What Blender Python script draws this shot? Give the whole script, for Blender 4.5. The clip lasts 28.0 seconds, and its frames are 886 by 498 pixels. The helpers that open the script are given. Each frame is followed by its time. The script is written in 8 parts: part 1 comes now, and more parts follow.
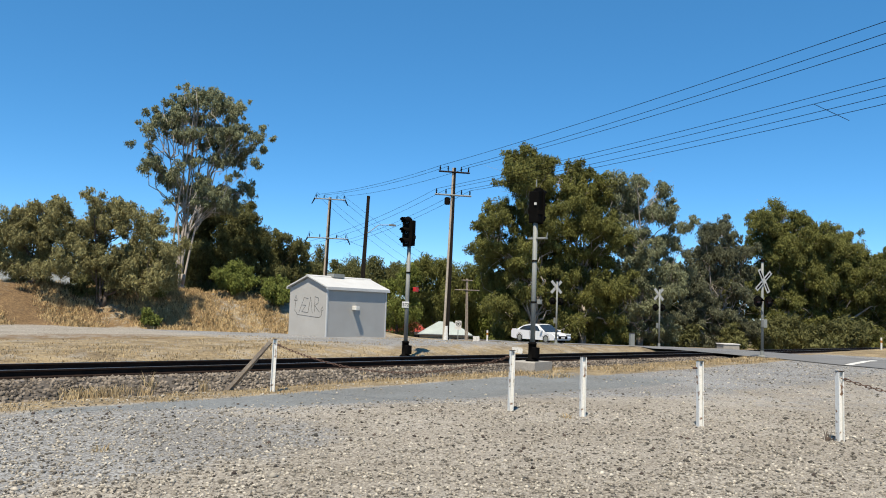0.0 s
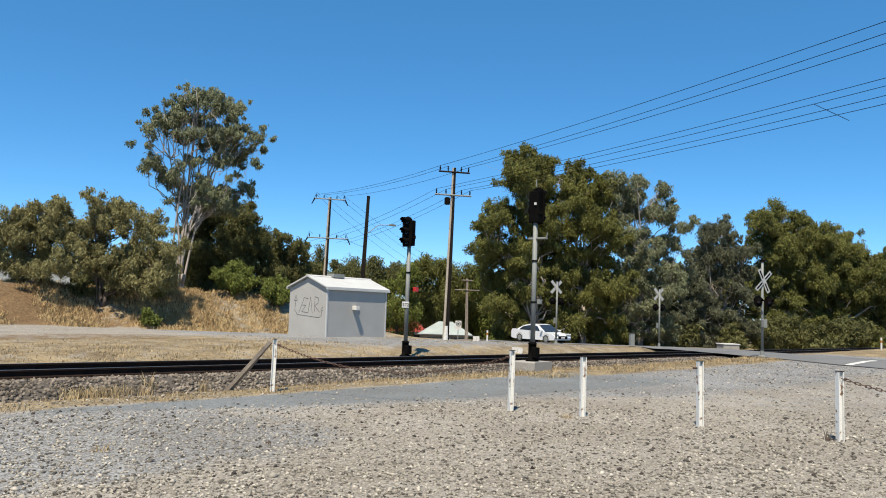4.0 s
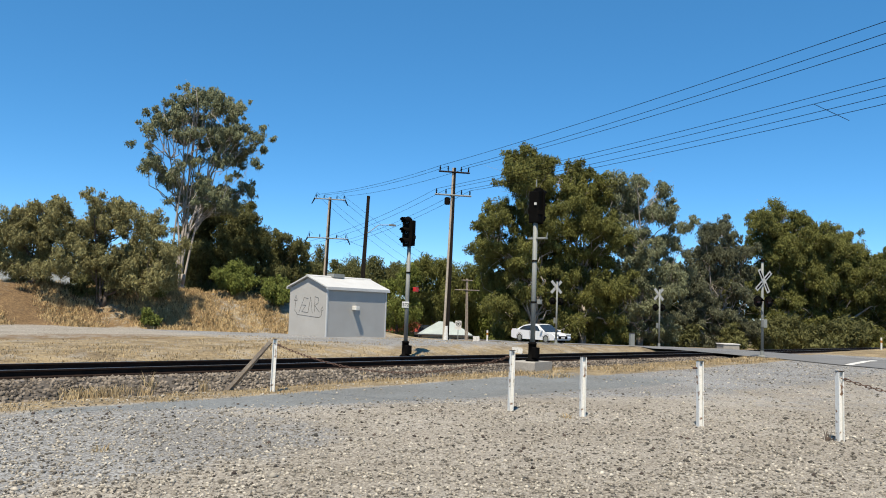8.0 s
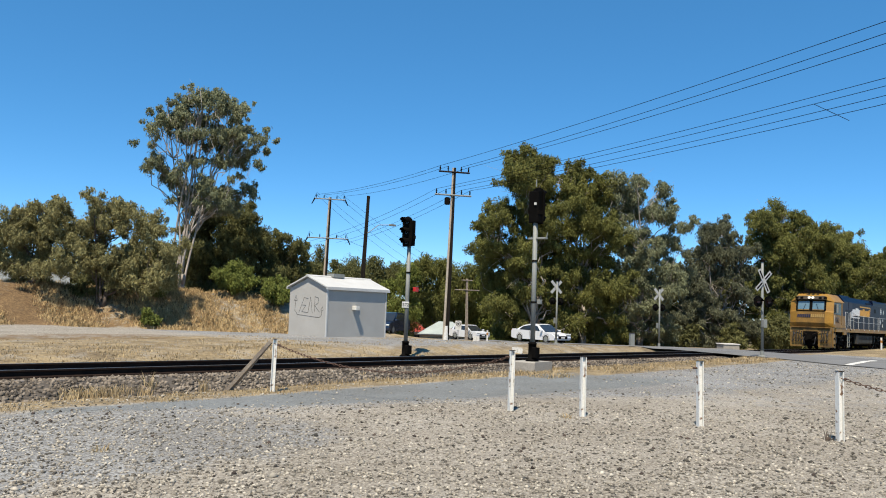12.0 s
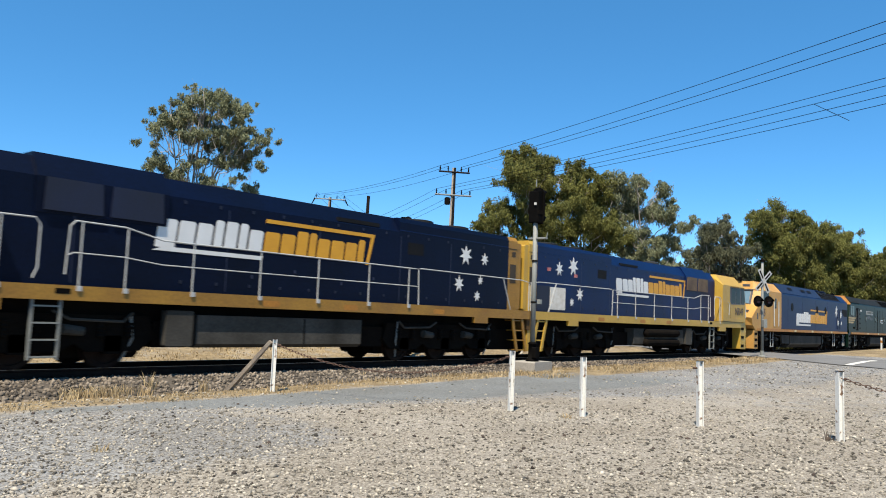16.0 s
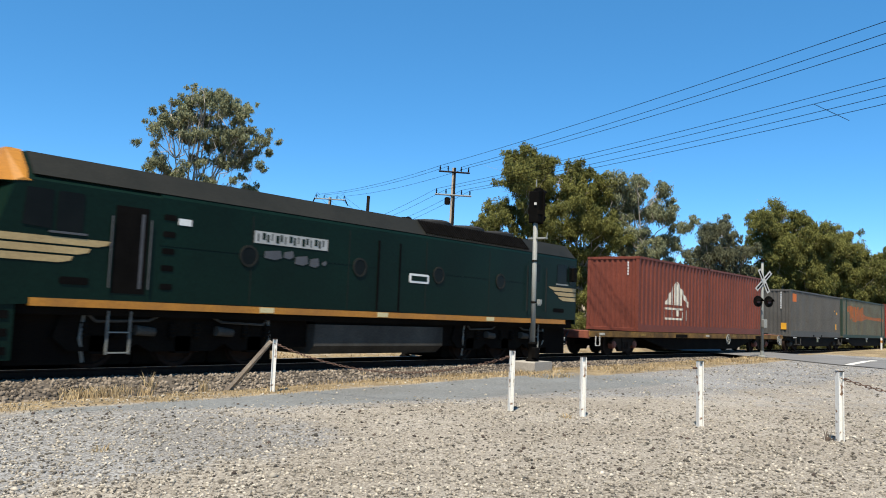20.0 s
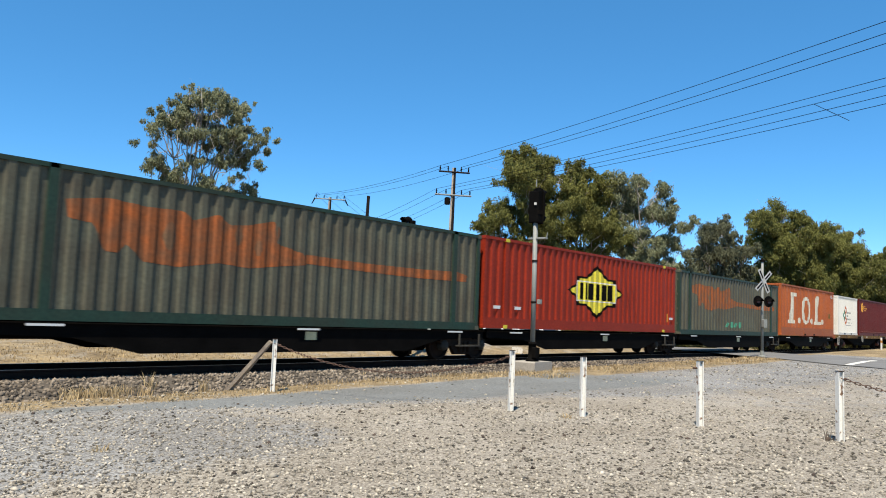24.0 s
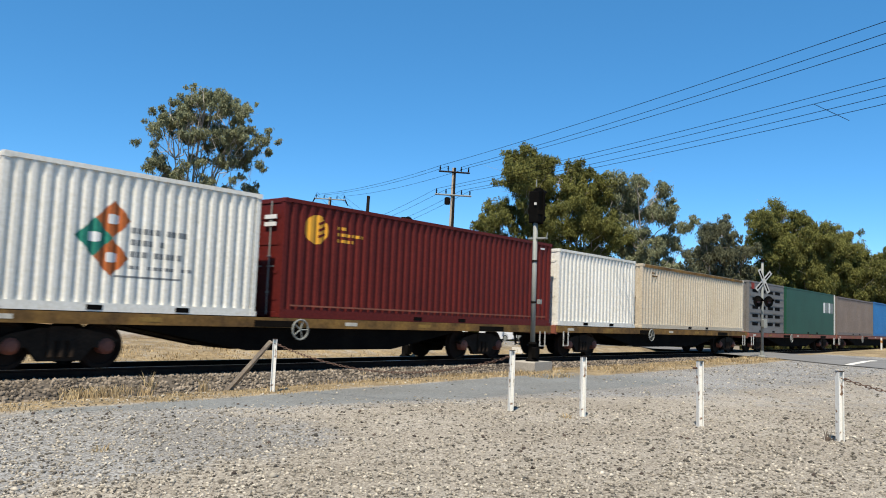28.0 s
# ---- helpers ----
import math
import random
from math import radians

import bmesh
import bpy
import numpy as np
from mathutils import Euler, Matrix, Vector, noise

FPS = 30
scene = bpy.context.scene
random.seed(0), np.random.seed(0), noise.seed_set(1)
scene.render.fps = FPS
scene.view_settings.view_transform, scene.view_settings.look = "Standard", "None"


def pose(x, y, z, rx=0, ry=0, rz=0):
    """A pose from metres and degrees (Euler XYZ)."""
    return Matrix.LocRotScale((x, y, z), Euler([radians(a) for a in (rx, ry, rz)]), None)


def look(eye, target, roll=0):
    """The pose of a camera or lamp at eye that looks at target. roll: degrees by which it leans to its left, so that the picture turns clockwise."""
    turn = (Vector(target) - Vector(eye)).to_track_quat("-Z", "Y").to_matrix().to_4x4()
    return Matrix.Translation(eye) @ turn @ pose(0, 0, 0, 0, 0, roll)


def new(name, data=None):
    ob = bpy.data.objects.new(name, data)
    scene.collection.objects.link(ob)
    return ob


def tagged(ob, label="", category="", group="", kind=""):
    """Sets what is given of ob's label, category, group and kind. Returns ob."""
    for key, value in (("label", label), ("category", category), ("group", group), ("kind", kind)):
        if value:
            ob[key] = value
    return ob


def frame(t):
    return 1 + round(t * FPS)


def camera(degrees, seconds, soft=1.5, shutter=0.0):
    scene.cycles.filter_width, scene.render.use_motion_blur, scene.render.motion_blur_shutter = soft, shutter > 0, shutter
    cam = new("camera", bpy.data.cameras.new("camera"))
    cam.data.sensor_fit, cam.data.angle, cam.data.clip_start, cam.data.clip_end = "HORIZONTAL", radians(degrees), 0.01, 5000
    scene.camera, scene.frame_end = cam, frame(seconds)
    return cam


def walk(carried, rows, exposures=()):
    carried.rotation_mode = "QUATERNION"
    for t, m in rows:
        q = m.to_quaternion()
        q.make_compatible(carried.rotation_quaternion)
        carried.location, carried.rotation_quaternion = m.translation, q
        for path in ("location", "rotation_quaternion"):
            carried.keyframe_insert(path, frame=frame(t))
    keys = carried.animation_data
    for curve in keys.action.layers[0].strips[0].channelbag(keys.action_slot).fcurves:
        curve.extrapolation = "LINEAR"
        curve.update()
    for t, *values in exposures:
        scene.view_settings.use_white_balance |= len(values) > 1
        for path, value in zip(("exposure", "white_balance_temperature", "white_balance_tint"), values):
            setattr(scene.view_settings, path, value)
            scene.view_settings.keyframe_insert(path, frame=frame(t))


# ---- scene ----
EYE = (0.0, 0.0, 1.72)
VIEW = 90 - 40.1355
cam = camera(58.526, 28.0, 1.0, 0.15)
hold = pose(*EYE) @ pose(0, 0, 0, 0, 0, -VIEW) @ pose(0, 0, 0, 94.3954, 0, 0) @ pose(0, 0, 0, 0, 0, 1.9586)
walk(cam, [(0.0, hold), (28.0, hold)], [(0.0, 0.57), (14.5, 0.57), (16.5, 0.77), (24.0, 0.74), (28.0, 0.66)])

# ---- light ----
SUN = Vector((-0.53, -0.25, 1.08)).normalized()
world = bpy.data.worlds.new("sky")
scene.world = world
world.use_nodes = True
wn = world.node_tree.nodes
sky = wn.new("ShaderNodeTexSky")
sky.sky_type = "NISHITA"
sky.sun_disc = False
sky.sun_elevation = math.asin(SUN.z)
sky.sun_rotation = math.atan2(SUN.x, SUN.y)
sky.air_density, sky.dust_density, sky.ozone_density = 0.95, 0.0, 3.5
sky.altitude = 4000
wn["Background"].inputs[1].default_value = 0.135
vivid = wn.new("ShaderNodeHueSaturation")
vivid.inputs["Saturation"].default_value = 1.24
vivid.inputs["Hue"].default_value = 0.491
world.node_tree.links.new(sky.outputs[0], vivid.inputs["Color"])
clear = wn.new("ShaderNodeMix")
clear.data_type = "RGBA"
clear.inputs[0].default_value = 0.3
clear.inputs[7].default_value = (0.47, 1.62, 3.35, 1)
world.node_tree.links.new(vivid.outputs[0], clear.inputs[6])
world.node_tree.links.new(clear.outputs[2], wn["Background"].inputs[0])
sun = new("sun", bpy.data.lights.new("sun", "SUN"))
sun.data.energy, sun.data.angle, sun.data.color = 5.0, radians(0.53), (1.0, 0.91, 0.76)
sun.matrix_world = look(SUN * 60, (0, 0, 0))


# ---- materials ----
def mat(name, colour, rough=0.7, metal=0.0, second=None, scale=3.0, fine=40.0, amount=0.5, bump=0.15, island=0.0, rand=0.0, spec=0.4, detail=6.0):
    """A surface of two colours mixed by coarse noise, with fine grain, relief and optional variation from piece to piece."""
    m = bpy.data.materials.new(name)
    m.use_nodes = True
    nt = m.node_tree
    n, l = nt.nodes, nt.links
    b = n["Principled BSDF"]
    b.inputs["Roughness"].default_value, b.inputs["Metallic"].default_value = rough, metal
    b.inputs["Specular IOR Level"].default_value = spec
    tc = n.new("ShaderNodeTexCoord")
    big, small = n.new("ShaderNodeTexNoise"), n.new("ShaderNodeTexNoise")
    big.inputs["Scale"].default_value, big.inputs["Detail"].default_value = scale, detail
    small.inputs["Scale"].default_value, small.inputs["Detail"].default_value = fine, 4.0
    for t in (big, small):
        l.new(tc.outputs["Object"], t.inputs["Vector"])
    if second is None:
        second = tuple(c * 0.72 for c in colour)
    colour, second = tuple(c * 0.82 for c in colour), tuple(c * 0.82 for c in second)
    ramp = n.new("ShaderNodeValToRGB")
    ramp.color_ramp.elements[0].position, ramp.color_ramp.elements[1].position = 0.5 - 0.25, 0.5 + 0.25
    ramp.color_ramp.elements[0].color, ramp.color_ramp.elements[1].color = (*second, 1), (*colour, 1)
    l.new(big.outputs["Fac"], ramp.inputs[0])
    mix = n.new("ShaderNodeMix")
    mix.data_type, mix.blend_type = "RGBA", "OVERLAY"
    mix.inputs["Factor"].default_value = amount
    l.new(ramp.outputs[0], mix.inputs[6])
    l.new(small.outputs["Fac"], mix.inputs[7])
    out = mix.outputs[2]
    for src, k in ((("ShaderNodeNewGeometry", "Random Per Island"), island), (("ShaderNodeObjectInfo", "Random"), rand)):
        if k:
            g, hs, mp = n.new(src[0]), n.new("ShaderNodeHueSaturation"), n.new("ShaderNodeMapRange")
            mp.inputs["To Min"].default_value, mp.inputs["To Max"].default_value = 1 - k, 1 + k
            l.new(g.outputs[src[1]], mp.inputs["Value"])
            l.new(mp.outputs[0], hs.inputs["Value"])
            l.new(out, hs.inputs["Color"])
            out = hs.outputs[0]
    l.new(out, b.inputs["Base Color"])
    if bump:
        bp = n.new("ShaderNodeBump")
        bp.inputs["Strength"].default_value, bp.inputs["Distance"].default_value = bump, 0.02
        l.new(small.outputs["Fac"], bp.inputs["Height"])
        l.new(bp.outputs[0], b.inputs["Normal"])
    return m


def leaf_mat(name, colour, second):
    m = mat(name, colour, 0.7, 0, second, 0.35, 6.0, 0.35, 0.0, 0.28, spec=0.12)
    n, l = m.node_tree.nodes, m.node_tree.links
    b = n["Principled BSDF"]
    tr, ms = n.new("ShaderNodeBsdfTranslucent"), n.new("ShaderNodeMixShader")
    l.new(b.inputs["Base Color"].links[0].from_socket, tr.inputs[0])
    ms.inputs[0].default_value = 0.30
    l.new(b.outputs[0], ms.inputs[1])
    l.new(tr.outputs[0], ms.inputs[2])
    l.new(ms.outputs[0], n["Material Output"].inputs[0])
    return m


M = {}
M["rust"] = mat("rusty_steel", (0.034, 0.021, 0.015), 0.9, 0.0, (0.017, 0.011, 0.009), 4, 60, 0.6, 0.3, spec=0.1)
M["railtop"] = mat("worn_rail_head", (0.42, 0.40, 0.38), 0.3, 0.9, (0.3, 0.27, 0.24), 3, 50, 0.3, 0.05)
M["sleeper"] = mat("grey_concrete_sleeper", (0.30, 0.27, 0.24), 0.9, 0, (0.2, 0.17, 0.15), 2, 30, 0.5, 0.3, rand=0.2)
M["ballast"] = mat("ballast_stone", (0.235, 0.195, 0.15), 0.95, 0, (0.10, 0.08, 0.06), 0.8, 9, 0.6, 0.4, island=0.75)
M["white_paint"] = mat("chalky_white_paint", (0.78, 0.76, 0.71), 0.6, 0, (0.60, 0.56, 0.48), 7, 40, 0.4, 0.2)
M["peeling"] = mat("peeling_white_paint", (0.80, 0.78, 0.72), 0.65, 0, (0.22, 0.13, 0.08), 9, 40, 0.35, 0.25, detail=10.0)
for q in M["peeling"].node_tree.nodes:
    if q.bl_idname == "ShaderNodeValToRGB":
        q.color_ramp.elements[0].position, q.color_ramp.elements[1].position = 0.37, 0.41
M["worn_board"] = mat("aged_sign_board", (0.46, 0.46, 0.44), 0.6, 0, (0.34, 0.34, 0.32), 6, 40, 0.4, 0.1)
M["timber"] = mat("weathered_timber", (0.36, 0.30, 0.23), 0.9, 0, (0.2, 0.16, 0.13), 4, 50, 0.6, 0.4)
M["steel"] = mat("galvanised_steel", (0.27, 0.275, 0.25), 0.6, 0.0, (0.21, 0.215, 0.195), 3, 40, 0.4, 0.1)
M["black"] = mat("black_paint", (0.004, 0.0037, 0.0034), 0.7, 0, (0.008, 0.0072, 0.0065), 3, 40, 0.4, 0.1, spec=0.02)
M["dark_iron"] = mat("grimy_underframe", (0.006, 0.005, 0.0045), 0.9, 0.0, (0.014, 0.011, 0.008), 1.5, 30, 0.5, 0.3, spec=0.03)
M["concrete"] = mat("pale_concrete", (0.40, 0.37, 0.32), 0.9, 0, (0.29, 0.265, 0.23), 2, 45, 0.5, 0.3)
M["shed"] = mat("grey_rendered_hut", (0.45, 0.43, 0.395), 0.85, 0, (0.40, 0.38, 0.345), 1.2, 60, 0.2, 0.15)
M["shed_roof"] = mat("white_hut_roof", (0.60, 0.59, 0.56), 0.6, 0.0, (0.52, 0.51, 0.48), 1.5, 50, 0.2, 0.1)
M["chain"] = mat("rusty_chain", (0.16, 0.09, 0.06), 0.8, 0.3, (0.08, 0.05, 0.04), 20, 80, 0.4, 0.2)
M["glass"] = mat("dark_glass", (0.02, 0.025, 0.03), 0.06, 0, (0.03, 0.035, 0.04), 2, 20, 0.1, 0.0, spec=0.8)
M["rubber"] = mat("tyre_rubber", (0.02, 0.02, 0.02), 0.85, 0, (0.03, 0.03, 0.03), 10, 60, 0.3, 0.1)
M["yellow"] = mat("faded_yellow_paint", (0.575, 0.36, 0.05), 0.45, 0, (0.44, 0.26, 0.038), 1.0, 25, 0.3, 0.05)
M["yellow_pale"] = mat("pale_orange_yellow_paint", (0.60, 0.33, 0.085), 0.5, 0, (0.46, 0.235, 0.06), 0.9, 20, 0.4, 0.06, spec=0.25)
M["cab_glass"] = mat("black_cab_glass", (0.006, 0.007, 0.0065), 0.12, 0, (0.010, 0.011, 0.010), 2, 20, 0.1, 0.0, spec=0.05)
M["yellow_grimy"] = mat("grimy_yellow_paint", (0.40, 0.21, 0.024), 0.5, 0, (0.23, 0.11, 0.018), 0.9, 18, 0.45, 0.08)
M["blue"] = mat("deep_blue_paint", (0.0016, 0.0056, 0.025), 0.45, 0, (0.002, 0.0045, 0.014), 0.6, 14, 0.5, 0.06, spec=0.10)
M["blue_mid"] = mat("mid_blue_paint", (0.0026, 0.0165, 0.082), 0.42, 0, (0.004, 0.013, 0.050), 0.6, 14, 0.45, 0.06, spec=0.13)
# blue made lighter than the body: sky light on the roof slope is in it
M["roof_skylit"] = mat("skylit_blue_roof", (0.018, 0.036, 0.088), 0.6, 0, (0.014, 0.024, 0.055), 0.6, 14, 0.5, 0.06, spec=0.2)
M["blue_faded"] = mat("faded_blue_paint", (0.0045, 0.0205, 0.088), 0.42, 0, (0.004, 0.015, 0.058), 0.6, 14, 0.5, 0.06, spec=0.10)
M["green"] = mat("dark_green_paint", (0.0045, 0.0185, 0.0125), 0.4, 0, (0.004, 0.012, 0.0085), 0.6, 14, 0.5, 0.06, spec=0.08)
M["orange"] = mat("orange_trim_paint", (0.52, 0.215, 0.018), 0.5, 0, (0.34, 0.14, 0.02), 1.2, 25, 0.4, 0.05)
M["wing_tan"] = mat("faded_cream_paint", (0.50, 0.37, 0.17), 0.5, 0, (0.36, 0.25, 0.11), 1.2, 25, 0.4, 0.05)
M["white_letter"] = mat("white_lettering", (0.78, 0.78, 0.76), 0.5, 0, (0.70, 0.70, 0.68), 3, 40, 0.2, 0.0)
M["yellow_letter"] = mat("yellow_lettering", (0.74, 0.36, 0.02), 0.5, 0, (0.62, 0.29, 0.02), 3, 40, 0.2, 0.0)
M["leaf_gum"] = leaf_mat("gum_leaves", (0.30, 0.31, 0.18), (0.17, 0.185, 0.10))
M["leaf_dark"] = leaf_mat("dark_leaves", (0.19, 0.185, 0.068), (0.095, 0.096, 0.037))
M["leaf_olive"] = leaf_mat("olive_leaves", (0.23, 0.228, 0.064), (0.115, 0.118, 0.036))
M["leaf_wattle"] = leaf_mat("wattle_leaves", (0.37, 0.335, 0.15), (0.20, 0.185, 0.08))
M["leaf_bright"] = leaf_mat("bright_leaves", (0.24, 0.27, 0.065), (0.13, 0.15, 0.036))
M["leaf_grey"] = leaf_mat("grey_green_leaves", (0.18, 0.185, 0.11), (0.11, 0.115, 0.07))
M["bark"] = mat("pale_gum_bark", (0.56, 0.50, 0.43), 0.85, 0, (0.26, 0.21, 0.17), 1.2, 15, 0.5, 0.4)
M["bark_dark"] = mat("dark_bark", (0.16, 0.12, 0.09), 0.9, 0, (0.08, 0.06, 0.045), 1.2, 15, 0.5, 0.4)
M["straw"] = mat("dry_grass_blades", (0.56, 0.41, 0.20), 0.9, 0, (0.38, 0.25, 0.115), 1.5, 10, 0.3, 0.0, island=0.35)
M["straw_pale"] = mat("pale_dry_grass_blades", (0.47, 0.36, 0.20), 0.9, 0, (0.31, 0.225, 0.12), 1.5, 10, 0.3, 0.0, island=0.35)
# darker than the loose stones: the shade between them is in this colour
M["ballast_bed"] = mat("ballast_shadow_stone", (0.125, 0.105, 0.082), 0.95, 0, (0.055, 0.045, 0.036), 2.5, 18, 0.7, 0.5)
M["asphalt"] = mat("worn_asphalt", (0.20, 0.196, 0.188), 0.9, 0, (0.135, 0.132, 0.126), 0.5, 60, 0.4, 0.3)


# ---- mesh helpers ----
class Mesh:
    """Collects vertices and faces of one part."""

    def __init__(self):
        self.v, self.f, self.smooth = [], [], False

    def add(self, verts, faces):
        k = len(self.v)
        self.v += [tuple(p) for p in verts]
        self.f += [tuple(i + k for i in q) for q in faces]
        return self

    def box(self, x0, x1, y0, y1, z0, z1, c=0.0):
        """A box; c chamfers its upright and top edges."""
        if c:
            return self.prism([(x0 + c, z0), (x1 - c, z0), (x1, z0 + c), (x1, z1 - c), (x1 - c, z1), (x0 + c, z1), (x0, z1 - c), (x0, z0 + c)], y0, y1, "y")
        return self.add([(x, y, z) for z in (z0, z1) for y in (y0, y1) for x in (x0, x1)],
                        [(0, 2, 3, 1), (4, 5, 7, 6), (0, 1, 5, 4), (2, 6, 7, 3), (0, 4, 6, 2), (1, 3, 7, 5)])

    def prism(self, outline, a, b, axis="y"):
        """An outline pushed along an axis from a to b; outline in the other two coordinates, in order."""
        put = {"x": lambda p, t: (t, p[0], p[1]), "y": lambda p, t: (p[0], t, p[1]), "z": lambda p, t: (p[0], p[1], t)}[axis]
        n = len(outline)
        vs = [put(p, a) for p in outline] + [put(p, b) for p in outline]
        return self.add(vs, [tuple(range(n))[::-1], tuple(range(n, 2 * n))] + [(i, (i + 1) % n, n + (i + 1) % n, n + i) for i in range(n)])

    def tube(self, p, q, r0, r1=None, n=10, caps=True):
        p, q = Vector(p), Vector(q)
        r1 = r0 if r1 is None else r1
        d = (q - p).normalized() if (q - p).length else Vector((0, 0, 1))
        a = d.cross(Vector((0, 0, 1)) if abs(d.z) < 0.9 else Vector((1, 0, 0))).normalized()
        b = d.cross(a)
        ring = [(math.cos(2 * math.pi * i / n), math.sin(2 * math.pi * i / n)) for i in range(n)]
        vs = [p + (a * c + b * s) * r0 for c, s in ring] + [q + (a * c + b * s) * r1 for c, s in ring]
        fs = [(i, (i + 1) % n, n + (i + 1) % n, n + i) for i in range(n)]
        if caps:
            fs += [tuple(range(n))[::-1], tuple(range(n, 2 * n))]
        return self.add(vs, fs)

    def path(self, pts, r, n=6):
        """One continuous tube along a bent line."""
        pts = [Vector(p) for p in pts]
        k = len(pts)
        up = None
        vs = []
        for i, p in enumerate(pts):
            d = (pts[min(i + 1, k - 1)] - pts[max(i - 1, 0)]).normalized()
            if up is None:
                up = d.cross(Vector((0, 0, 1)) if abs(d.z) < 0.9 else Vector((1, 0, 0))).normalized()
            up = (up - d * up.dot(d)).normalized()
            b = d.cross(up)
            vs += [p + (up * math.cos(2 * math.pi * j / n) + b * math.sin(2 * math.pi * j / n)) * r for j in range(n)]
        fs = [(i * n + j, i * n + (j + 1) % n, (i + 1) * n + (j + 1) % n, (i + 1) * n + j) for i in range(k - 1) for j in range(n)]
        fs += [tuple(range(n))[::-1], tuple(range((k - 1) * n, k * n))]
        return self.add(vs, fs)

    def lathe(self, profile, n=16, centre=(0, 0, 0), axis="z"):
        """Rings of (radius, height) turned round an axis through centre."""
        k = len(profile)
        vs = []
        for r, h in profile:
            for i in range(n):
                c, s = r * math.cos(2 * math.pi * i / n), r * math.sin(2 * math.pi * i / n)
                o = {"z": (c, s, h), "y": (c, h, s), "x": (h, c, s)}[axis]
                vs.append(tuple(o[j] + centre[j] for j in range(3)))
        fs = [(j * n + i, j * n + (i + 1) % n, (j + 1) * n + (i + 1) % n, (j + 1) * n + i) for j in range(k - 1) for i in range(n)]
        fs += [tuple(range(n))[::-1], tuple(range((k - 1) * n, k * n))]
        return self.add(vs, fs)

    def data(self, name, material, smooth=None):
        me = bpy.data.meshes.new(name)
        me.from_pydata(self.v, [], self.f)
        bm = bmesh.new()
        bm.from_mesh(me)
        bmesh.ops.recalc_face_normals(bm, faces=bm.faces)
        bm.to_mesh(me)
        bm.free()
        if material is not None:
            me.materials.append(material)
        if smooth or self.smooth:
            me.shade_smooth()
        return me


def thing(name, m, label, category, group="", kind=""):
    ob = new(name)
    ob.empty_display_size = 0.3
    ob.matrix_basis = m
    return tagged(ob, label, category, group, kind)


def part(name, mesh, material, parent, label="", smooth=False, m=None):
    """One mesh object under a thing or under a part."""
    ob = new(name, mesh.data(name, material, smooth) if isinstance(mesh, Mesh) else mesh)
    ob.parent = parent
    if m is not None:
        ob.matrix_basis = m
    return tagged(ob, label)


def solid(name, mesh, material, label, category, group="", kind="", m=None, smooth=False):
    ob = new(name, mesh.data(name, material, smooth))
    if m is not None:
        ob.matrix_basis = m
    return tagged(ob, label, category, group, kind)


def sheet(name, xs, ys, height, material):
    """A grid of ground from a height function."""
    vs = [(x, y, height(x, y)) for y in ys for x in xs]
    k = len(xs)
    fs = [(j * k + i, j * k + i + 1, (j + 1) * k + i + 1, (j + 1) * k + i) for j in range(len(ys) - 1) for i in range(k - 1)]
    me = bpy.data.meshes.new(name)
    me.from_pydata(vs, [], fs)
    me.materials.append(material)
    me.shade_smooth()
    return new(name, me)


# ---- the lie of the land; x runs along the track, y away from the camera's side ----
TRACK = 16.264


def step(a, b, x):
    t = min(max((x - a) / (b - a), 0.0), 1.0)
    return t * t * (3 - 2 * t)


def rail_z(x):
    return 0.4056 - 0.010114 * x


def land(x, y):
    """Height of the ground."""
    d = 0.7646 * x + 0.6445 * y
    near = -0.03 * step(20, 34, x) - 0.04 * step(-2, -12, y)
    formation = rail_z(x) - 0.42
    far = 0.24 - 0.036 * max(0.0, min(d, 150.0) - 38.0) + 0.06 * step(10, 24, x) * step(40, 28, x)
    if y < TRACK:
        z = near + (formation - near) * step(12.9, 14.6, y)
    else:
        z = formation + (far - formation) * step(18.2, 21.5, y)
        edge = 50.5 - 0.5 * max(0.0, x - 26.0)
        z += 2.9 * step(edge, edge + 6.5, y) * step(50, 38, x)
        z += 0.12 * noise.noise((x * 0.35, y * 0.35, 0.0)) * step(edge - 2, edge + 3, y)
    z += 0.03 * noise.noise((x * 0.25, y * 0.25, 3.0)) + 0.012 * noise.noise((x * 1.3, y * 1.3, 5.0))
    return z


def road_x(y):
    """Centre of the road that crosses the track."""
    return float(np.interp(y, (-30, 7, 13, 20, 27, 36, 43, 51, 61, 80, 101, 160), (17, 39.3, 42.6, 46.6, 51.4, 54.6, 59.5, 66.3, 74.5, 89, 107, 160)))


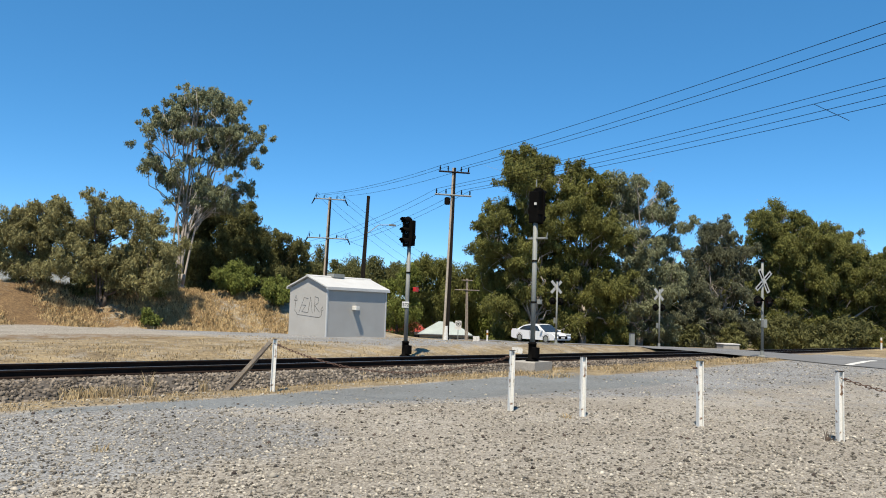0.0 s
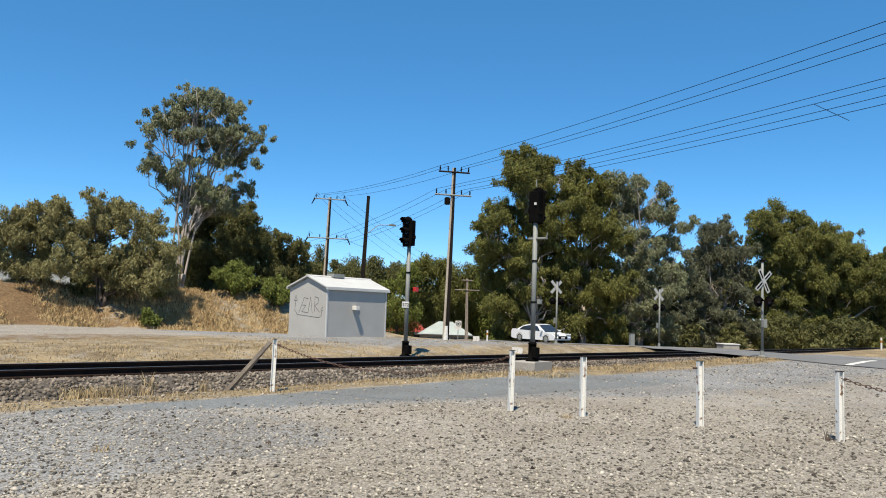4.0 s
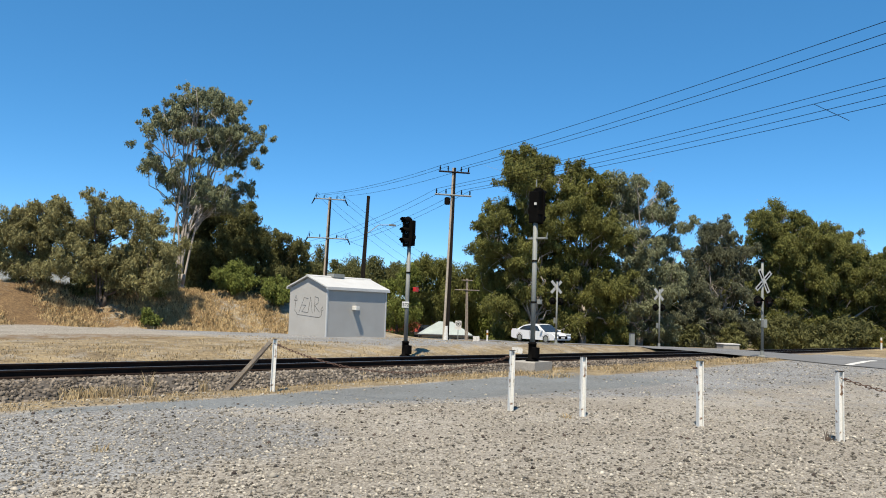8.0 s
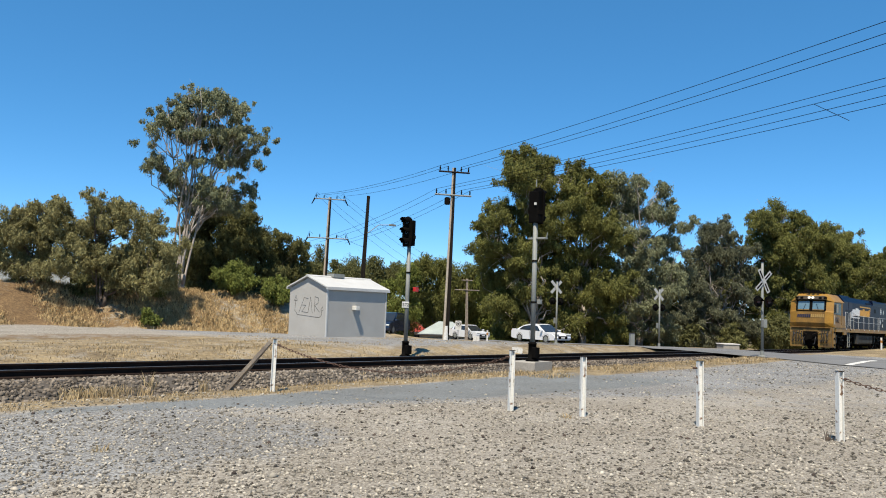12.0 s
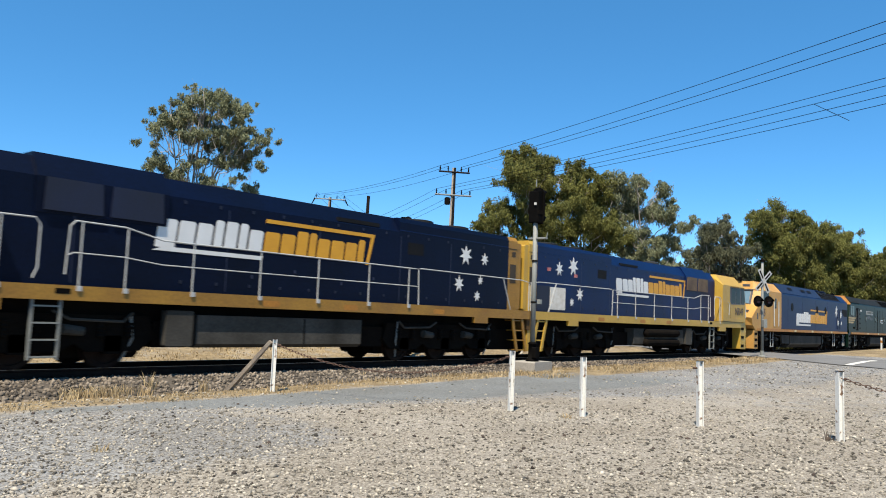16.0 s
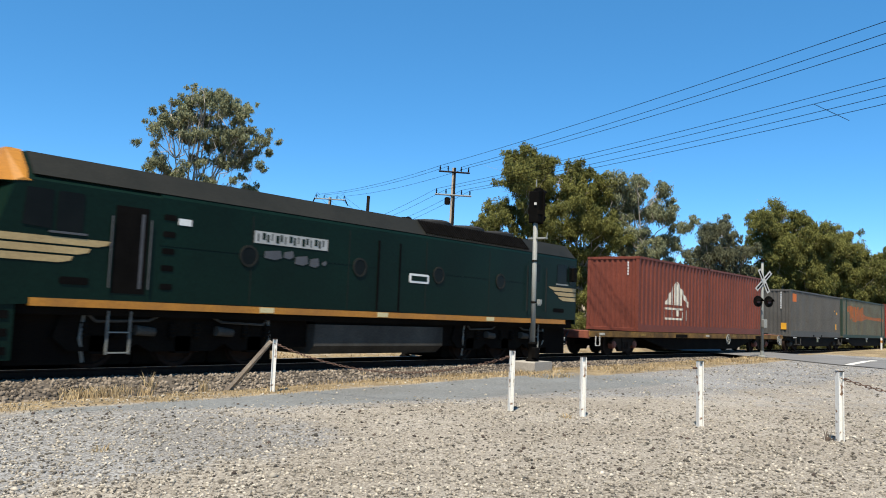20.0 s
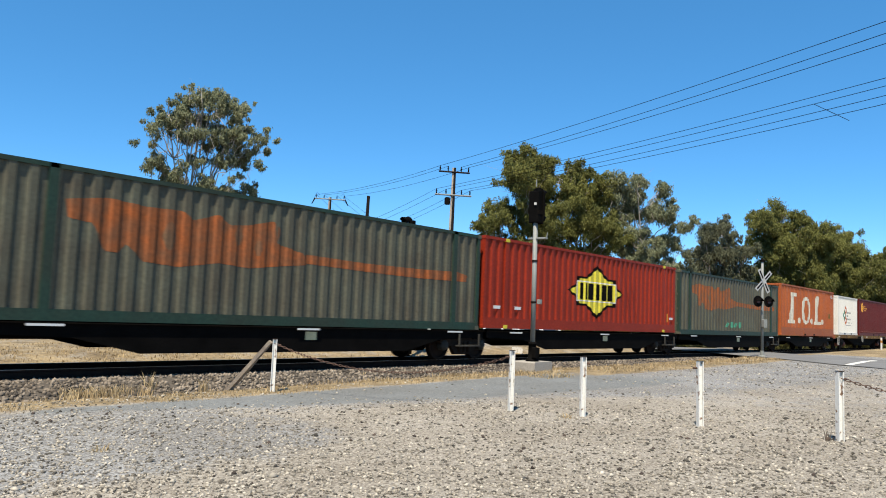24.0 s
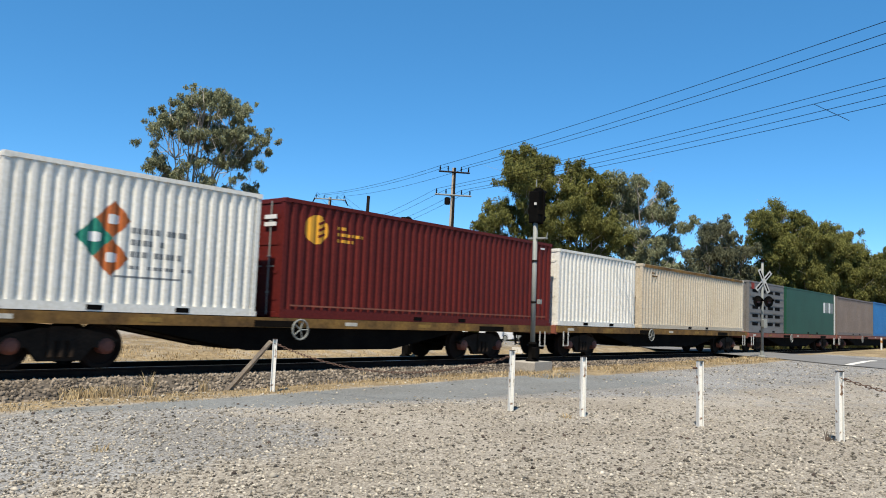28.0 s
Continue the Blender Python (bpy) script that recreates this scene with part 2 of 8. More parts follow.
# ---- ground ----
def ground_mat():
    m = bpy.data.materials.new("ground_layers")
    m.use_nodes = True
    n, l = m.node_tree.nodes, m.node_tree.links
    b = n["Principled BSDF"]
    b.inputs["Roughness"].default_value, b.inputs["Specular IOR Level"].default_value = 0.95, 0.2
    tc, at = n.new("ShaderNodeTexCoord"), n.new("ShaderNodeAttribute")
    at.attribute_name = "zones"
    sep = n.new("ShaderNodeSeparateColor")
    l.new(at.outputs["Color"], sep.inputs[0])

    def tex(scale, detail=5.0, rough=0.6):
        t = n.new("ShaderNodeTexNoise")
        t.inputs["Scale"].default_value, t.inputs["Detail"].default_value, t.inputs["Roughness"].default_value = scale, detail, rough
        l.new(tc.outputs["Object"], t.inputs["Vector"])
        return t.outputs["Fac"]

    def ramp(fac, *stops):
        r = n.new("ShaderNodeValToRGB")
        while len(r.color_ramp.elements) < len(stops):
            r.color_ramp.elements.new(0.5)
        for e, (p, c) in zip(r.color_ramp.elements, stops):
            e.position, e.color = p, (*c, 1)
        l.new(fac, r.inputs[0])
        return r.outputs[0]

    def calc(op, a, c):
        t = n.new("ShaderNodeMath")
        t.operation = op
        for i, v in enumerate((a, c)):
            if isinstance(v, (int, float)):
                t.inputs[i].default_value = v
            else:
                l.new(v, t.inputs[i])
        return t.outputs[0]

    def blend(fac, a, c):
        t = n.new("ShaderNodeMix")
        t.data_type = "RGBA"
        for i, v in ((0, fac), (6, a), (7, c)):
            l.new(v, t.inputs[i])
        return t.outputs[2]

    stones = n.new("ShaderNodeTexVoronoi")
    stones.inputs["Scale"].default_value = 48.0
    l.new(tc.outputs["Object"], stones.inputs["Vector"])
    pale = n.new("ShaderNodeRGBToBW")
    l.new(stones.outputs["Color"], pale.inputs[0])
    coarse, mid, fine = tex(0.4, 6), tex(1.7), tex(28.0, 6)
    beige = blend(calc("MULTIPLY", mid, 1.0), ramp(pale.outputs[0], (0.12, (0.16, 0.135, 0.108)), (0.5, (0.355, 0.322, 0.268)), (0.9, (0.60, 0.565, 0.49))),
                  ramp(fine, (0.36, (0.165, 0.138, 0.108)), (0.64, (0.53, 0.485, 0.41))))
    grey = ramp(fine, (0.36, (0.125, 0.122, 0.118)), (0.64, (0.45, 0.446, 0.43)))
    tar = ramp(tex(45.0, 5), (0.3, (0.13, 0.139, 0.14)), (0.72, (0.31, 0.322, 0.318)))
    grass = blend(calc("MULTIPLY", fine, 0.9), ramp(tex(0.8, 8, 0.75), (0.36, (0.15, 0.11, 0.062)), (0.6, (0.47, 0.36, 0.20))), ramp(tex(9.0), (0.35, (0.13, 0.10, 0.065)), (0.7, (0.45, 0.36, 0.22))))
    soil = blend(calc("MULTIPLY", fine, 1.0), ramp(mid, (0.3, (0.13, 0.075, 0.04)), (0.7, (0.29, 0.18, 0.09))), ramp(tex(6.0), (0.4, (0.13, 0.088, 0.05)), (0.7, (0.34, 0.245, 0.125))))

    def edge(weight, spread=0.55):
        v = calc("ADD", weight, calc("MULTIPLY", calc("SUBTRACT", calc("ADD", calc("MULTIPLY", mid, 0.6), calc("MULTIPLY", tex(7.0), 0.4)), 0.5), spread * 2))
        r = n.new("ShaderNodeMapRange")
        r.interpolation_type = "SMOOTHSTEP"
        r.inputs["From Min"].default_value, r.inputs["From Max"].default_value = 0.38, 0.62
        l.new(v, r.inputs["Value"])
        return r.outputs[0]

    c = blend(edge(sep.outputs["Blue"]), beige, grey)
    c = blend(edge(sep.outputs["Red"], 0.4), c, tar)
    c = blend(edge(sep.outputs["Green"]), c, grass)
    c = blend(edge(at.outputs["Alpha"]), c, soil)
    tint = ramp(coarse, (0.38, (0.74, 0.71, 0.67)), (0.62, (1.0, 1.0, 1.0)))
    mul = n.new("ShaderNodeMix")
    mul.data_type, mul.blend_type = "RGBA", "MULTIPLY"
    mul.inputs[0].default_value = 0.7
    l.new(c, mul.inputs[6])
    l.new(tint, mul.inputs[7])
    rough = n.new("ShaderNodeMix")
    rough.data_type, rough.blend_type = "RGBA", "MULTIPLY"
    rough.inputs[0].default_value = 0.65
    l.new(mul.outputs[2], rough.inputs[6])
    l.new(ramp(tex(11.0, 8, 0.8), (0.38, (0.36, 0.35, 0.34)), (0.62, (0.95, 0.95, 0.95))), rough.inputs[7])
    l.new(rough.outputs[2], b.inputs["Base Color"])
    bp = n.new("ShaderNodeBump")
    bp.inputs["Strength"].default_value, bp.inputs["Distance"].default_value = 0.7, 0.018
    l.new(calc("ADD", calc("MULTIPLY", stones.outputs["Distance"], -0.8), fine), bp.inputs["Height"])
    l.new(bp.outputs[0], b.inputs["Normal"])
    return m


def zones(x, y):
    """How much of asphalt, dry grass, grey gravel and bare soil lies at a place."""
    tar = grass = grey = soil = 0.0
    if y < TRACK:
        inner = 12.0 - 0.32 * (x - 4.5) if x < 12 else max(9.6 - 0.14 * (x - 12), 8.0)
        tar = step(inner - 0.5, inner + 0.7, y) * step(12.5, 12.0, y) * step(27, 16, x) * 0.95
        grey = step(inner - 2.2, inner + 0.2, y) * step(13, 12, y) * 0.58 + 0.44 * step(13.5, 17, x) * step(-3, 1, y) * step(13, 11.5, y)
        grass = step(11.9, 12.5, y) * step(15.0, 14.4, y) * (0.62 + 0.1 * step(12, 20, x))
        grass = max(grass, 0.75 * step(17, 22, x) * step(10.2, 11.6, y) * step(40.5, 37.5, x))
        grass = max(grass, 0.8 * step(46, 49, x) * step(2, 6, y))
        grey = max(grey, 0.72 * step(10.5, 6, x) * step(5.5, 8.5, y) * step(12.6, 12, y))
    else:
        edge = 50.5 - 0.5 * max(0.0, x - 26.0)
        d = 0.7646 * x + 0.6445 * y
        grass = step(18.2, 19.2, y) * 0.58 * step(30.5 + 0.1 * (24 - x), 28.5, y)
        grey = 0.85 * step(19, 23, x) * step(19, 22, y) * step(40, 36, y) + 0.36 * step(28, 31, y) * step(44, 38, y)
        soil = 0.5 * step(24, 29, y) * step(34, 31, y) * step(21, 17, x)
        grass *= 1 - 0.75 * step(18, 22, x) * step(20, 23, y)
        bank = step(edge - 0.5, edge + 0.8, y) * step(47, 38, x)
        soil += bank * (0.50 + 0.22 * step(28, 22, x) + 0.3 * noise.noise((x * 0.3, y * 0.3, 9.0)))
        grass = max(grass, bank * 0.55)
        grass = max(grass, 0.62 * step(40, 44, d) * step(30, 33, x) * (1 - bank))
        grass = max(grass, 0.9 * step(70, 85, d))
    return tar, grass, grey, soil


def spread(*runs):
    out = []
    for a, b, k in runs:
        out += [a + (b - a) * i / k for i in range(k)]
    return out + [runs[-1][1]]


M["ground"] = ground_mat()
gx = spread((-1500, -200, 8), (-200, -30, 14), (-30, 0, 20), (0, 45, 150), (45, 120, 75), (120, 300, 20), (300, 1800, 8))
gy = spread((-1500, -100, 8), (-100, -5, 20), (-5, 35, 130), (35, 75, 80), (75, 150, 20), (150, 1800, 12))
ground = tagged(sheet("ground", gx, gy, land, M["ground"]), "stony ground of pale gravel, worn asphalt and dry grass", "ground", kind="structure")
za = ground.data.color_attributes.new("zones", "FLOAT_COLOR", "POINT")
za.data.foreach_set("color", [c for y in gy for x in gx for c in zones(x, y)])

# road over the crossing
half = 3.9
ry = spread((-30, 4, 17), (4, 30, 52), (30, 70, 40), (70, 160, 30))
rv, rf = [], []
for y in ry:
    for k in range(9):
        x = road_x(y) - half + 2 * half * k / 8
        crown = 0.05 * (1 - ((k - 4) / 4) ** 2)
        z = land(x, y) + 0.03 + crown
        if y > 10:
            level = rail_z(x) - 0.005
            z += (level - z) * step(10.5, 14.2, y) * step(22.5, 18.5, y)
        rv.append((x, y, z))
rf = [(j * 9 + i, j * 9 + i + 1, (j + 1) * 9 + i + 1, (j + 1) * 9 + i) for j in range(len(ry) - 1) for i in range(8)]
road = solid("road", Mesh().add(rv, rf), M["asphalt"], "worn grey asphalt road over a level crossing", "road", kind="structure", smooth=True)


def road_z(x, y):
    k = (x - road_x(y)) / half
    z = land(x, y) + 0.03 + 0.05 * (1 - min(1, k * k))
    if y > 10:
        z += (rail_z(x) - 0.005 - z) * step(10.5, 14.2, y) * step(22.5, 18.5, y)
    return z


# painted marks on the road
mark = Mesh()
for a, b in ((-3.7, 1.2),):
    y0, y1 = 8.2, 8.5
    xs = [road_x(8.3) + a + (b - a) * i / 6 for i in range(7)]
    mark.add([(x, y, road_z(x, y) + 0.012) for y in (y0, y1) for x in xs], [(i, i + 1, 8 + i, 7 + i) for i in range(6)])
solid("stop_line", mark, M["white_paint"], "worn white stop line painted on the asphalt", "road marking", kind="structure")

# track
rx0, rx1 = -40.0, 320.0
profile = [(-0.07, -0.16), (0.07, -0.16), (0.07, -0.145), (0.012, -0.12), (0.012, -0.05), (0.036, -0.035), (0.036, -0.004), (-0.036, -0.004), (-0.036, -0.035), (-0.012, -0.05), (-0.012, -0.12), (-0.07, -0.145)]
track = thing("railway_track", pose(0, 0, 0), "single railway track on ballast, two rusty rails with shiny heads", "railway track", kind="structure")
tilt = Matrix(((1, 0, 0, 0), (0, 1, 0, 0), (-0.010114, 0, 1, 0.4056), (0, 0, 0, 1)))
for side in (-0.755, 0.755):
    r = Mesh().prism([(TRACK + side + a, b) for a, b in profile], rx0, rx1, "x")
    h = Mesh().box(rx0, rx1, TRACK + side - 0.034, TRACK + side + 0.034, -0.004, 0.0)
    for q in (r, h):
        q.v = [tuple(tilt @ Vector(p)) for p in q.v]
    rail = part("rail", r, M["rust"], track)
    part("rail_head", h, M["railtop"], rail, "polished running surface")
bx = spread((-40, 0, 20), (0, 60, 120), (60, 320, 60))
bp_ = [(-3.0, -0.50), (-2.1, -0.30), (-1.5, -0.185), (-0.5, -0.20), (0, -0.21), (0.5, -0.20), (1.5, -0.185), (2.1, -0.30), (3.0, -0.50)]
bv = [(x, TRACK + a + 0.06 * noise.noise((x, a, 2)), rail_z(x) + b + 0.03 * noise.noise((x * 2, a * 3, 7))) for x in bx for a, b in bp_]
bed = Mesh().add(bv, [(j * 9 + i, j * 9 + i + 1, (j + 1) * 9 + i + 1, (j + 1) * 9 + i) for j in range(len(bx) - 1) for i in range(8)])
# bed coloured dark for the gaps in shade between the stones
part("ballast_bed", bed, M["ballast_bed"], track, "crushed stone shoulder, darkened for the shade between stones")


# ---- trees ----
ACROSS, AWAY = Vector((0.6445, -0.7646, 0)), Vector((0.7646, 0.6445, 0))


def leaves(rng, clumps, size, density, hang, puff=0.42):
    """Many small leaf blades on overlapping puffs that make up clumps of (centre, radius across, radius up)."""
    vs = []
    for c, rx, rz in clumps:
        k = int(density * rx * rx * 3.2) + 12
        m = int(7 + 5 * rx)
        o = rng.normal(size=(m, 3))
        o /= np.linalg.norm(o, axis=1)[:, None]
        o *= (0.25 + 0.55 * rng.random(m))[:, None]
        own = rng.integers(0, m, k)
        q = rng.normal(size=(k, 3))
        q /= np.linalg.norm(q, axis=1)[:, None]
        r = puff * (0.65 + 0.6 * rng.random(m))[own] * rng.random(k) ** 0.3 * (1 + 0.16 * rng.standard_normal(k))
        p = o[own] + q * r[:, None]
        p[:, 2] -= 0.5 * rng.random(k) ** 2.5
        p = p * np.array([rx, rx, rz]) + np.array(c)
        d = rng.normal(size=(k, 3)) * 0.6 + 0.35 * q
        d[:, 2] -= hang
        d /= np.linalg.norm(d, axis=1)[:, None]
        s = np.cross(d, q + 0.55 * rng.normal(size=(k, 3)))
        s /= np.linalg.norm(s, axis=1)[:, None]
        ln = size * (0.7 + 1.0 * rng.random(k))[:, None]
        w = ln * 0.19
        vs.append(np.stack([p - d * ln * 0.5 - s * w, p - d * ln * 0.3 + s * w, p + d * ln * 0.5], 1).reshape(-1, 3))
    v = np.concatenate(vs)
    k = len(v) // 3
    me = bpy.data.meshes.new("crown")
    me.vertices.add(len(v))
    me.vertices.foreach_set("co", v.astype(np.float32).ravel())
    me.loops.add(len(v))
    me.loops.foreach_set("vertex_index", np.arange(len(v), dtype=np.int32))
    me.polygons.add(k)
    me.polygons.foreach_set("loop_start", np.arange(0, len(v), 3, dtype=np.int32))
    me.update(calc_edges=True)
    me.validate()
    return me


def grow(name, label, category, leaf, bark, girth, foot, spots, fork_at=0.22, fill=3, dense=0.9, lean=0.0, small=0.85, loose=0.55, stems=0):
    """A tree: tapered trunk, limbs that branch off one another towards each clump, and a crown of leaves.
    spots: across, height, radius, radius up; fill: further clumps behind and before each of them."""
    x, y = foot
    rng = np.random.default_rng(int(x * 10) + int(y * 10) * 7)
    z = land(x, y) - 0.15
    far = 0.7646 * x + 0.6445 * y
    root = thing(name, pose(x, y, z), label, category, "trees" if girth > 0.1 else "shrubs")
    mid = sum(s[0] for s in spots) / len(spots)
    top = max(s[1] for s in spots) - z
    clumps = []
    for u, h, rx, rz in spots:
        c = ACROSS * u + AWAY * float(rng.uniform(-1, 1)) * 0.9 * (rx + 0.1 * top) + Vector((0, 0, h - z))
        clumps.append((c, rx, rz))
    wood, limb = Mesh(), Mesh()
    fork = ACROSS * (mid * 0.25 + lean) + Vector((0, 0, fork_at * top))
    bole = [Vector((0, 0, 0)), fork * 0.5 + Vector((rng.uniform(-.1, .1), rng.uniform(-.1, .1), 0)) * girth * 4, fork]
    for i in range(2):
        wood.tube(bole[i], bole[i + 1], girth * (1.25 - 0.35 * i), girth * (0.9 - 0.2 * i), 9)
    nodes = [(fork, girth * 0.62, 0), (bole[1], girth * 0.6, 0)]
    tips = sorted(clumps, key=lambda q: -q[0].z)[:2 * stems:2]
    for c, rx, rz in tips:
        a = Vector((rng.uniform(-0.4, 0.4), rng.uniform(-0.4, 0.4), rng.uniform(0.1, 0.9)))
        last, rad, wob = a, girth * 0.42, Vector((rng.normal(), rng.normal(), 0)) * 0.14
        for i in range(1, 11):
            t = i / 10
            p = a.lerp(c, t) - ACROSS * (c - a).dot(ACROSS) * 0.16 * math.sin(math.pi * t) + wob * math.sin(7 * t + rad * 40)
            limb.tube(last, p, rad, rad * 0.9, 7, False)
            last, rad = p, rad * 0.9
            nodes.append((p, rad, 0))
    for c, rx, rz in sorted(clumps, key=lambda q: (q[0] - fork).length):
        best = min(nodes, key=lambda n: (c - n[0]).length * (1 + 0.22 * n[2]) + 2.5 * max(0.0, n[0].z - c.z + 0.15 * top) + (0 if n[1] > 0.03 * girth + 0.012 else 3))
        a, r, order = best
        r = max(min(r * 0.85, girth * (0.26 + 0.5 * (c - a).length / max(top, 1))), 0.012)
        bend = Vector((rng.normal(), rng.normal(), 0)) * 0.03 * top
        n = 5
        last = a
        for i in range(1, n + 1):
            t = i / n
            p = a.lerp(c, t) + bend * math.sin(math.pi * t) + Vector((0, 0, 0.10 * (c - a).length * math.sin(math.pi * t)))
            p += Vector(rng.normal(size=3)) * 0.012 * top * (t < 1)
            limb.tube(last, p, r * (1 - 0.68 * (t - 1 / n)), r * (1 - 0.68 * t), 6, False)
            last = p
            nodes.append((p, r * (1 - 0.68 * t), order + 1))
        for _ in range(6):
            e = c + Vector(rng.normal(size=3)) * rx * 0.75
            s = a.lerp(c, float(rng.uniform(0.55, 1.0))) + bend * 0.4
            k = s.lerp(e, 0.5) + Vector((0, 0, 0.12)) * rx
            limb.tube(s, k, r * 0.25, r * 0.16, 4, False)
            limb.tube(k, e, r * 0.16, r * 0.05, 4, False)
    part("trunk", wood, M[bark], root, smooth=True)
    part("branching", limb, M[bark], root, smooth=True)
    more = []
    for c, rx, rz in clumps:
        for i in range(fill):
            s = rng.normal(size=3) * loose
            more.append((c + Vector((s[0] * rx, s[1] * rx, s[2] * rz * 0.9)) + AWAY * (i % 2 - 0.5) * 1.2 * rx, rx * small, max(rz, 0.85 * rx) * small))
    size = 0.07 + far * 0.0019
    cr = leaves(rng, clumps + more, size, dense * 185 * (0.22 / size) ** 1.8, 0.95)
    cr.materials.append(M[leaf])
    part("crown", cr, None, root)
    return root


def canopy(seed, rows, n, r, gaps=0.0, low=0.0, rim=0.6):
    """Clumps for a crown: n of about radius r, spread evenly within an outline of (height, from, to), thinned by patchy gaps."""
    rng = np.random.default_rng(seed)
    hs, le, ri = ([q[k] for q in rows] for k in range(3))
    out = []
    for _ in range(n * 60):
        if len(out) == n:
            break
        rad = r * float(rng.uniform(0.6, 1.45))
        h = hs[0] + (hs[-1] - 0.75 * rad - hs[0]) * rng.random() ** (1.0 - low)
        a, b = np.interp(h + 0.4 * rad, hs, le) + rim * rad, np.interp(h + 0.4 * rad, hs, ri) - rim * rad
        if b < a:
            a = b = (a + b) / 2
        u = float(rng.uniform(a, b))
        inner = min(u - a, b - u, hs[-1] - h) > 1.2 * r
        if inner and noise.noise((u * 0.45, h * 0.45, seed)) < gaps - 0.5:
            continue
        if any((u - p[0]) ** 2 + (h - p[1]) ** 2 < (0.62 * r) ** 2 for p in out[-90:]):
            continue
        out.append((u, h - 0.3 * rad, rad, rad * 0.8))
    return out


gum = grow("gum_tree", "tall gum tree with pale branching trunk and open grey-green crown", "gum", "leaf_gum", "bark", 0.24, (34.1, 55.8),
           canopy(3, [(9.2, 0.2, 3.6), (10.4, -0.9, 4.6), (11.5, -2.3, 5.8), (12.4, -3.4, 6.6), (14.5, -3.3, 6.9), (15.3, -3.3, 6.9), (16.0, -3.2, 6.1), (17.3, -2.9, 4.9), (18.0, -2.4, 4.4), (18.6, -1.6, 3.6), (19.0, -0.6, 2.2)], 118, 0.63, 0.36, 0.12, 0.9),
           fork_at=0.1, fill=2, dense=0.85, small=0.66, loose=0.7, stems=9)
grow("gum_tree", "dark dense tree behind the pale gum", "tree", "leaf_dark", "bark_dark", 0.22, (42.9, 60.8),
     canopy(21, [(2.8, -5.4, 8.2), (4.1, -5.4, 8.2), (6.2, -5.6, 7.8), (7.5, -5.4, 6.5), (8.3, -5.4, 5.1), (9.2, -5.2, 1.9), (10.8, -4.6, 1.7), (11.6, -0.2, 1.2)], 84, 1.1, 0.1), fill=3, small=0.7)
grow("shrub", "dense rounded bright-green shrub on the bank", "shrub", "leaf_bright", "bark_dark", 0.06, (36.4, 51.5),
     [(0.0, 4.5, 0.8, 0.8), (-0.6, 3.9, 0.8, 0.8), (0.6, 3.9, 0.8, 0.8), (0.0, 3.4, 1.0, 0.6)], dense=2.2, loose=0.4, small=0.75)
grow("shrub", "low dark-green shrub at the foot of the bank", "shrub", "leaf_bright", "bark_dark", 0.03, (28.0, 49.6), [(0.0, 0.6, 0.55, 0.5), (0.5, 0.4, 0.45, 0.4)], dense=1.6, loose=0.4)
grow("shrub", "dense rounded bright-green shrub on the bank", "shrub", "leaf_bright", "bark_dark", 0.06, (38.1, 48.6),
     [(0.0, 3.3, 0.7, 0.7), (-0.5, 2.8, 0.7, 0.7), (0.6, 2.8, 0.65, 0.7), (0.0, 2.3, 0.85, 0.5)], dense=2.2, loose=0.4, small=0.75)
grow("wattle_tree", "spreading tree with olive foliage and leaning trunk on the bank", "tree", "leaf_wattle", "bark_dark", 0.17, (23.0, 56.5),
     canopy(22, [(3.6, -2.4, 4.5), (5.4, -2.9, 4.4), (6.5, -2.8, 4.1), (7.5, -1.5, 3.5), (8.1, -0.2, 3.1), (8.6, 1.1, 1.9)], 62, 0.74, 0.36, 0.1), lean=1.6, fill=3, dense=0.7, small=0.66, loose=0.6, stems=3)
grow("wattle_tree", "low spreading tree with olive-green foliage on the bank", "tree", "leaf_wattle", "bark_dark", 0.18, (26.9, 53.4),
     canopy(23, [(3.0, 0.7, 4.6), (4.1, -1.4, 4.7), (5.2, -2.1, 5.4), (6.4, -2.1, 4.9), (7.4, -2.0, 4.3), (8.2, -1.9, 3.1), (8.7, -1.8, 1.4), (9.2, -1.1, 0.6)], 66, 0.74, 0.36, 0.1), fill=3, dense=0.7, small=0.66, loose=0.6, stems=3)
grow("wattle_tree", "olive bush between the spreading trees and the gum", "tree", "leaf_wattle", "bark_dark", 0.1, (31.6, 57.0),
     canopy(24, [(2.4, -2.6, 2.6), (4.0, -2.8, 2.7), (5.6, -2.4, 2.2), (6.6, -1.6, 1.2), (7.1, -1.0, 0.4)], 34, 0.7, 0.3), fill=3, dense=0.7, small=0.66, loose=0.6)
grow("shrub", "scrubby olive shrub on the bank", "shrub", "leaf_olive", "bark_dark", 0.05, (30.6, 53.4),
     [(-0.7, 3.5, 0.9, 0.7), (0.5, 3.9, 0.8, 0.9), (0.0, 3.0, 0.9, 0.7), (0.7, 4.9, 0.6, 0.8), (0.9, 3.2, 0.8, 0.6)])
grow("shrub", "scrubby dark shrub on the bank", "shrub", "leaf_dark", "bark_dark", 0.05, (26.6, 55.3),
     [(-0.5, 2.0999999999999996, 1.1, 0.5), (-2.5, 2.3, 1.0, 0.5), (1.3, 2.4, 0.7, 0.6), (-3.7, 2.5, 0.8, 0.4)])
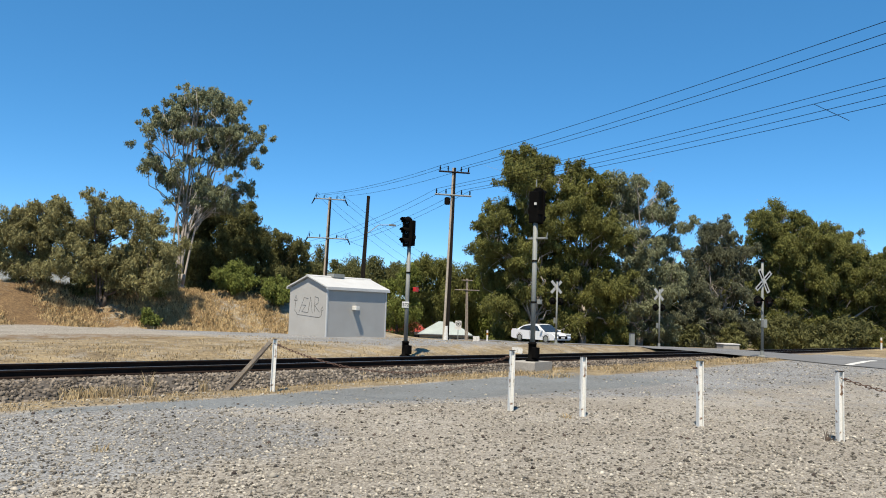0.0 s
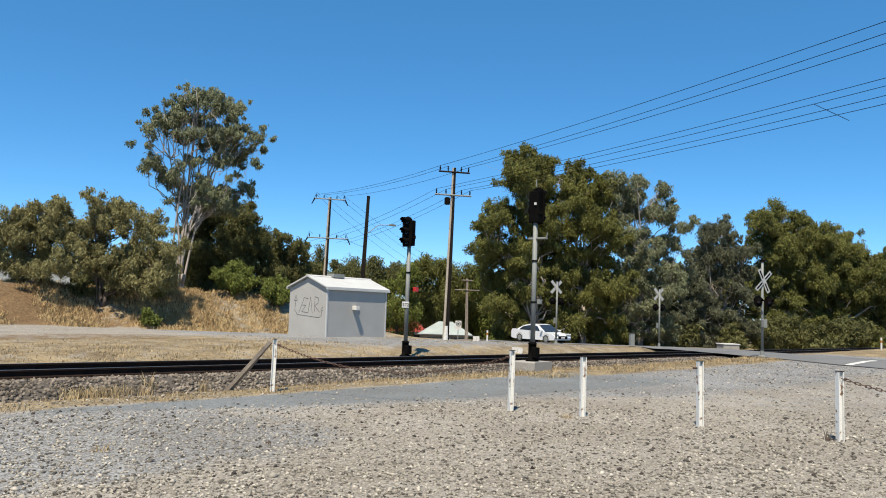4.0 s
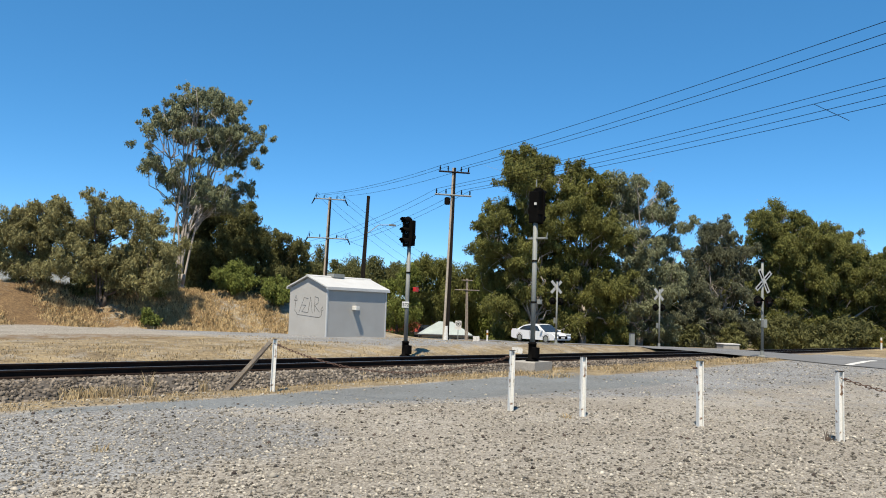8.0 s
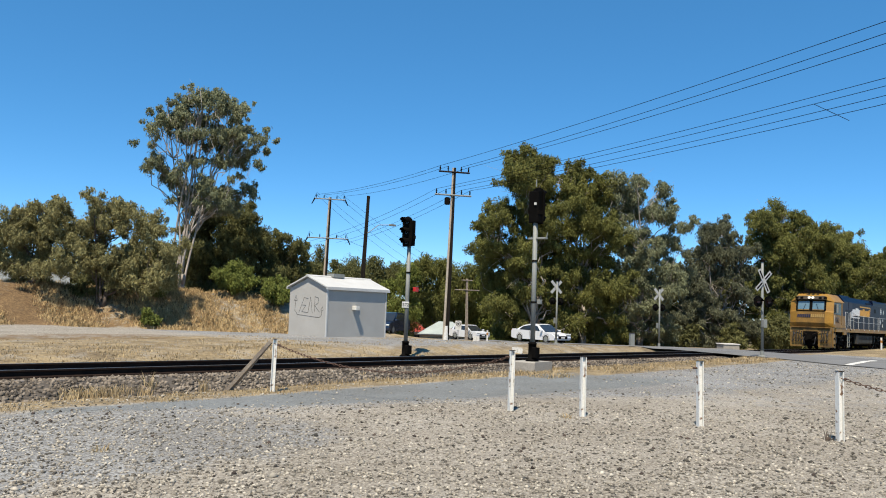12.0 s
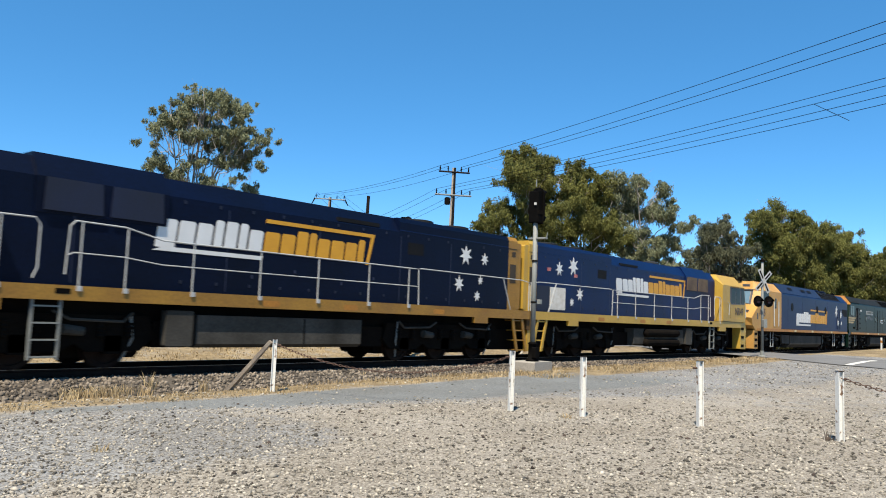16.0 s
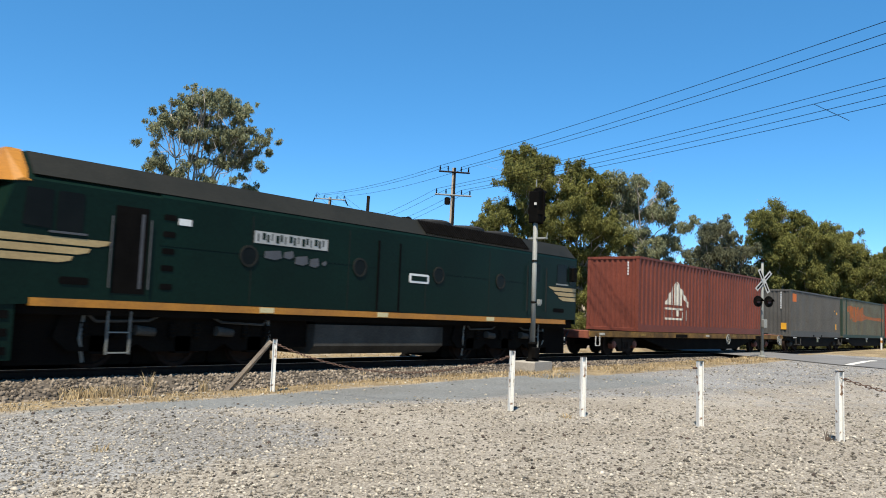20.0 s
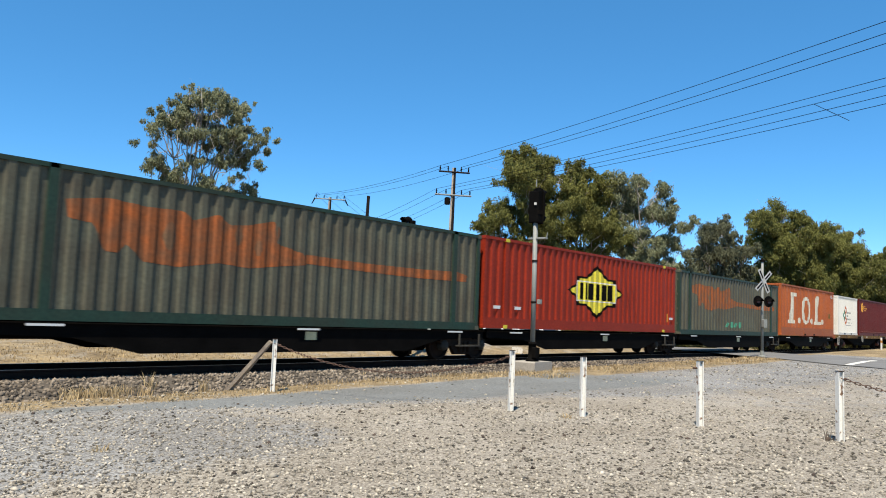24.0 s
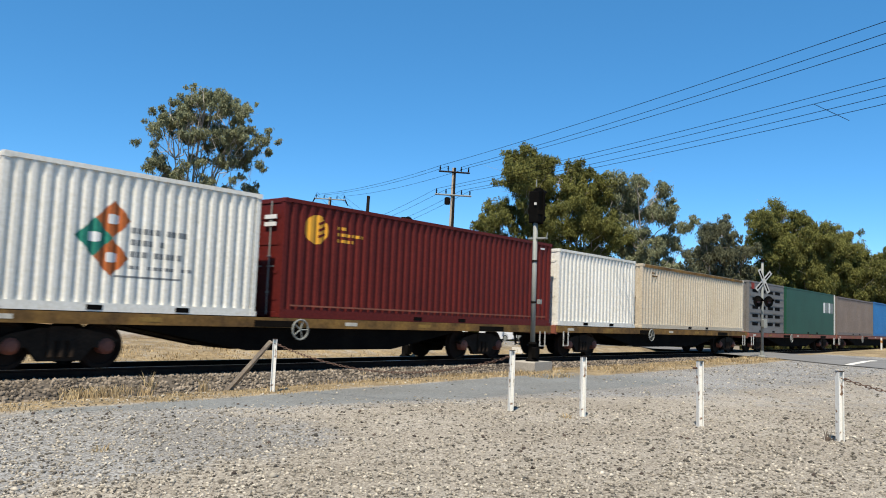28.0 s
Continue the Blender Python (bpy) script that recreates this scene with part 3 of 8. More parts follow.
grow("eucalyptus", "large eucalyptus with hanging olive foliage", "eucalyptus", "leaf_olive", "bark", 0.38, (70.6, 46.5),
     canopy(11, [(-0.9, -4.2, 3.2), (1.9, -4.8, 3.2), (4.9, -5.6, 3.1), (7.6, -6.4, 2.3), (9.4, -7.2, 2.1), (10.9, -6.9, 2.1), (12.6, -5.9, 2.0), (14.3, -5.7, 2.2), (15.5, -5.8, 2.2), (16.7, -5.0, 2.2), (18.6, -4.1, 1.9), (19.8, -3.7, 1.3), (20.4, -2.4, -0.8)], 96, 1.1, 0.16, 0.05), fill=3, small=0.7, loose=0.6, stems=4)
grow("eucalyptus", "large eucalyptus with dense dark crown", "eucalyptus", "leaf_olive", "bark", 0.36, (75.7, 43.7),
     canopy(12, [(-0.6, -2.8, 4.6), (2.5, -4.6, 4.6), (6.5, -5.2, 4.5), (10.2, -4.6, 4.1), (11.8, -3.8, 3.7), (13.3, -3.5, 3.4), (15.8, -3.5, 3.1), (17.6, -3.2, 2.5), (18.9, -2.0, 2.1)], 100, 1.15, 0.12), fill=3, small=0.7, loose=0.6, stems=3)
grow("eucalyptus", "rounded eucalyptus with olive-grey crown", "eucalyptus", "leaf_gum", "bark", 0.34, (81.5, 39.9),
     canopy(13, [(-0.4, -2.9, 4.0), (5.5, -3.0, 4.0), (7.5, -3.0, 5.2), (9.6, -3.0, 5.0), (11.6, -3.5, 4.8), (13.3, -3.9, 4.9), (15.0, -4.2, 4.2), (16.3, -4.5, 3.3), (17.6, -4.3, 1.6), (18.3, -3.5, -0.7)], 84, 1.05, 0.26), fill=3, small=0.66, loose=0.6, stems=4)
grow("eucalyptus", "thin grey-green eucalyptus with bare pale branches", "eucalyptus", "leaf_grey", "bark", 0.34, (98.8, 38.0),
     canopy(14, [(-0.6, -5.4, 5.3), (2.1, -5.6, 5.3), (6.4, -6.4, 5.1), (9.2, -5.4, 5.0), (11.4, -3.8, 4.7), (13.6, -2.0, 3.8), (15.0, -0.7, 2.2)], 84, 1.1, 0.3), fill=3, dense=0.85, small=0.66, loose=0.65, stems=7)
grow("eucalyptus", "broad eucalyptus with dense olive crown", "eucalyptus", "leaf_olive", "bark", 0.4, (117.3, 34.7),
     canopy(15, [(-0.6, -5.2, 4.8), (5.7, -5.6, 4.8), (11.3, -6.2, 4.8), (14.5, -6.5, 4.4), (16.3, -6.2, 3.6), (17.7, -5.1, 2.0), (18.4, -2.7, -1.2)], 90, 1.4, 0.12), fill=3, small=0.72, loose=0.6, stems=4)
grow("eucalyptus", "broad eucalyptus with dense olive crown", "eucalyptus", "leaf_olive", "bark", 0.4, (125.4, 29.6),
     canopy(16, [(-0.3, -6.2, 10.6), (6.1, -6.6, 10.7), (11.0, -7.0, 8.3), (13.0, -7.4, 5.0), (14.4, -7.4, 2.7), (15.7, -7.8, 0.2), (17.0, -7.4, -2.9), (18.1, -7.0, -4.9)], 106, 1.45, 0.12), fill=3, small=0.72, loose=0.6, stems=4)
grow("tree", "leafy green tree beside the road", "tree", "leaf_bright", "bark_dark", 0.2, (70.0, 66.0),
     [(-0.9, 4.1, 1.4, 1.2), (0.2, 2.1, 1.8, 1.8), (-0.8, 0.1, 1.5, 1.8), (1.4, 6.3, 1.4, 1.4), (1.1, 4.9, 1.4, 1.4)])
grow("tree", "leafy green tree beside the road", "tree", "leaf_olive", "bark_dark", 0.25, (79.1, 67.5),
     [(-0.5, 7.2, 2.0, 1.4), (1.5, 6.6, 1.8, 1.5), (-2.4, 6.2, 1.6, 1.6), (3.6, 5.0, 1.5, 1.6), (3.8, 2.6, 1.7, 1.8), (-1.0, 4.5, 2.7, 2.1), (2.0, 3.9, 1.9, 2.1), (-1.6, 1.2, 2.5, 2.2), (2.1, 0.6, 2.2, 2.2), (3.1, 6.1, 0.9, 1.0)])
grow("tree", "leafy green tree beside the road", "tree", "leaf_bright", "bark_dark", 0.25, (86.1, 65.4),
     [(-1.0, 5.6, 1.7, 1.7), (-0.1, 2.5, 2.3, 2.6), (0.9, 4.9, 1.5, 2.3), (-0.8, -0.5, 2.6, 1.9), (2.3, -0.8, 2.0, 1.7)])
grow("tree", "far hazy tree on the horizon", "tree", "leaf_dark", "bark_dark", 0.25, (133.7, 136.2),
     [(-7.6, 11.5, 1.6, 1.4), (-2.8, 10.6, 3.5, 1.4), (2.3, 11.0, 2.7, 1.9), (6.7, 10.3, 3.0, 1.6), (-5.5, 8.8, 5.4, 1.9), (4.0, 8.5, 5.4, 1.9), (-12.5, 13.4, 2.2, 3.3), (-12.3, 8.6, 3.3, 2.7)])


# woods that close the distance
wr = np.random.default_rng(21)
wc = []
for i in range(420):
    d = wr.uniform(122, 165)
    u = wr.uniform(-0.32, 0.62) * d
    h = wr.uniform(0.0, 1.0)
    r = wr.uniform(1.6, 3.0)
    p = ACROSS * u + AWAY * d
    top = (6.4 if u < 8 else 11.5) + 1.2 * math.sin(u * 0.13) + 0.7 * math.sin(u * 0.31 + 1)
    wc.append((Vector((p.x, p.y, -3.5 + h * (top + 3.5 - r * 0.6))), r, r * 0.8))
wm = leaves(wr, wc, 0.8, 26, 0.4)
wm.materials.append(M["leaf_dark"])
tagged(new("far_woods", wm), "dark green woods closing the distance", "woods", kind="stuff")
bank = []
for i in range(190):
    d = wr.uniform(74, 86)
    u = wr.uniform(-0.60, -0.12) * d
    r = wr.uniform(1.0, 1.8)
    p = ACROSS * u + AWAY * d
    bank.append((Vector((p.x, p.y, land(p.x, p.y) + wr.uniform(0.2, 3.4))), r, r * 0.8))
bm_ = leaves(wr, bank, 0.34, 84, 0.5)
bm_.materials.append(M["leaf_dark"])
tagged(new("bank_scrub", bm_), "dense dark scrub behind the bank's trees", "scrub", kind="stuff")
under = []
for i in range(150):
    d = wr.uniform(90, 118)
    u = wr.uniform(0.10, 0.66) * d
    r = wr.uniform(1.0, 2.0)
    p = ACROSS * u + AWAY * d
    if abs(p.x - road_x(p.y)) < 6.5 or p.y < 24:
        continue
    under.append((Vector((p.x, p.y, land(p.x, p.y) + wr.uniform(0.3, 3.6))), r, r * 0.8))
for i in range(150):
    d, r = wr.uniform(116, 124), wr.uniform(1.4, 2.4)
    k = wr.uniform(0.08, 0.49)
    p = ACROSS * k * d + AWAY * d
    under.append((Vector((p.x, p.y, land(p.x, p.y) + wr.uniform(0.5, 11.5 if k > 0.33 else 9.5))), r, r * 0.8))
um = leaves(wr, under, 0.44, 66, 0.5)
um.materials.append(M["leaf_dark"])
tagged(new("roadside_scrub", um), "dense olive scrub under the roadside trees", "scrub", kind="stuff")


# ---- post and chain fence ----
def white_post(x, y, lean=0.0, h=1.04, turn=0.0):
    p = thing("fence_post", pose(x, y, land(x, y) - 0.03, lean, lean * 0.6, -40 + turn), "white-painted steel fence post with rusty edges, set in gravel", "fence post", "white fence posts")
    w, f, t = 0.043, 0.013, 0.007
    outline = [(-w, -w), (-w + f, -w), (-w + f, -t), (w - f, -t), (w - f, -w), (w, -w), (w, w), (w - f, w), (w - f, t), (-w + f, t), (-w + f, w), (-w, w)]
    part("shaft", Mesh().prism(outline, 0, h + 0.02, "z"), M["peeling"], p, "peeling white paint over rust")
    part("cap_plate", Mesh().box(-w - 0.003, w + 0.003, -w - 0.003, w + 0.003, h + 0.0205, h + 0.028), M["rust"], p, "rusty cut top")
    part("eye_bolt", Mesh().tube((0.05, 0, h - 0.09), (0.12, 0, h - 0.09), 0.016, 0.016, 8), M["chain"], p, "rusty bolt")
    return p


POSTS = [(9.96, 12.68), (11.48, 8.02), (11.97, 6.88), (12.52, 5.05), (12.86, 3.07)]
for i, (x, y) in enumerate(POSTS):
    white_post(x, y, (0.8, -0.5, 0.3, 0.6, -0.4)[i], (1.04, 1.06, 1.02, 1.05, 1.03)[i], 180.0 * (i % 2))
brace = thing("fence_brace", pose(0, 0, 0), "weathered timber brace leaning on the end post", "fence brace")
bz = land(9.5, 13.55)
br = Mesh()
for k in (0.0, 0.09):
    a, b = Vector((9.50 + k, 13.55, bz)), Vector((9.92 + k * 0.2, 12.76, land(9.96, 12.68) + 0.98))
    d = (b - a).normalized()
    s = d.cross(Vector((0.77, 0.64, 0))).normalized() * 0.035
    t = d.cross(s).normalized() * 0.03
    br.add([a + s + t, a + s - t, a - s - t, a - s + t, b + s + t, b + s - t, b - s - t, b - s + t], [(0, 1, 2, 3), (4, 7, 6, 5), (0, 4, 5, 1), (1, 5, 6, 2), (2, 6, 7, 3), (3, 7, 4, 0)])
part("timber", br, M["timber"], brace)


def chain(a, b, sag, links):
    """A hanging chain of real links."""
    c = thing("fence_chain", pose(*a), "rusty steel chain slung between fence posts", "chain", "fence chains")
    a, b = Vector(a), Vector(b)
    m = Mesh()
    pts = [(b - a) * (i / links) - Vector((0, 0, sag * 4 * (i / links) * (1 - i / links))) for i in range(links + 1)]
    for i in range(links):
        p, q = pts[i], pts[i + 1]
        d = (q - p).normalized()
        s = d.cross(Vector((0, 0, 1))).normalized()
        if i % 2:
            s = d.cross(s).normalized()
        e = (q - p) * 0.18
        r = 0.016
        ring = [p - e + s * r * 0.2, p + s * r, q + s * r * 1.0, q + e, q - s * r, p - s * r]
        for k in range(6):
            m.tube(ring[k], ring[(k + 1) % 6], 0.0065, 0.0065, 4, False)
    part("chain_run", m, M["chain"], c)
    return c


def post_top(i, h=0.95):
    x, y = POSTS[i]
    return (x, y, land(x, y) + h)


chain(post_top(0), post_top(1), 0.42, 70)
chain(post_top(4, 0.93), (13.3, 0.4, 0.9), 0.22, 40)


# ---- colour light signals ----
def lens_hood(parent, x, y, z, face):
    h = Mesh()
    n = 14
    ring = [(math.cos(math.pi * (-0.15 + 1.3 * i / n)), math.sin(math.pi * (-0.15 + 1.3 * i / n))) for i in range(n + 1)]
    r = 0.13
    vs = [(x, y + r * c, z + r * s) for c, s in ring] + [(x + face * (0.30 if 0.2 < i / n < 0.8 else 0.2), y + r * c * 0.98, z + r * s * 0.98 - 0.02) for i, (c, s) in enumerate(ring)]
    vs += [(p[0], y + (p[1] - y) * 0.93, z + (p[2] - z) * 0.93) for p in vs]
    k = n + 1
    h.add(vs, [(i, i + 1, k + i + 1, k + i) for i in range(n)] + [(2 * k + i, 3 * k + i, 3 * k + i + 1, 2 * k + i + 1) for i in range(n)] + [(k + i, k + i + 1, 3 * k + i + 1, 3 * k + i) for i in range(n)])
    part("hood", h, M["black"], parent)
    part("lens", Mesh().tube((x, y, z), (x + face * 0.03, y, z), 0.105, 0.1, 16), M["glass"], parent, "unlit dark glass lens")


def railway_signal(x, y, z0, face, head, top, label):
    s = thing("railway_signal", pose(x, y, z0), label, "railway signal", "railway signals")
    part("mast", Mesh().tube((0, 0, 0.4), (0, 0, head + 0.1), 0.075, 0.07, 14), M["steel"], s, "grey galvanised mast", True)
    part("base_casting", Mesh().lathe([(0.2, 0.0), (0.2, 0.05), (0.13, 0.1), (0.12, 0.5), (0.15, 0.52), (0.09, 0.58)], 14), M["black"], s, "black cast base", True)
    part("junction_box", Mesh().box(face * -0.02 - 0.14, face * -0.02 + 0.08, -0.22, -0.08, 0.1, 0.42, 0.02), M["black"], s)
    d = 0.16
    hd = Mesh().prism([(-0.19, head), (0.19, head), (0.24, head + 0.25), (0.24, top - 0.22), (0.15, top - 0.05), (0.0, top), (-0.15, top - 0.05), (-0.24, top - 0.22), (-0.24, head + 0.25)], face * 0.12 - 0.015, face * 0.12 + 0.015, "x")
    part("backing_board", hd, M["black"], s, "matt black backing board")
    part("lamp_case", Mesh().box(-0.12, 0.12, -0.17, 0.17, head + 0.04, top - 0.14, 0.02), M["black"], s)
    for k in range(3):
        lens_hood(s, face * 0.13, 0, head + 0.2 + k * (top - head - 0.36) / 2.0, face)
    for k in (-1, 1):
        part("hinge", Mesh().box(-0.14, 0.14, k * 0.17 - 0.015, k * 0.17 + 0.015, head + 0.3, head + 0.42), M["dark_iron"], s)
    for h in (1.75, 3.0):
        part("band", Mesh().tube((0, 0, h), (0, 0, h + 0.05), 0.09, 0.09, 14), M["dark_iron"], s)
    return s


def words(text, size, parent, m, material, name="writing", squash=1.0):
    cu = bpy.data.curves.new("writing", "FONT")
    cu.body, cu.size, cu.align_x, cu.align_y = text, size, "CENTER", "CENTER"
    cu.extrude = 0.002
    tmp = bpy.data.objects.new("writing", cu)
    me = bpy.data.meshes.new_from_object(tmp)
    bpy.data.objects.remove(tmp)
    me.materials.clear()
    me.materials.append(material)
    ob = new(name, me)
    ob.parent = parent
    ob.matrix_basis = m @ Matrix.Diagonal((squash, 1, 1, 1))
    return ob


sa = railway_signal(21.0, 19.31, rail_z(21) - 0.2, -1, 3.95, 5.05, "colour light signal with hooded lenses on a grey mast")
plate = part("number_plate", Mesh().box(-0.012, 0.012, -0.125, 0.125, 1.75, 1.97, 0.01), M["white_paint"], sa, "white distance plate")
plate.matrix_basis = pose(-0.1, -0.02, 0, 0, 0, 45)
words("372", 0.16, sa, pose(-0.11, -0.04, 1.86, 90, 0, -45), M["black"], "plate_numerals")
part("marker_bracket", Mesh().box(0.05, 0.13, -0.16, -0.1, 2.4, 2.46), M["black"], sa)
part("marker_lens", Mesh().box(0.12, 0.27, -0.29, -0.14, 2.34, 2.5, 0.02), mat("red_glass", (0.62, 0.035, 0.03), 0.3), sa, "small red marker lens")
sb = railway_signal(20.15, 13.33, 0.27, 1, 4.15, 5.3, "colour light signal seen from behind on a concrete footing")
part("finial", Mesh().tube((0, 0, 5.3), (0, 0, 5.52), 0.02, 0.015, 8), M["steel"], sb)
part("step_arm", Mesh().box(-0.05, 0.05, -0.42, 0.22, 3.68, 3.74, 0.01), M["steel"], sb, "galvanised step bracket")
part("step_prong", Mesh().tube((0, -0.4, 3.7), (0, -0.44, 3.88), 0.02, 0.015, 6), M["steel"], sb)
part("rear_plate", Mesh().box(-0.16, -0.12, -0.11, -0.04, 4.72, 4.8), M["white_paint"], sb, "small white plate")
part("side_box", Mesh().box(0.06, 0.16, -0.2, -0.08, 1.72, 1.86, 0.01), M["steel"], sb)
foot = solid("concrete_footing", Mesh().box(19.72, 20.68, 12.95, 13.75, -0.15, 0.27, 0.03), M["concrete"], "low pale concrete footing under a signal", "concrete footing")

# ---- relay hut ----
hut = thing("relay_hut", pose(24.18, 27.15, 0.22), "small grey gable-roofed railway hut with scrawled line drawing", "hut")
L, W, E, R = 3.83, 2.65, 2.34, 2.84
for y in (0.0, W - 0.12):
    part("long_wall", Mesh().box(0, L, y, y + 0.12, 0, E), M["shed"], hut)
for x in (0.0, L - 0.12):
    part("gable_wall", Mesh().prism([(0.121, 0), (W - 0.121, 0), (W - 0.121, E), (W / 2, R - 0.05), (0.121, E)], x, x + 0.12, "x"), M["shed"], hut)
part("plinth", Mesh().box(-0.06, L + 0.06, -0.06, W + 0.06, -0.3, 0.06, 0.02), M["concrete"], hut)
th_ = 0.06
for k in (0, 1):
    a = [(-0.1, E - 0.03), (W / 2, R), (W / 2, R + th_), (-0.1, E - 0.03 + th_)]
    if k:
        a = [(W - p, q) for p, q in a][::-1]
    part("roof_sheet", Mesh().prism(a, -0.14, L + 0.14, "x"), M["shed_roof"], hut, "white metal roof slope")
part("ridge_cap", Mesh().prism([(W / 2 - 0.12, R + 0.03), (W / 2, R + 0.09), (W / 2 + 0.12, R + 0.03)], -0.15, L + 0.15, "x"), M["shed_roof"], hut)
for k in (0, 1):
    y0 = -0.12 if k == 0 else W + 0.06
    part("gutter", Mesh().box(-0.14, L + 0.14, y0, y0 + 0.06, E - 0.10, E - 0.032, 0.01), M["shed_roof"], hut)
part("vent_cowl", Mesh().box(1.3, 2.0, W / 2 - 0.25, W / 2 + 0.25, R + 0.02, R + 0.2, 0.03), M["steel"], hut, "flat grey roof vent")
part("wall_lamp", Mesh().box(1.58, 1.8, -0.27, 0.0, 1.34, 1.54, 0.02), M["white_paint"], hut, "white box lamp on the wall")
part("conduit", Mesh().box(1.84, 1.98, -0.06, 0.0, 1.38, 1.52), M["steel"], hut)
part("corner_trim", Mesh().box(-0.02, 0.05, -0.02, 0.05, 0.06, E - 0.05), M["shed_roof"], hut)
part("corner_trim", Mesh().box(L - 0.05, L + 0.02, -0.02, 0.05, 0.06, E - 0.05), M["shed_roof"], hut)
scrawl = [[(2.2, 1.75), (2.25, 1.25), (2.05, 1.05), (0.5, 0.95), (0.33, 1.1), (0.4, 1.35), (0.3, 1.45), (0.25, 1.3), (0.4, 1.25)],
          [(2.3, 1.7), (2.2, 1.95), (2.1, 1.7), (2.3, 1.7)], [(1.95, 1.15), (1.6, 1.85), (1.3, 1.8)], [(1.75, 1.5), (1.45, 1.5), (1.75, 1.2), (1.3, 1.15), (1.15, 1.9), (1.0, 1.15)],
          [(0.85, 1.2), (0.85, 1.9), (0.6, 1.85), (0.62, 1.6), (0.85, 1.5), (0.5, 1.2)]]
sc = Mesh()
for line in scrawl:
    for a, b in zip(line[:-1], line[1:]):
        sc.tube((-0.004, a[0], a[1]), (-0.004, b[0], b[1]), 0.0065, 0.0065, 4)
part("scrawl", sc, M["dark_iron"], hut, "thin dark spray-paint scrawl")


# ---- power poles and wires ----
# cream for one flange only, the pole's lit side put into its colour
M["pole_lit_cream"] = mat("sunlit_cream_pole", (0.56, 0.48, 0.38), 0.85, 0, (0.34, 0.27, 0.20), 1.5, 30, 0.5, 0.15, spec=0.15)
M["pole_dark"] = mat("dark_oxidised_steel", (0.022, 0.017, 0.013), 0.85, 0, (0.012, 0.010, 0.008), 3, 40, 0.4, 0.1, spec=0.1)
def power_pole(x, y, top, arms, lean=(0, 0), kind_="steel and concrete power pole with crossarms", r=0.13, tone="concrete"):
    z = land(x, y) - 0.1
    p = thing("power_pole", pose(x, y, z), kind_, "power pole", "power poles")
    h = top - z
    lx, ly = lean
    for k in (-1, 1):
        o = ACROSS * 0.1 * k
        part("flange", Mesh().tube((o.x, o.y, 0), (o.x * 0.5 + lx, o.y * 0.5 + ly, h), r * 0.75, r * 0.5, 8), M["pole_dark" if tone != "timber" else tone] if k > 0 else M[{"rust": "pole_dark", "concrete": "pole_lit_cream"}.get(tone, tone)], p)
    part("web", Mesh().tube((0, 0, 0), (lx, ly, h - 0.05), r * 0.5, r * 0.3, 8), M["pole_dark" if tone != "timber" else tone], p)
    part("butt", Mesh().tube((0, 0, 0), (lx * 0.09, ly * 0.09, h * 0.09), r * 1.55, r * 1.0, 10), M["white_paint" if tone == "concrete" else tone], p)
    ends = []
    for az, half_, dirv, mt in arms:
        t = (az - z) / h
        c = Vector((lx * t, ly * t, az - z))
        d = Vector(dirv).normalized()
        s = d.cross(Vector((0, 0, 1))) * 0.06
        a, b = c - d * half_ + s, c + d * half_ + s
        part("crossarm", Mesh().tube(a, b, 0.048, 0.048, 6), M[mt], p)
        pins = []
        for f_ in (-0.92, -0.4, 0.45, 0.92):
            q = c + d * half_ * f_ + s
            ins = part("insulator", Mesh().lathe([(0.02, 0.05), (0.045, 0.1), (0.025, 0.14), (0.05, 0.18), (0.025, 0.24), (0.035, 0.28), (0.01, 0.32)], 8, tuple(q)), M["dark_iron"], p)
            pins.append(Vector((x, y, z)) + q + Vector((0, 0, 0.3)))
        if half_ > 1.1:
            for k in (-1, 1):
                q = c + d * half_ * k + s
                part("strain_insulator", Mesh().tube(q, q + d * 0.22 * k + Vector((0, 0, -0.42)), 0.05, 0.035, 8), M["dark_iron"], p)
                part("jumper_loop", Mesh().path([q + d * 0.22 * k + Vector((0, 0, -0.42)), q + d * 0.1 * k + Vector((0, 0, -0.1)), q - d * 0.15 * k + Vector((0, 0, 0.5)), q - d * 0.35 * k + Vector((0, 0, 0.3))], 0.014, 5), M["dark_iron"], p)
        ends.append(pins)
    return p, ends


ARM = (0.80, -0.60, 0)
p1, e1 = power_pole(32.3, 26.85, 9.35, [(9.1, 0.85, ARM, "rust"), (7.85, 1.0, ARM, "steel")], (0.14, -0.10), r=0.10)
p2, e2 = power_pole(40.1, 45.5, 10.0, [(9.85, 1.15, ARM, "steel"), (6.85, 1.5, ARM, "steel")], (0.15, -0.1), r=0.12)
p3, e3 = power_pole(43.3, 44.8, 10.5, [], (0.25, -0.2), "bare dark timber and steel power pole", 0.14, "rust")
p4, e4 = power_pole(54.2, 42.7, 4.5, [(4.35, 0.5, ARM, "timber"), (3.5, 1.1, ARM, "timber")], (-0.06, 0.08), "old timber telegraph pole with two crossarms", 0.07, "timber")
la = Mesh().path([(0.2, -0.2, 7.4), (0.9, -0.8, 8.15), (1.6, -1.4, 8.2)], 0.035)
part("lamp_arm", la, M["steel"], p3)
part("lamp_head", Mesh().box(1.5, 2.0, -1.65, -1.35, 8.12, 8.26, 0.03), M["steel"], p3, "street lamp head")
part("transformer_box", Mesh().lathe([(0.1, 0), (0.16, 0.03), (0.16, 0.35), (0.1, 0.4)], 10, (-0.05, 0.15, 7.3)), M["dark_iron"], p1)


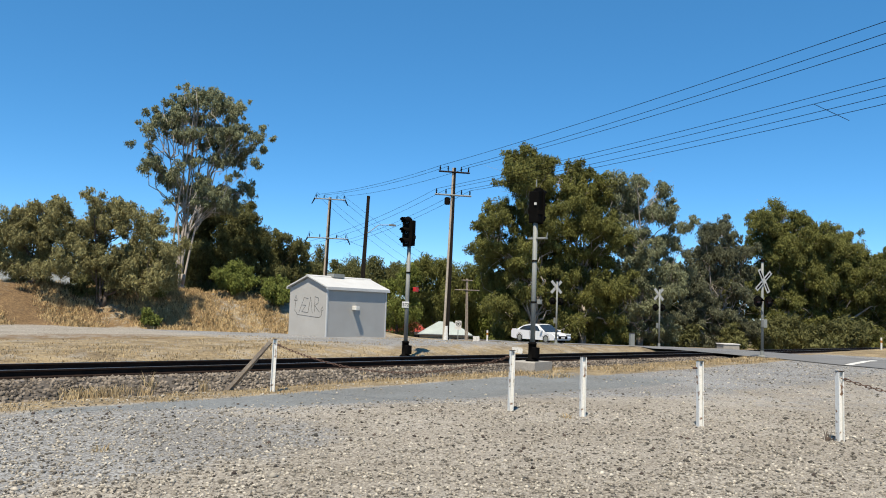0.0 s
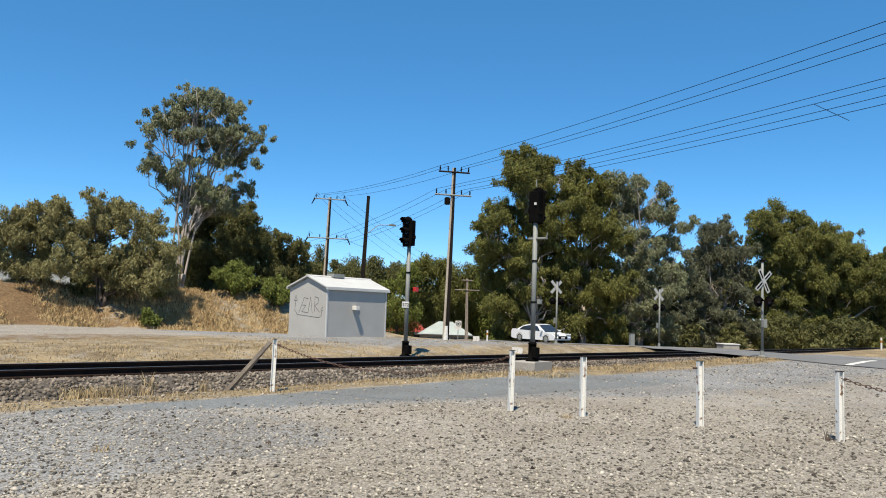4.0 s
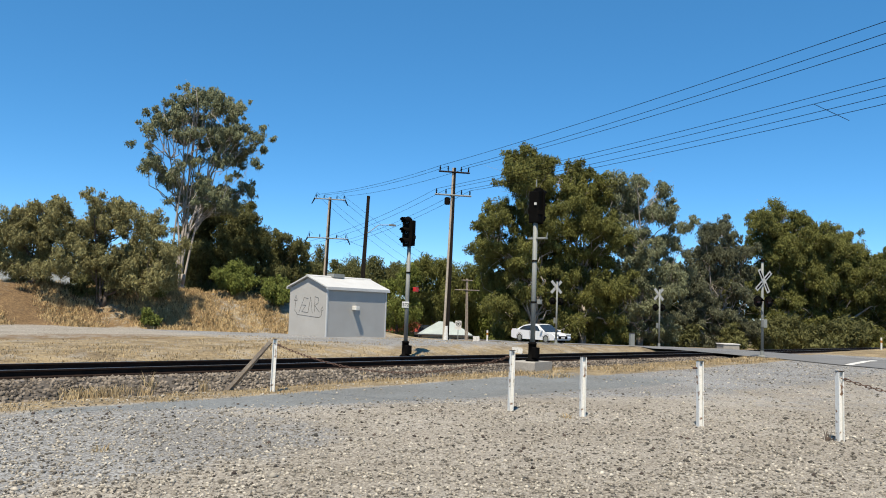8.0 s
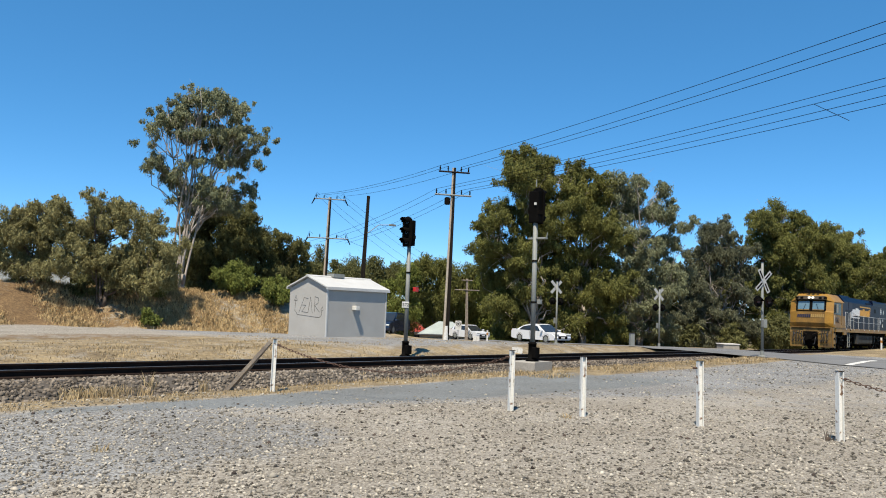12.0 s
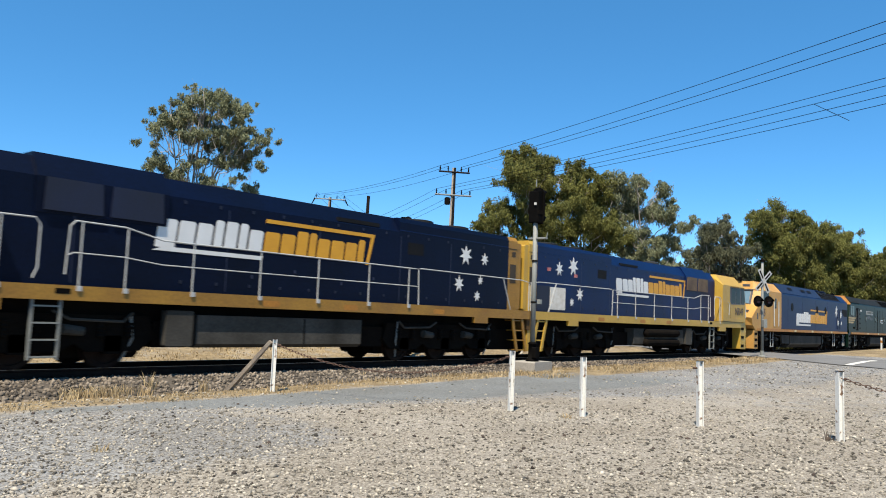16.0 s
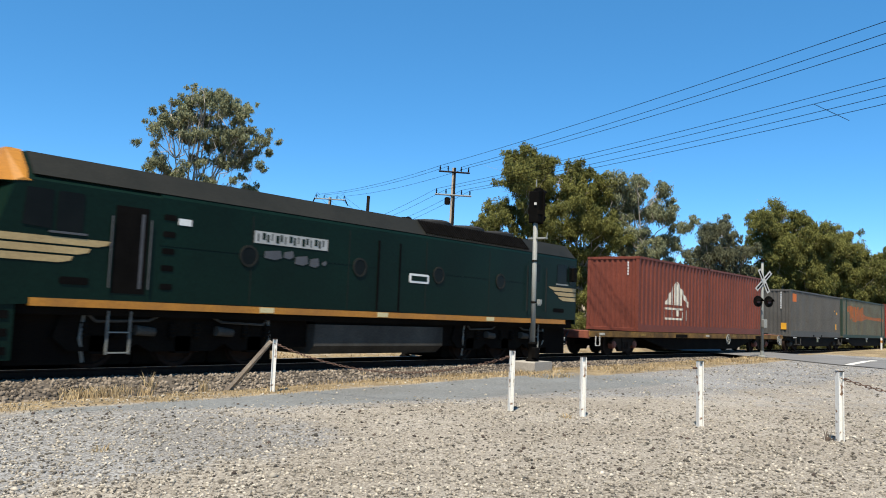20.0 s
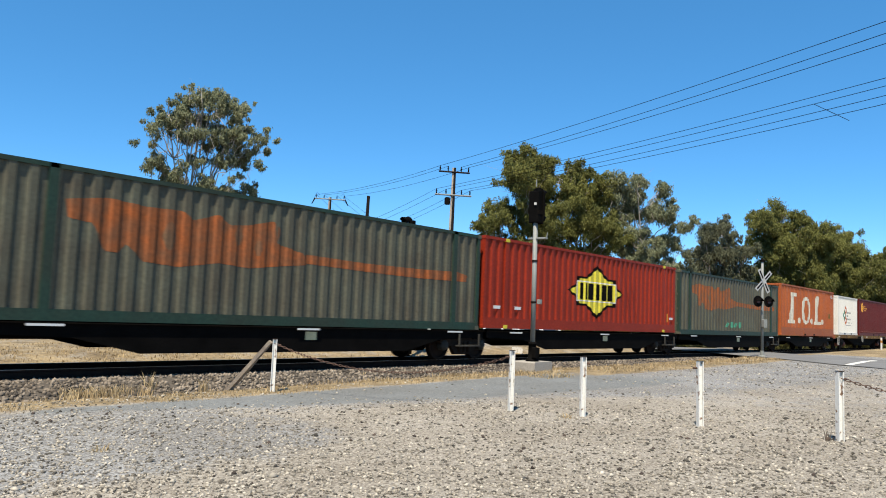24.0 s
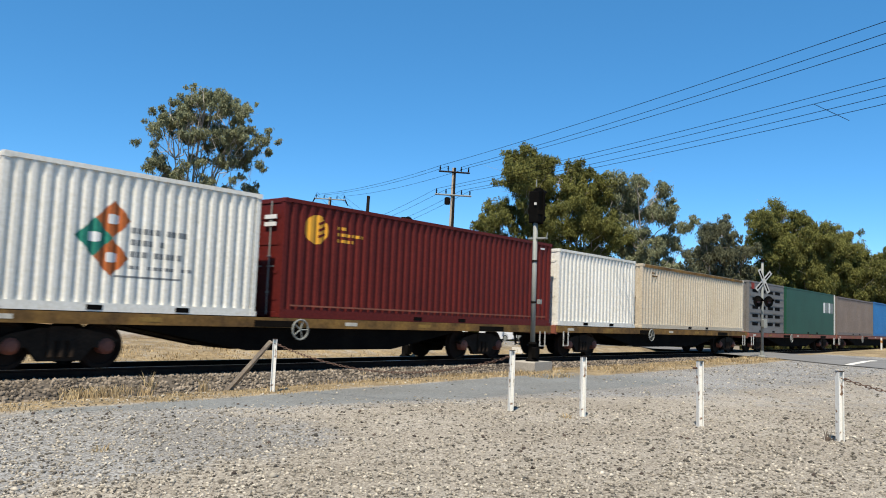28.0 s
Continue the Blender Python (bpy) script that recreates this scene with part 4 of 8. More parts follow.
def wire(a, b, sag, r=0.012):
    w = thing("overhead_wire", pose(*a), "thin dark overhead wire", "wire", "overhead wires")
    a, b = Vector(a), Vector(b)
    k = 14
    pts = [(b - a) * (i / k) - Vector((0, 0, sag * 4 * (i / k) * (1 - i / k))) for i in range(k + 1)]
    part("strand", Mesh().path(pts, r, 5), M["dark_iron"], w)


for i, (q, z) in enumerate(zip((e1[0][0], e1[0][2], e1[0][3]), (9.45, 9.13, 8.86))):
    e = Vector((22.57, 4.25, z))
    d = e - q
    wire(q, q + d * 1.7 + Vector((0, 0, 0.8)), 0.35, 0.010)
for q, z in zip(e1[1], (7.95, 7.74, 7.49, 7.27)):
    e = Vector((22.57, 4.26, z))
    d = e - q
    wire(q, q + d * 1.7 + Vector((0, 0, 0.8)), 0.35, 0.009)
for i in (0, 1, 3):
    wire(e1[0][i], e2[0][i], 0.25, 0.010)
for i in range(4):
    wire(e1[1][i], e2[1][i] + Vector((0, 0, -0.6)), 0.3, 0.009)
for i in (0, 1, 2, 3):
    wire(e2[0][i], (60.0 + i, 52.0 - i, 4.5), 0.4, 0.009)
SPACER = [e1[1][i].lerp(Vector((22.57, 4.26, z)), k) - Vector((0, 0, 0.12)) for i, z, k in ((0, 7.95, 0.915), (3, 7.27, 0.955))]
spacer = thing("wire_spacer", pose(*SPACER[0]), "thin spreader rod tied across overhead wires", "wire spacer")
part("rod", Mesh().tube((0, 0, 0), SPACER[1] - SPACER[0], 0.009, 0.009, 6), M["dark_iron"], spacer)
wire(Vector((43.4, 44.7, 6.4)), e2[1][2], 0.05)


# ---- level crossing signs ----
def crossing_sign(x, y, z, h, yaw, arms=0.58, drop=0.42, lean=(-45, 45)):
    s = thing("crossing_signal", pose(x, y, z, 0, 0, yaw), "railway crossing signal with white crossbuck and paired red lamps", "crossing signal", "crossing signals")
    part("mast", Mesh().tube((0, 0, 0), (0, 0, h), 0.065, 0.06, 12), M["steel"], s, "galvanised mast", True)
    part("base_flange", Mesh().lathe([(0.22, 0.0), (0.22, 0.04), (0.1, 0.08), (0.09, 0.3)], 12), M["steel"], s)
    for k in (-1, 1):
        c = Mesh().box(-arms, arms, -0.1 - 0.012 * k, -0.088 - 0.012 * k, -0.1, 0.1)
        b = part("crossbuck_board", c, M["worn_board"], s, "white board with worn black lettering")
        b.matrix_basis = pose(0, 0, h - drop, 0, lean[k > 0], 0)
        for g in (-1, 1):
            part("lettering_bar", Mesh().box(g * arms * 0.55 - 0.2, g * arms * 0.55 + 0.2, -0.108 - 0.012 * k, -0.1 - 0.012 * k, -0.035, 0.035), M["black"], b)
    part("lamp_bar", Mesh().box(-0.45, 0.45, -0.05, 0.03, h - drop - 1.0, h - drop - 0.94), M["black"], s)
    for k in (-1, 1):
        part("target_board", Mesh().tube((0.32 * k, -0.08, h - drop - 0.98), (0.32 * k, -0.06, h - drop - 0.98), 0.27, 0.27, 20), M["black"], s)
        part("lamp_housing", Mesh().tube((0.32 * k, -0.06, h - drop - 0.98), (0.32 * k, 0.12, h - drop - 0.98), 0.16, 0.1, 14), M["black"], s)
        part("red_lens", Mesh().tube((0.32 * k, -0.11, h - drop - 0.98), (0.32 * k, -0.08, h - drop - 0.98), 0.1, 0.11, 14), mat("crossing_red_lens", (0.07, 0.01, 0.01), 0.25), s, "dark red lens")
        part("visor", Mesh().prism([(0.32 * k - 0.13, h - drop - 0.96), (0.32 * k, h - drop - 0.83), (0.32 * k + 0.13, h - drop - 0.96), (0.32 * k + 0.12, h - drop - 0.97), (0.32 * k, h - drop - 0.86), (0.32 * k - 0.12, h - drop - 0.97)], -0.35, -0.08, "y"), M["black"], s)
    part("bell", Mesh().lathe([(0.02, 0), (0.1, 0.02), (0.12, 0.1), (0.05, 0.16)], 12, (0, 0, h - 0.0)), M["dark_iron"], s)
    part("control_box", Mesh().box(-0.1, 0.1, -0.22, -0.06, 1.4, 1.8, 0.02), M["steel"], s)
    return s


crossing_sign(39.0, 12.72, land(39, 12.72) + 0.02, 4.55, -30, 0.62, 0.92, (-45, 63))
crossing_sign(55.6, 25.6, land(55.6, 25.6), 4.35, 155)
crossing_sign(47.2, 29.3, land(47.2, 29.3), 4.35, 155)


# ---- train ----
TRAIN, DRIVES = [], []
# small surges of the train's run: seconds, metres
EASE = ((12.0, 14.5, 15.0, 16.0, 17.0, 18.0, 19.0, 20.0, 21.0, 21.5, 23.5, 24.0, 25.0, 26.0, 27.0, 28.0), (0.09, 0.01, -0.17, -0.12, 0.09, 0.05, -0.16, -0.03, -0.07, 0.28, 0.27, -0.10, -0.12, -0.26, -0.21, 0.31))


def run(t):
    """How far the train has come, in metres, from where it stands at 20 s."""
    u = (t - 20.0) / 8.0
    ease = float(np.interp(t, EASE[0], EASE[1]))
    return 118.365 * u - 1.294 * u * u - 1.780 * u ** 3 + ease


M["roof_grey"] = mat("sooty_roof_paint", (0.035, 0.035, 0.034), 0.7, 0, (0.02, 0.02, 0.019), 1.2, 20, 0.4, 0.1, spec=0.15)
M["roof_blue"] = mat("sooty_blue_roof", (0.016, 0.021, 0.036), 0.7, 0, (0.011, 0.013, 0.018), 0.9, 20, 0.4, 0.1, spec=0.15)
M["roof_green"] = mat("sooty_green_roof", (0.021, 0.021, 0.017), 0.7, 0, (0.011, 0.012, 0.010), 1.2, 20, 0.4, 0.1, spec=0.15)
M["tank"] = mat("dusty_fuel_tank", (0.085, 0.078, 0.066), 0.8, 0.0, (0.03, 0.027, 0.021), 1.2, 20, 0.5, 0.15, spec=0.15)
M["rail_white"] = mat("white_handrail_paint", (0.56, 0.56, 0.54), 0.45, 0, (0.40, 0.40, 0.38), 4, 40, 0.2, 0.0)
M["cream"] = mat("cream_paint", (0.72, 0.62, 0.34), 0.5, 0, (0.6, 0.5, 0.26), 3, 30, 0.3, 0.0)
M["gunmetal"] = mat("grey_window_surround", (0.09, 0.09, 0.095), 0.5, 0, (0.06, 0.06, 0.065), 2, 30, 0.3, 0.05)
M["screen"] = mat("tinted_windscreen", (0.10, 0.17, 0.22), 0.05, 0, (0.16, 0.24, 0.28), 1.5, 10, 0.2, 0.0, spec=1.0)
M["grille"] = mat("dark_grille", (0.007, 0.007, 0.008), 0.7, 0.0, (0.012, 0.012, 0.012), 3, 30, 0.3, 0.1, spec=0.12)
M["sticker_red"] = mat("red_warning_label", (0.42, 0.05, 0.04), 0.5, 0, (0.55, 0.3, 0.28), 18, 60, 0.3, 0.0)
M["lamp"] = mat("headlamp_glass", (0.75, 0.75, 0.7), 0.15, 0, (0.6, 0.6, 0.58), 4, 30, 0.2, 0.0)
M["navy_letter"] = mat("navy_lettering", (0.012, 0.016, 0.045), 0.5, 0, (0.016, 0.02, 0.05), 3, 40, 0.2, 0.0)
M["nose_grime"] = mat("grimy_nose_paint", (0.34, 0.175, 0.028), 0.6, 0, (0.13, 0.075, 0.022), 1.6, 20, 0.5, 0.1)
M["soot"] = mat("sooty_brown_paint", (0.06, 0.04, 0.02), 0.7, 0, (0.025, 0.018, 0.012), 2.5, 25, 0.5, 0.1)
M["pilot"] = mat("grimy_pilot_paint", (0.30, 0.17, 0.03), 0.65, 0, (0.04, 0.026, 0.014), 1.8, 22, 0.6, 0.15)
M["filter"] = mat("dusty_brown_intake", (0.17, 0.115, 0.07), 0.85, 0, (0.08, 0.055, 0.04), 1.8, 25, 0.5, 0.15)
M["blue_dark"] = mat("sooty_blue_paint", (0.006, 0.010, 0.035), 0.55, 0, (0.006, 0.008, 0.02), 1.5, 20, 0.3, 0.05)
M["mark_pale"] = mat("faded_pale_marking", (0.50, 0.34, 0.12), 0.6, 0, (0.34, 0.2, 0.05), 6, 30, 0.5, 0.05)
M["hub"] = mat("red_oxide_axle_cap", (0.30, 0.095, 0.05), 0.7, 0.0, (0.16, 0.05, 0.035), 3, 30, 0.4, 0.1)
M["deck_yellow"] = mat("dull_yellow_plate", (0.36, 0.22, 0.05), 0.7, 0.0, (0.2, 0.12, 0.04), 3, 20, 0.5, 0.1, spec=0.15)
M["bogie"] = mat("brown_bogie_frame", (0.040, 0.027, 0.019), 0.85, 0.0, (0.016, 0.012, 0.009), 2.5, 25, 0.6, 0.3, spec=0.08)
M["deck"] = mat("weathered_ochre_frame", (0.30, 0.165, 0.045), 0.8, 0.0, (0.055, 0.033, 0.02), 1.7, 14, 0.6, 0.15, spec=0.15)


def glow(name, colour, power):
    m = mat(name, colour, 0.3)
    b = m.node_tree.nodes["Principled BSDF"]
    b.inputs["Emission Color"].default_value, b.inputs["Emission Strength"].default_value = (*colour, 1), power
    return m


M["headlight_on"] = glow("lit_headlight", (1.0, 0.95, 0.85), 0.4)


def loft(sections):
    """Skin through outlines of (x, z) that stand at several y."""
    m = Mesh()
    n = len(sections[0][1])
    vs = [(x, y, z) for y, o in sections for x, z in o]
    fs = [(j * n + i, j * n + (i + 1) % n, (j + 1) * n + (i + 1) % n, (j + 1) * n + i) for j in range(len(sections) - 1) for i in range(n)]
    fs += [tuple(range(n)), tuple(range((len(sections) - 1) * n, len(sections) * n))[::-1]]
    return m.add(vs, fs)


def panel(outline, side, off, depth=0.02):
    """A thin plate on the side of a body; outline in (x, z); side -1 or 1; off: distance of its face from the centre line."""
    return Mesh().prism(outline, side * off, side * (off - depth), "y")


def rect(x0, x1, z0, z1, c=0.0):
    if c:
        return [(x0 + c, z0), (x1 - c, z0), (x1, z0 + c), (x1, z1 - c), (x1 - c, z1), (x0 + c, z1), (x0, z1 - c), (x0, z0 + c)]
    return [(x0, z0), (x1, z0), (x1, z1), (x0, z1)]


def star(cx, cz, r, k=7):
    return [(cx + (r if i % 2 == 0 else r * 0.44) * math.sin(math.pi * i / k), cz + (r if i % 2 == 0 else r * 0.44) * math.cos(math.pi * i / k)) for i in range(2 * k)]


def wheelset(parent, x, r=0.46, half_=0.78, cap="hub", outer=1.12):
    part("axle", Mesh().tube((x, -half_, r), (x, half_, r), 0.08, 0.08, 10), M["dark_iron"], parent)
    for s in (-1, 1):
        part("wheel", Mesh().lathe([(r * 0.2, s * (half_ + 0.02)), (r * 0.8, s * (half_ + 0.0)), (r * 0.84, s * (half_ + 0.05)), (r, s * (half_ + 0.05)), (r * 1.0, s * (half_ - 0.07)), (r * 1.06, s * (half_ - 0.09)), (r * 0.8, s * (half_ - 0.09))], 24, (x, 0, r), "y"), M["rust"], parent)
        if cap:
            part("axle_cap", Mesh().lathe([(0.16, s * (half_ + 0.1)), (0.16, s * (outer - 0.06)), (0.1, s * outer), (0.02, s * (outer + 0.01))], 12, (x, 0, r), "y"), M[cap], parent)


def freight_bogie(parent, x, r=0.45, cap="hub"):
    for s in (-1, 1):
        y0, y1 = s * 0.92, s * 1.06
        f = Mesh().prism([(x - 1.15, r + 0.12), (x - 0.95, r - 0.05), (x - 0.62, r - 0.02), (x - 0.4, r - 0.28), (x + 0.4, r - 0.28), (x + 0.62, r - 0.02), (x + 0.95, r - 0.05), (x + 1.15, r + 0.12), (x + 0.9, r + 0.24), (x + 0.4, r + 0.34), (x - 0.4, r + 0.34), (x - 0.9, r + 0.24)], y0, y1, "y")
        part("side_frame", f, M["bogie"], parent)
        for k in (-0.2, 0.0, 0.2):
            part("spring", Mesh().tube((x + k, s * 1.08, r - 0.2), (x + k, s * 1.08, r + 0.12), 0.07, 0.07, 8), M["bogie"], parent)
    part("bolster", Mesh().box(x - 0.25, x + 0.25, -1.1, 1.1, r + 0.1, r + 0.38, 0.03), M["bogie"], parent)
    for k in (-0.9, 0.9):
        wheelset(parent, x + k, r, cap=cap)


def loco_bogie(parent, x, r=0.5):
    for s in (-1, 1):
        o = [(x - 2.75, 0.62), (x - 2.45, 0.36), (x - 1.3, 0.34), (x - 1.05, 0.5), (x - 0.75, 0.34), (x + 0.75, 0.34), (x + 1.05, 0.5), (x + 1.3, 0.34), (x + 2.45, 0.36), (x + 2.75, 0.62), (x + 2.6, 1.06), (x - 2.6, 1.06)]
        part("side_frame", Mesh().prism(o, s * 0.98, s * 1.12, "y"), M["dark_iron"], parent)
        for k in (-1.85, 0.0, 1.85):
            part("journal_box", Mesh().box(x + k - 0.19, x + k + 0.19, s * 1.04 - 0.08, s * 1.04 + 0.14, 0.3, 0.66, 0.03), M["dark_iron"], parent)
        for k in (-1.85, 0.0, 1.85):
            for e in (-0.3, 0.3):
                part("spring", Mesh().lathe([(0.075, 0.62), (0.09, 0.66), (0.07, 0.70), (0.09, 0.74), (0.07, 0.78), (0.09, 0.82), (0.07, 0.86), (0.085, 0.92)], 8, (x + k + e, s * 1.15, 0)), M["dark_iron"], parent)
            part("brake_shoe", Mesh().box(x + k + 0.42, x + k + 0.56, s * 0.78 - 0.09, s * 0.78 + 0.09, 0.3, 0.66, 0.03), M["rust"], parent)
        for k in (-2.2, 2.2):
            part("equaliser_pipe", Mesh().path([(x + k, s * 1.2, 1.12), (x + k * 0.9, s * 1.22, 0.94), (x + k * 0.4, s * 1.22, 0.97), (x + k * 0.25, s * 1.2, 1.12)], 0.03), M["tank"], parent)
        for k in (-0.95, 0.95):
            part("brake_cylinder", Mesh().tube((x + k - 0.2, s * 1.2, 0.78), (x + k + 0.22, s * 1.2, 0.74), 0.11, 0.09, 10), M["tank"], parent)
            part("sand_pipe", Mesh().path([(x + k * 2.3, s * 1.14, 1.1), (x + k * 2.36, s * 1.15, 0.6), (x + k * 2.2, s * 1.0, 0.14)], 0.025), M["steel"], parent)
    for k in (-1.85, 0.0, 1.85):
        wheelset(parent, x + k, r, cap="")


def coupler(parent, x, way):
    part("coupler", Mesh().box(min(x, x + way * 0.55), max(x, x + way * 0.55), -0.12, 0.12, 0.8, 1.0, 0.03).prism([(x + way * 0.5, -0.2), (x + way * 0.78, -0.16), (x + way * 0.74, 0.06), (x + way * 0.62, 0.2), (x + way * 0.5, 0.2)], 0.74, 1.06, "z"), M["dark_iron"], parent)
    for k in (-0.35, 0.4):
        part("hose", Mesh().path([(x, k, 0.95), (x + way * 0.22, k * 1.05, 0.75), (x + way * 0.2, k * 0.9, 0.42), (x + way * 0.34, k * 0.7, 0.4)], 0.03), M["rubber"], parent)


def livery(parent, side, x0, z0, w, h, off, shear):
    """Two rows of slanted blocks, white then yellow, with a rule under the first and a bracket over the second."""
    def X(x):
        return x if side < 0 else 2 * x0 + w - x
    widths = (1.15, 1.0, 0.95, 0.55, 0.8, 0.55, 0.95, 1.1, 1.05, 0.85, 0.55, 1.0, 1.1, 1.0, 0.55)
    tall = (0, 0, 0, 1, 1, 1, 0, 0, 0, 1, 1, 0, 0, 0, 1)
    unit = w / (sum(widths) + 0.16 * len(widths))
    x = x0
    for i, (k, t) in enumerate(zip(widths, tall)):
        a, b = x, x + k * unit
        zt = z0 + h * (0.80 if t else 0.68)
        zb = z0 + h * (0.02 if i == 0 else 0.14)
        s = shear * (zt - zb)
        part("livery_block", panel([(X(a), zb), (X(b), zb), (X(b + s), zt - 0.04), (X(b + s - 0.06), zt), (X(a + s + 0.04), zt), (X(a + s), zt - 0.06)], side, off, 0.012), M["white_letter"] if i < 7 else M["yellow_letter"], parent)
        x = b + 0.16 * unit
        if i == 6:
            split = x
    part("livery_rule", panel([(X(x0 - 0.05), z0 - h * 0.06), (X(split - 0.05), z0 - h * 0.06), (X(split), z0 + h * 0.04), (X(x0 + 0.2), z0 + h * 0.04)], side, off, 0.012), M["white_letter"], parent)
    part("livery_bracket", panel([(X(split + 0.05), z0 + h * 0.9), (X(x0 + w + 0.22), z0 + h * 0.9), (X(x0 + w + 0.05), z0 + h * 0.1), (X(x0 + w + 0.15), z0 + h * 0.1), (X(x0 + w + 0.36), z0 + h), (X(split + 0.07), z0 + h)], side, off, 0.012), M["yellow_letter"], parent)


def handrail(parent, side, pts, posts, off=1.42, mid=0.5):
    part("handrail", Mesh().path([(x, side * off, z) for x, z in pts], 0.017, 8), M["rail_white"], parent, "white tubular handrail")
    if mid:
        part("handrail", Mesh().path([(x, side * off, 1.62 + (z - 1.62) * mid) for x, z in pts if z > 2.0], 0.013, 8), M["rail_white"], parent)
    for x in posts:
        top = float(np.interp(x, [p[0] for p in pts], [p[1] for p in pts]))
        part("stanchion", Mesh().tube((x, side * off, 1.55), (x, side * off, top), 0.016, 0.016, 8).box(x - 0.05, x + 0.05, side * (off + 0.035) - 0.02, side * (off + 0.035) + 0.02, 1.5, 1.6), M["rail_white"], parent)


def step_block(parent, x0, x1, side, top, colour, n=3, z0=0.22):
    b = part("step_block", Mesh().box(x0, x1, side * 1.0 if side > 0 else -1.42, 1.42 if side > 0 else -1.0, z0, top, 0.02), M[colour], parent)
    for k in range(n):
        z = z0 + 0.1 + k * (top - z0 - 0.05) / n
        part("step_slot", Mesh().box(x0 + 0.12, x1 - 0.1, side * 1.425 - 0.012, side * 1.425 + 0.012, z, z + 0.14), M["black"], b)


def wide_cab_loco(at0, turn, number):
    """Hood unit with a full-width cab: cab at x = 0, tail at x = 20.8."""
    o = thing("locomotive", pose(0, 0, 0), "blue and yellow diesel locomotive, white and gold lettering, dusty underframe", "locomotive", "locomotives")
    y_, b_ = M["yellow" if turn else "yellow_grimy"], M["blue_mid" if turn else "blue"]
    outer = [(-0.12, 1.62), (-0.2, 1.9), (-0.18, 2.66), (-0.12, 2.72), (0.06, 3.40), (0.05, 3.41), (0.08, 3.44), (0.3, 3.46), (2.9, 3.46), (3.15, 3.44), (3.25, 1.62)]
    inner = [(-0.3, 1.62), (-0.46, 1.9), (-0.44, 2.7), (-0.36, 2.76), (-0.18, 3.48), (-0.32, 3.56), (-0.2, 3.84), (0.2, 3.99), (2.9, 3.99), (3.15, 3.8), (3.25, 1.62)]
    cab = part("cab", loft([(-1.45, outer), (-0.95, inner), (0.95, inner), (1.45, outer)]), y_, o, "yellow full-width cab with raked windscreen")
    for s in (-1, 1):
        part("window_surround", panel([(-0.09, 2.74), (-0.02, 2.56), (2.02, 2.50), (2.02, 3.40), (0.08, 3.40)], s, 1.454, 0.03), M["gunmetal"], cab, "dark grey window surround")
        part("quarter_window", panel([(-0.04, 2.76), (0.03, 2.62), (0.5, 2.60), (0.5, 3.36), (0.12, 3.36)], s, 1.458, 0.02), M["cab_glass"], cab, "dark tinted quarter window")
        for a, b in ((0.70, 1.28), (1.36, 1.96)):
            part("side_window", panel(rect(a, b, 2.57, 3.36), s, 1.458, 0.02), M["cab_glass"], cab, "dark tinted side window")
        part("cab_seam", panel(rect(2.03, 2.055, 1.82, 3.42), s, 1.456, 0.02), M["black"], cab)
        part("rain_strip", panel(rect(0.1, 2.1, 3.385, 3.42), s, 1.48, 0.04), M["deck"], cab)
        if not turn:
            part("mirror", Mesh().box(0.54, 0.64, s * 1.55 - 0.05, s * 1.55 + 0.05, 2.66, 3.26, 0.01), M["steel"], cab)
            part("rear_recess", panel(rect(2.45, 3.2, 2.50, 3.44), s, 1.456, 0.02), M["blue_dark"], cab, "sooty dark recess behind the cab")
        else:
            part("rear_quarter", panel(rect(2.02, 2.16, 2.56, 3.38), s, 1.457, 0.02), M["gunmetal"], cab)
            part("side_step_panel", panel(rect(2.2, 3.2, 1.66, 2.62), s, 1.49, 0.04), y_, cab, "raised yellow side panel")
            part("grab_rail", Mesh().path([(2.5, s * 1.53, 1.95), (2.5, s * 1.56, 2.5), (2.62, s * 1.53, 2.6)], 0.016), M["rail_white"], cab)
        part("lower_ledge", panel(rect(0.0, 3.25, 1.62, 1.8), s, 1.475, 0.06), y_, cab)
        part("grab_rail", Mesh().tube((-0.04, s * 1.5, 1.85), (-0.04, s * 1.5, 2.46), 0.018, 0.018, 8), M["rail_white"], cab)
        part("rear_panel", panel(rect(2.08, 3.0, 1.84, 2.46), s, 1.462, 0.03), y_, cab)
        words(number, 0.56, cab, pose(0.80, s * 1.464, 2.14, 90, 0, 0 if s < 0 else 180), M["navy_letter"], "road_number", 0.92)
        sc = [(-0.335, s * 0.1, 2.86), (-0.335, s * 0.92, 2.86), (-0.2, s * 0.92, 3.43), (-0.2, s * 0.1, 3.44)]
        part("windscreen", Mesh().add([(x - 0.012, y, z) for x, y, z in sc] + [(x + 0.01, y, z) for x, y, z in sc], [(0, 1, 2, 3), (7, 6, 5, 4), (0, 4, 5, 1), (1, 5, 6, 2), (2, 6, 7, 3), (3, 7, 4, 0)]), M["screen"], cab, "tinted windscreen")
        part("wiper", Mesh().tube((-0.38, s * 0.5, 2.84), (-0.27, s * 0.35, 3.25), 0.012, 0.012, 5), M["black"], cab)
        for k in (0.62, 0.95):
            part("marker_light", Mesh().box(-0.34, -0.23, s * k - 0.1, s * k + 0.1, 3.6, 3.76, 0.02), M["black"], cab)
        part("headlight", Mesh().tube((-0.35, s * 0.12, 3.69), (-0.23, s * 0.12, 3.69), 0.085, 0.1, 14), M["headlight_on"] if turn == 0 else M["lamp"], cab, "round headlight")
        part("ditch_light", Mesh().tube((-0.5, s * 1.12, 1.1), (-0.42, s * 1.12, 1.1), 0.065, 0.08, 12), M["gunmetal"], cab)
        step_block(o, -0.12, 0.5, s, 1.6, "yellow" if turn else "yellow_grimy")
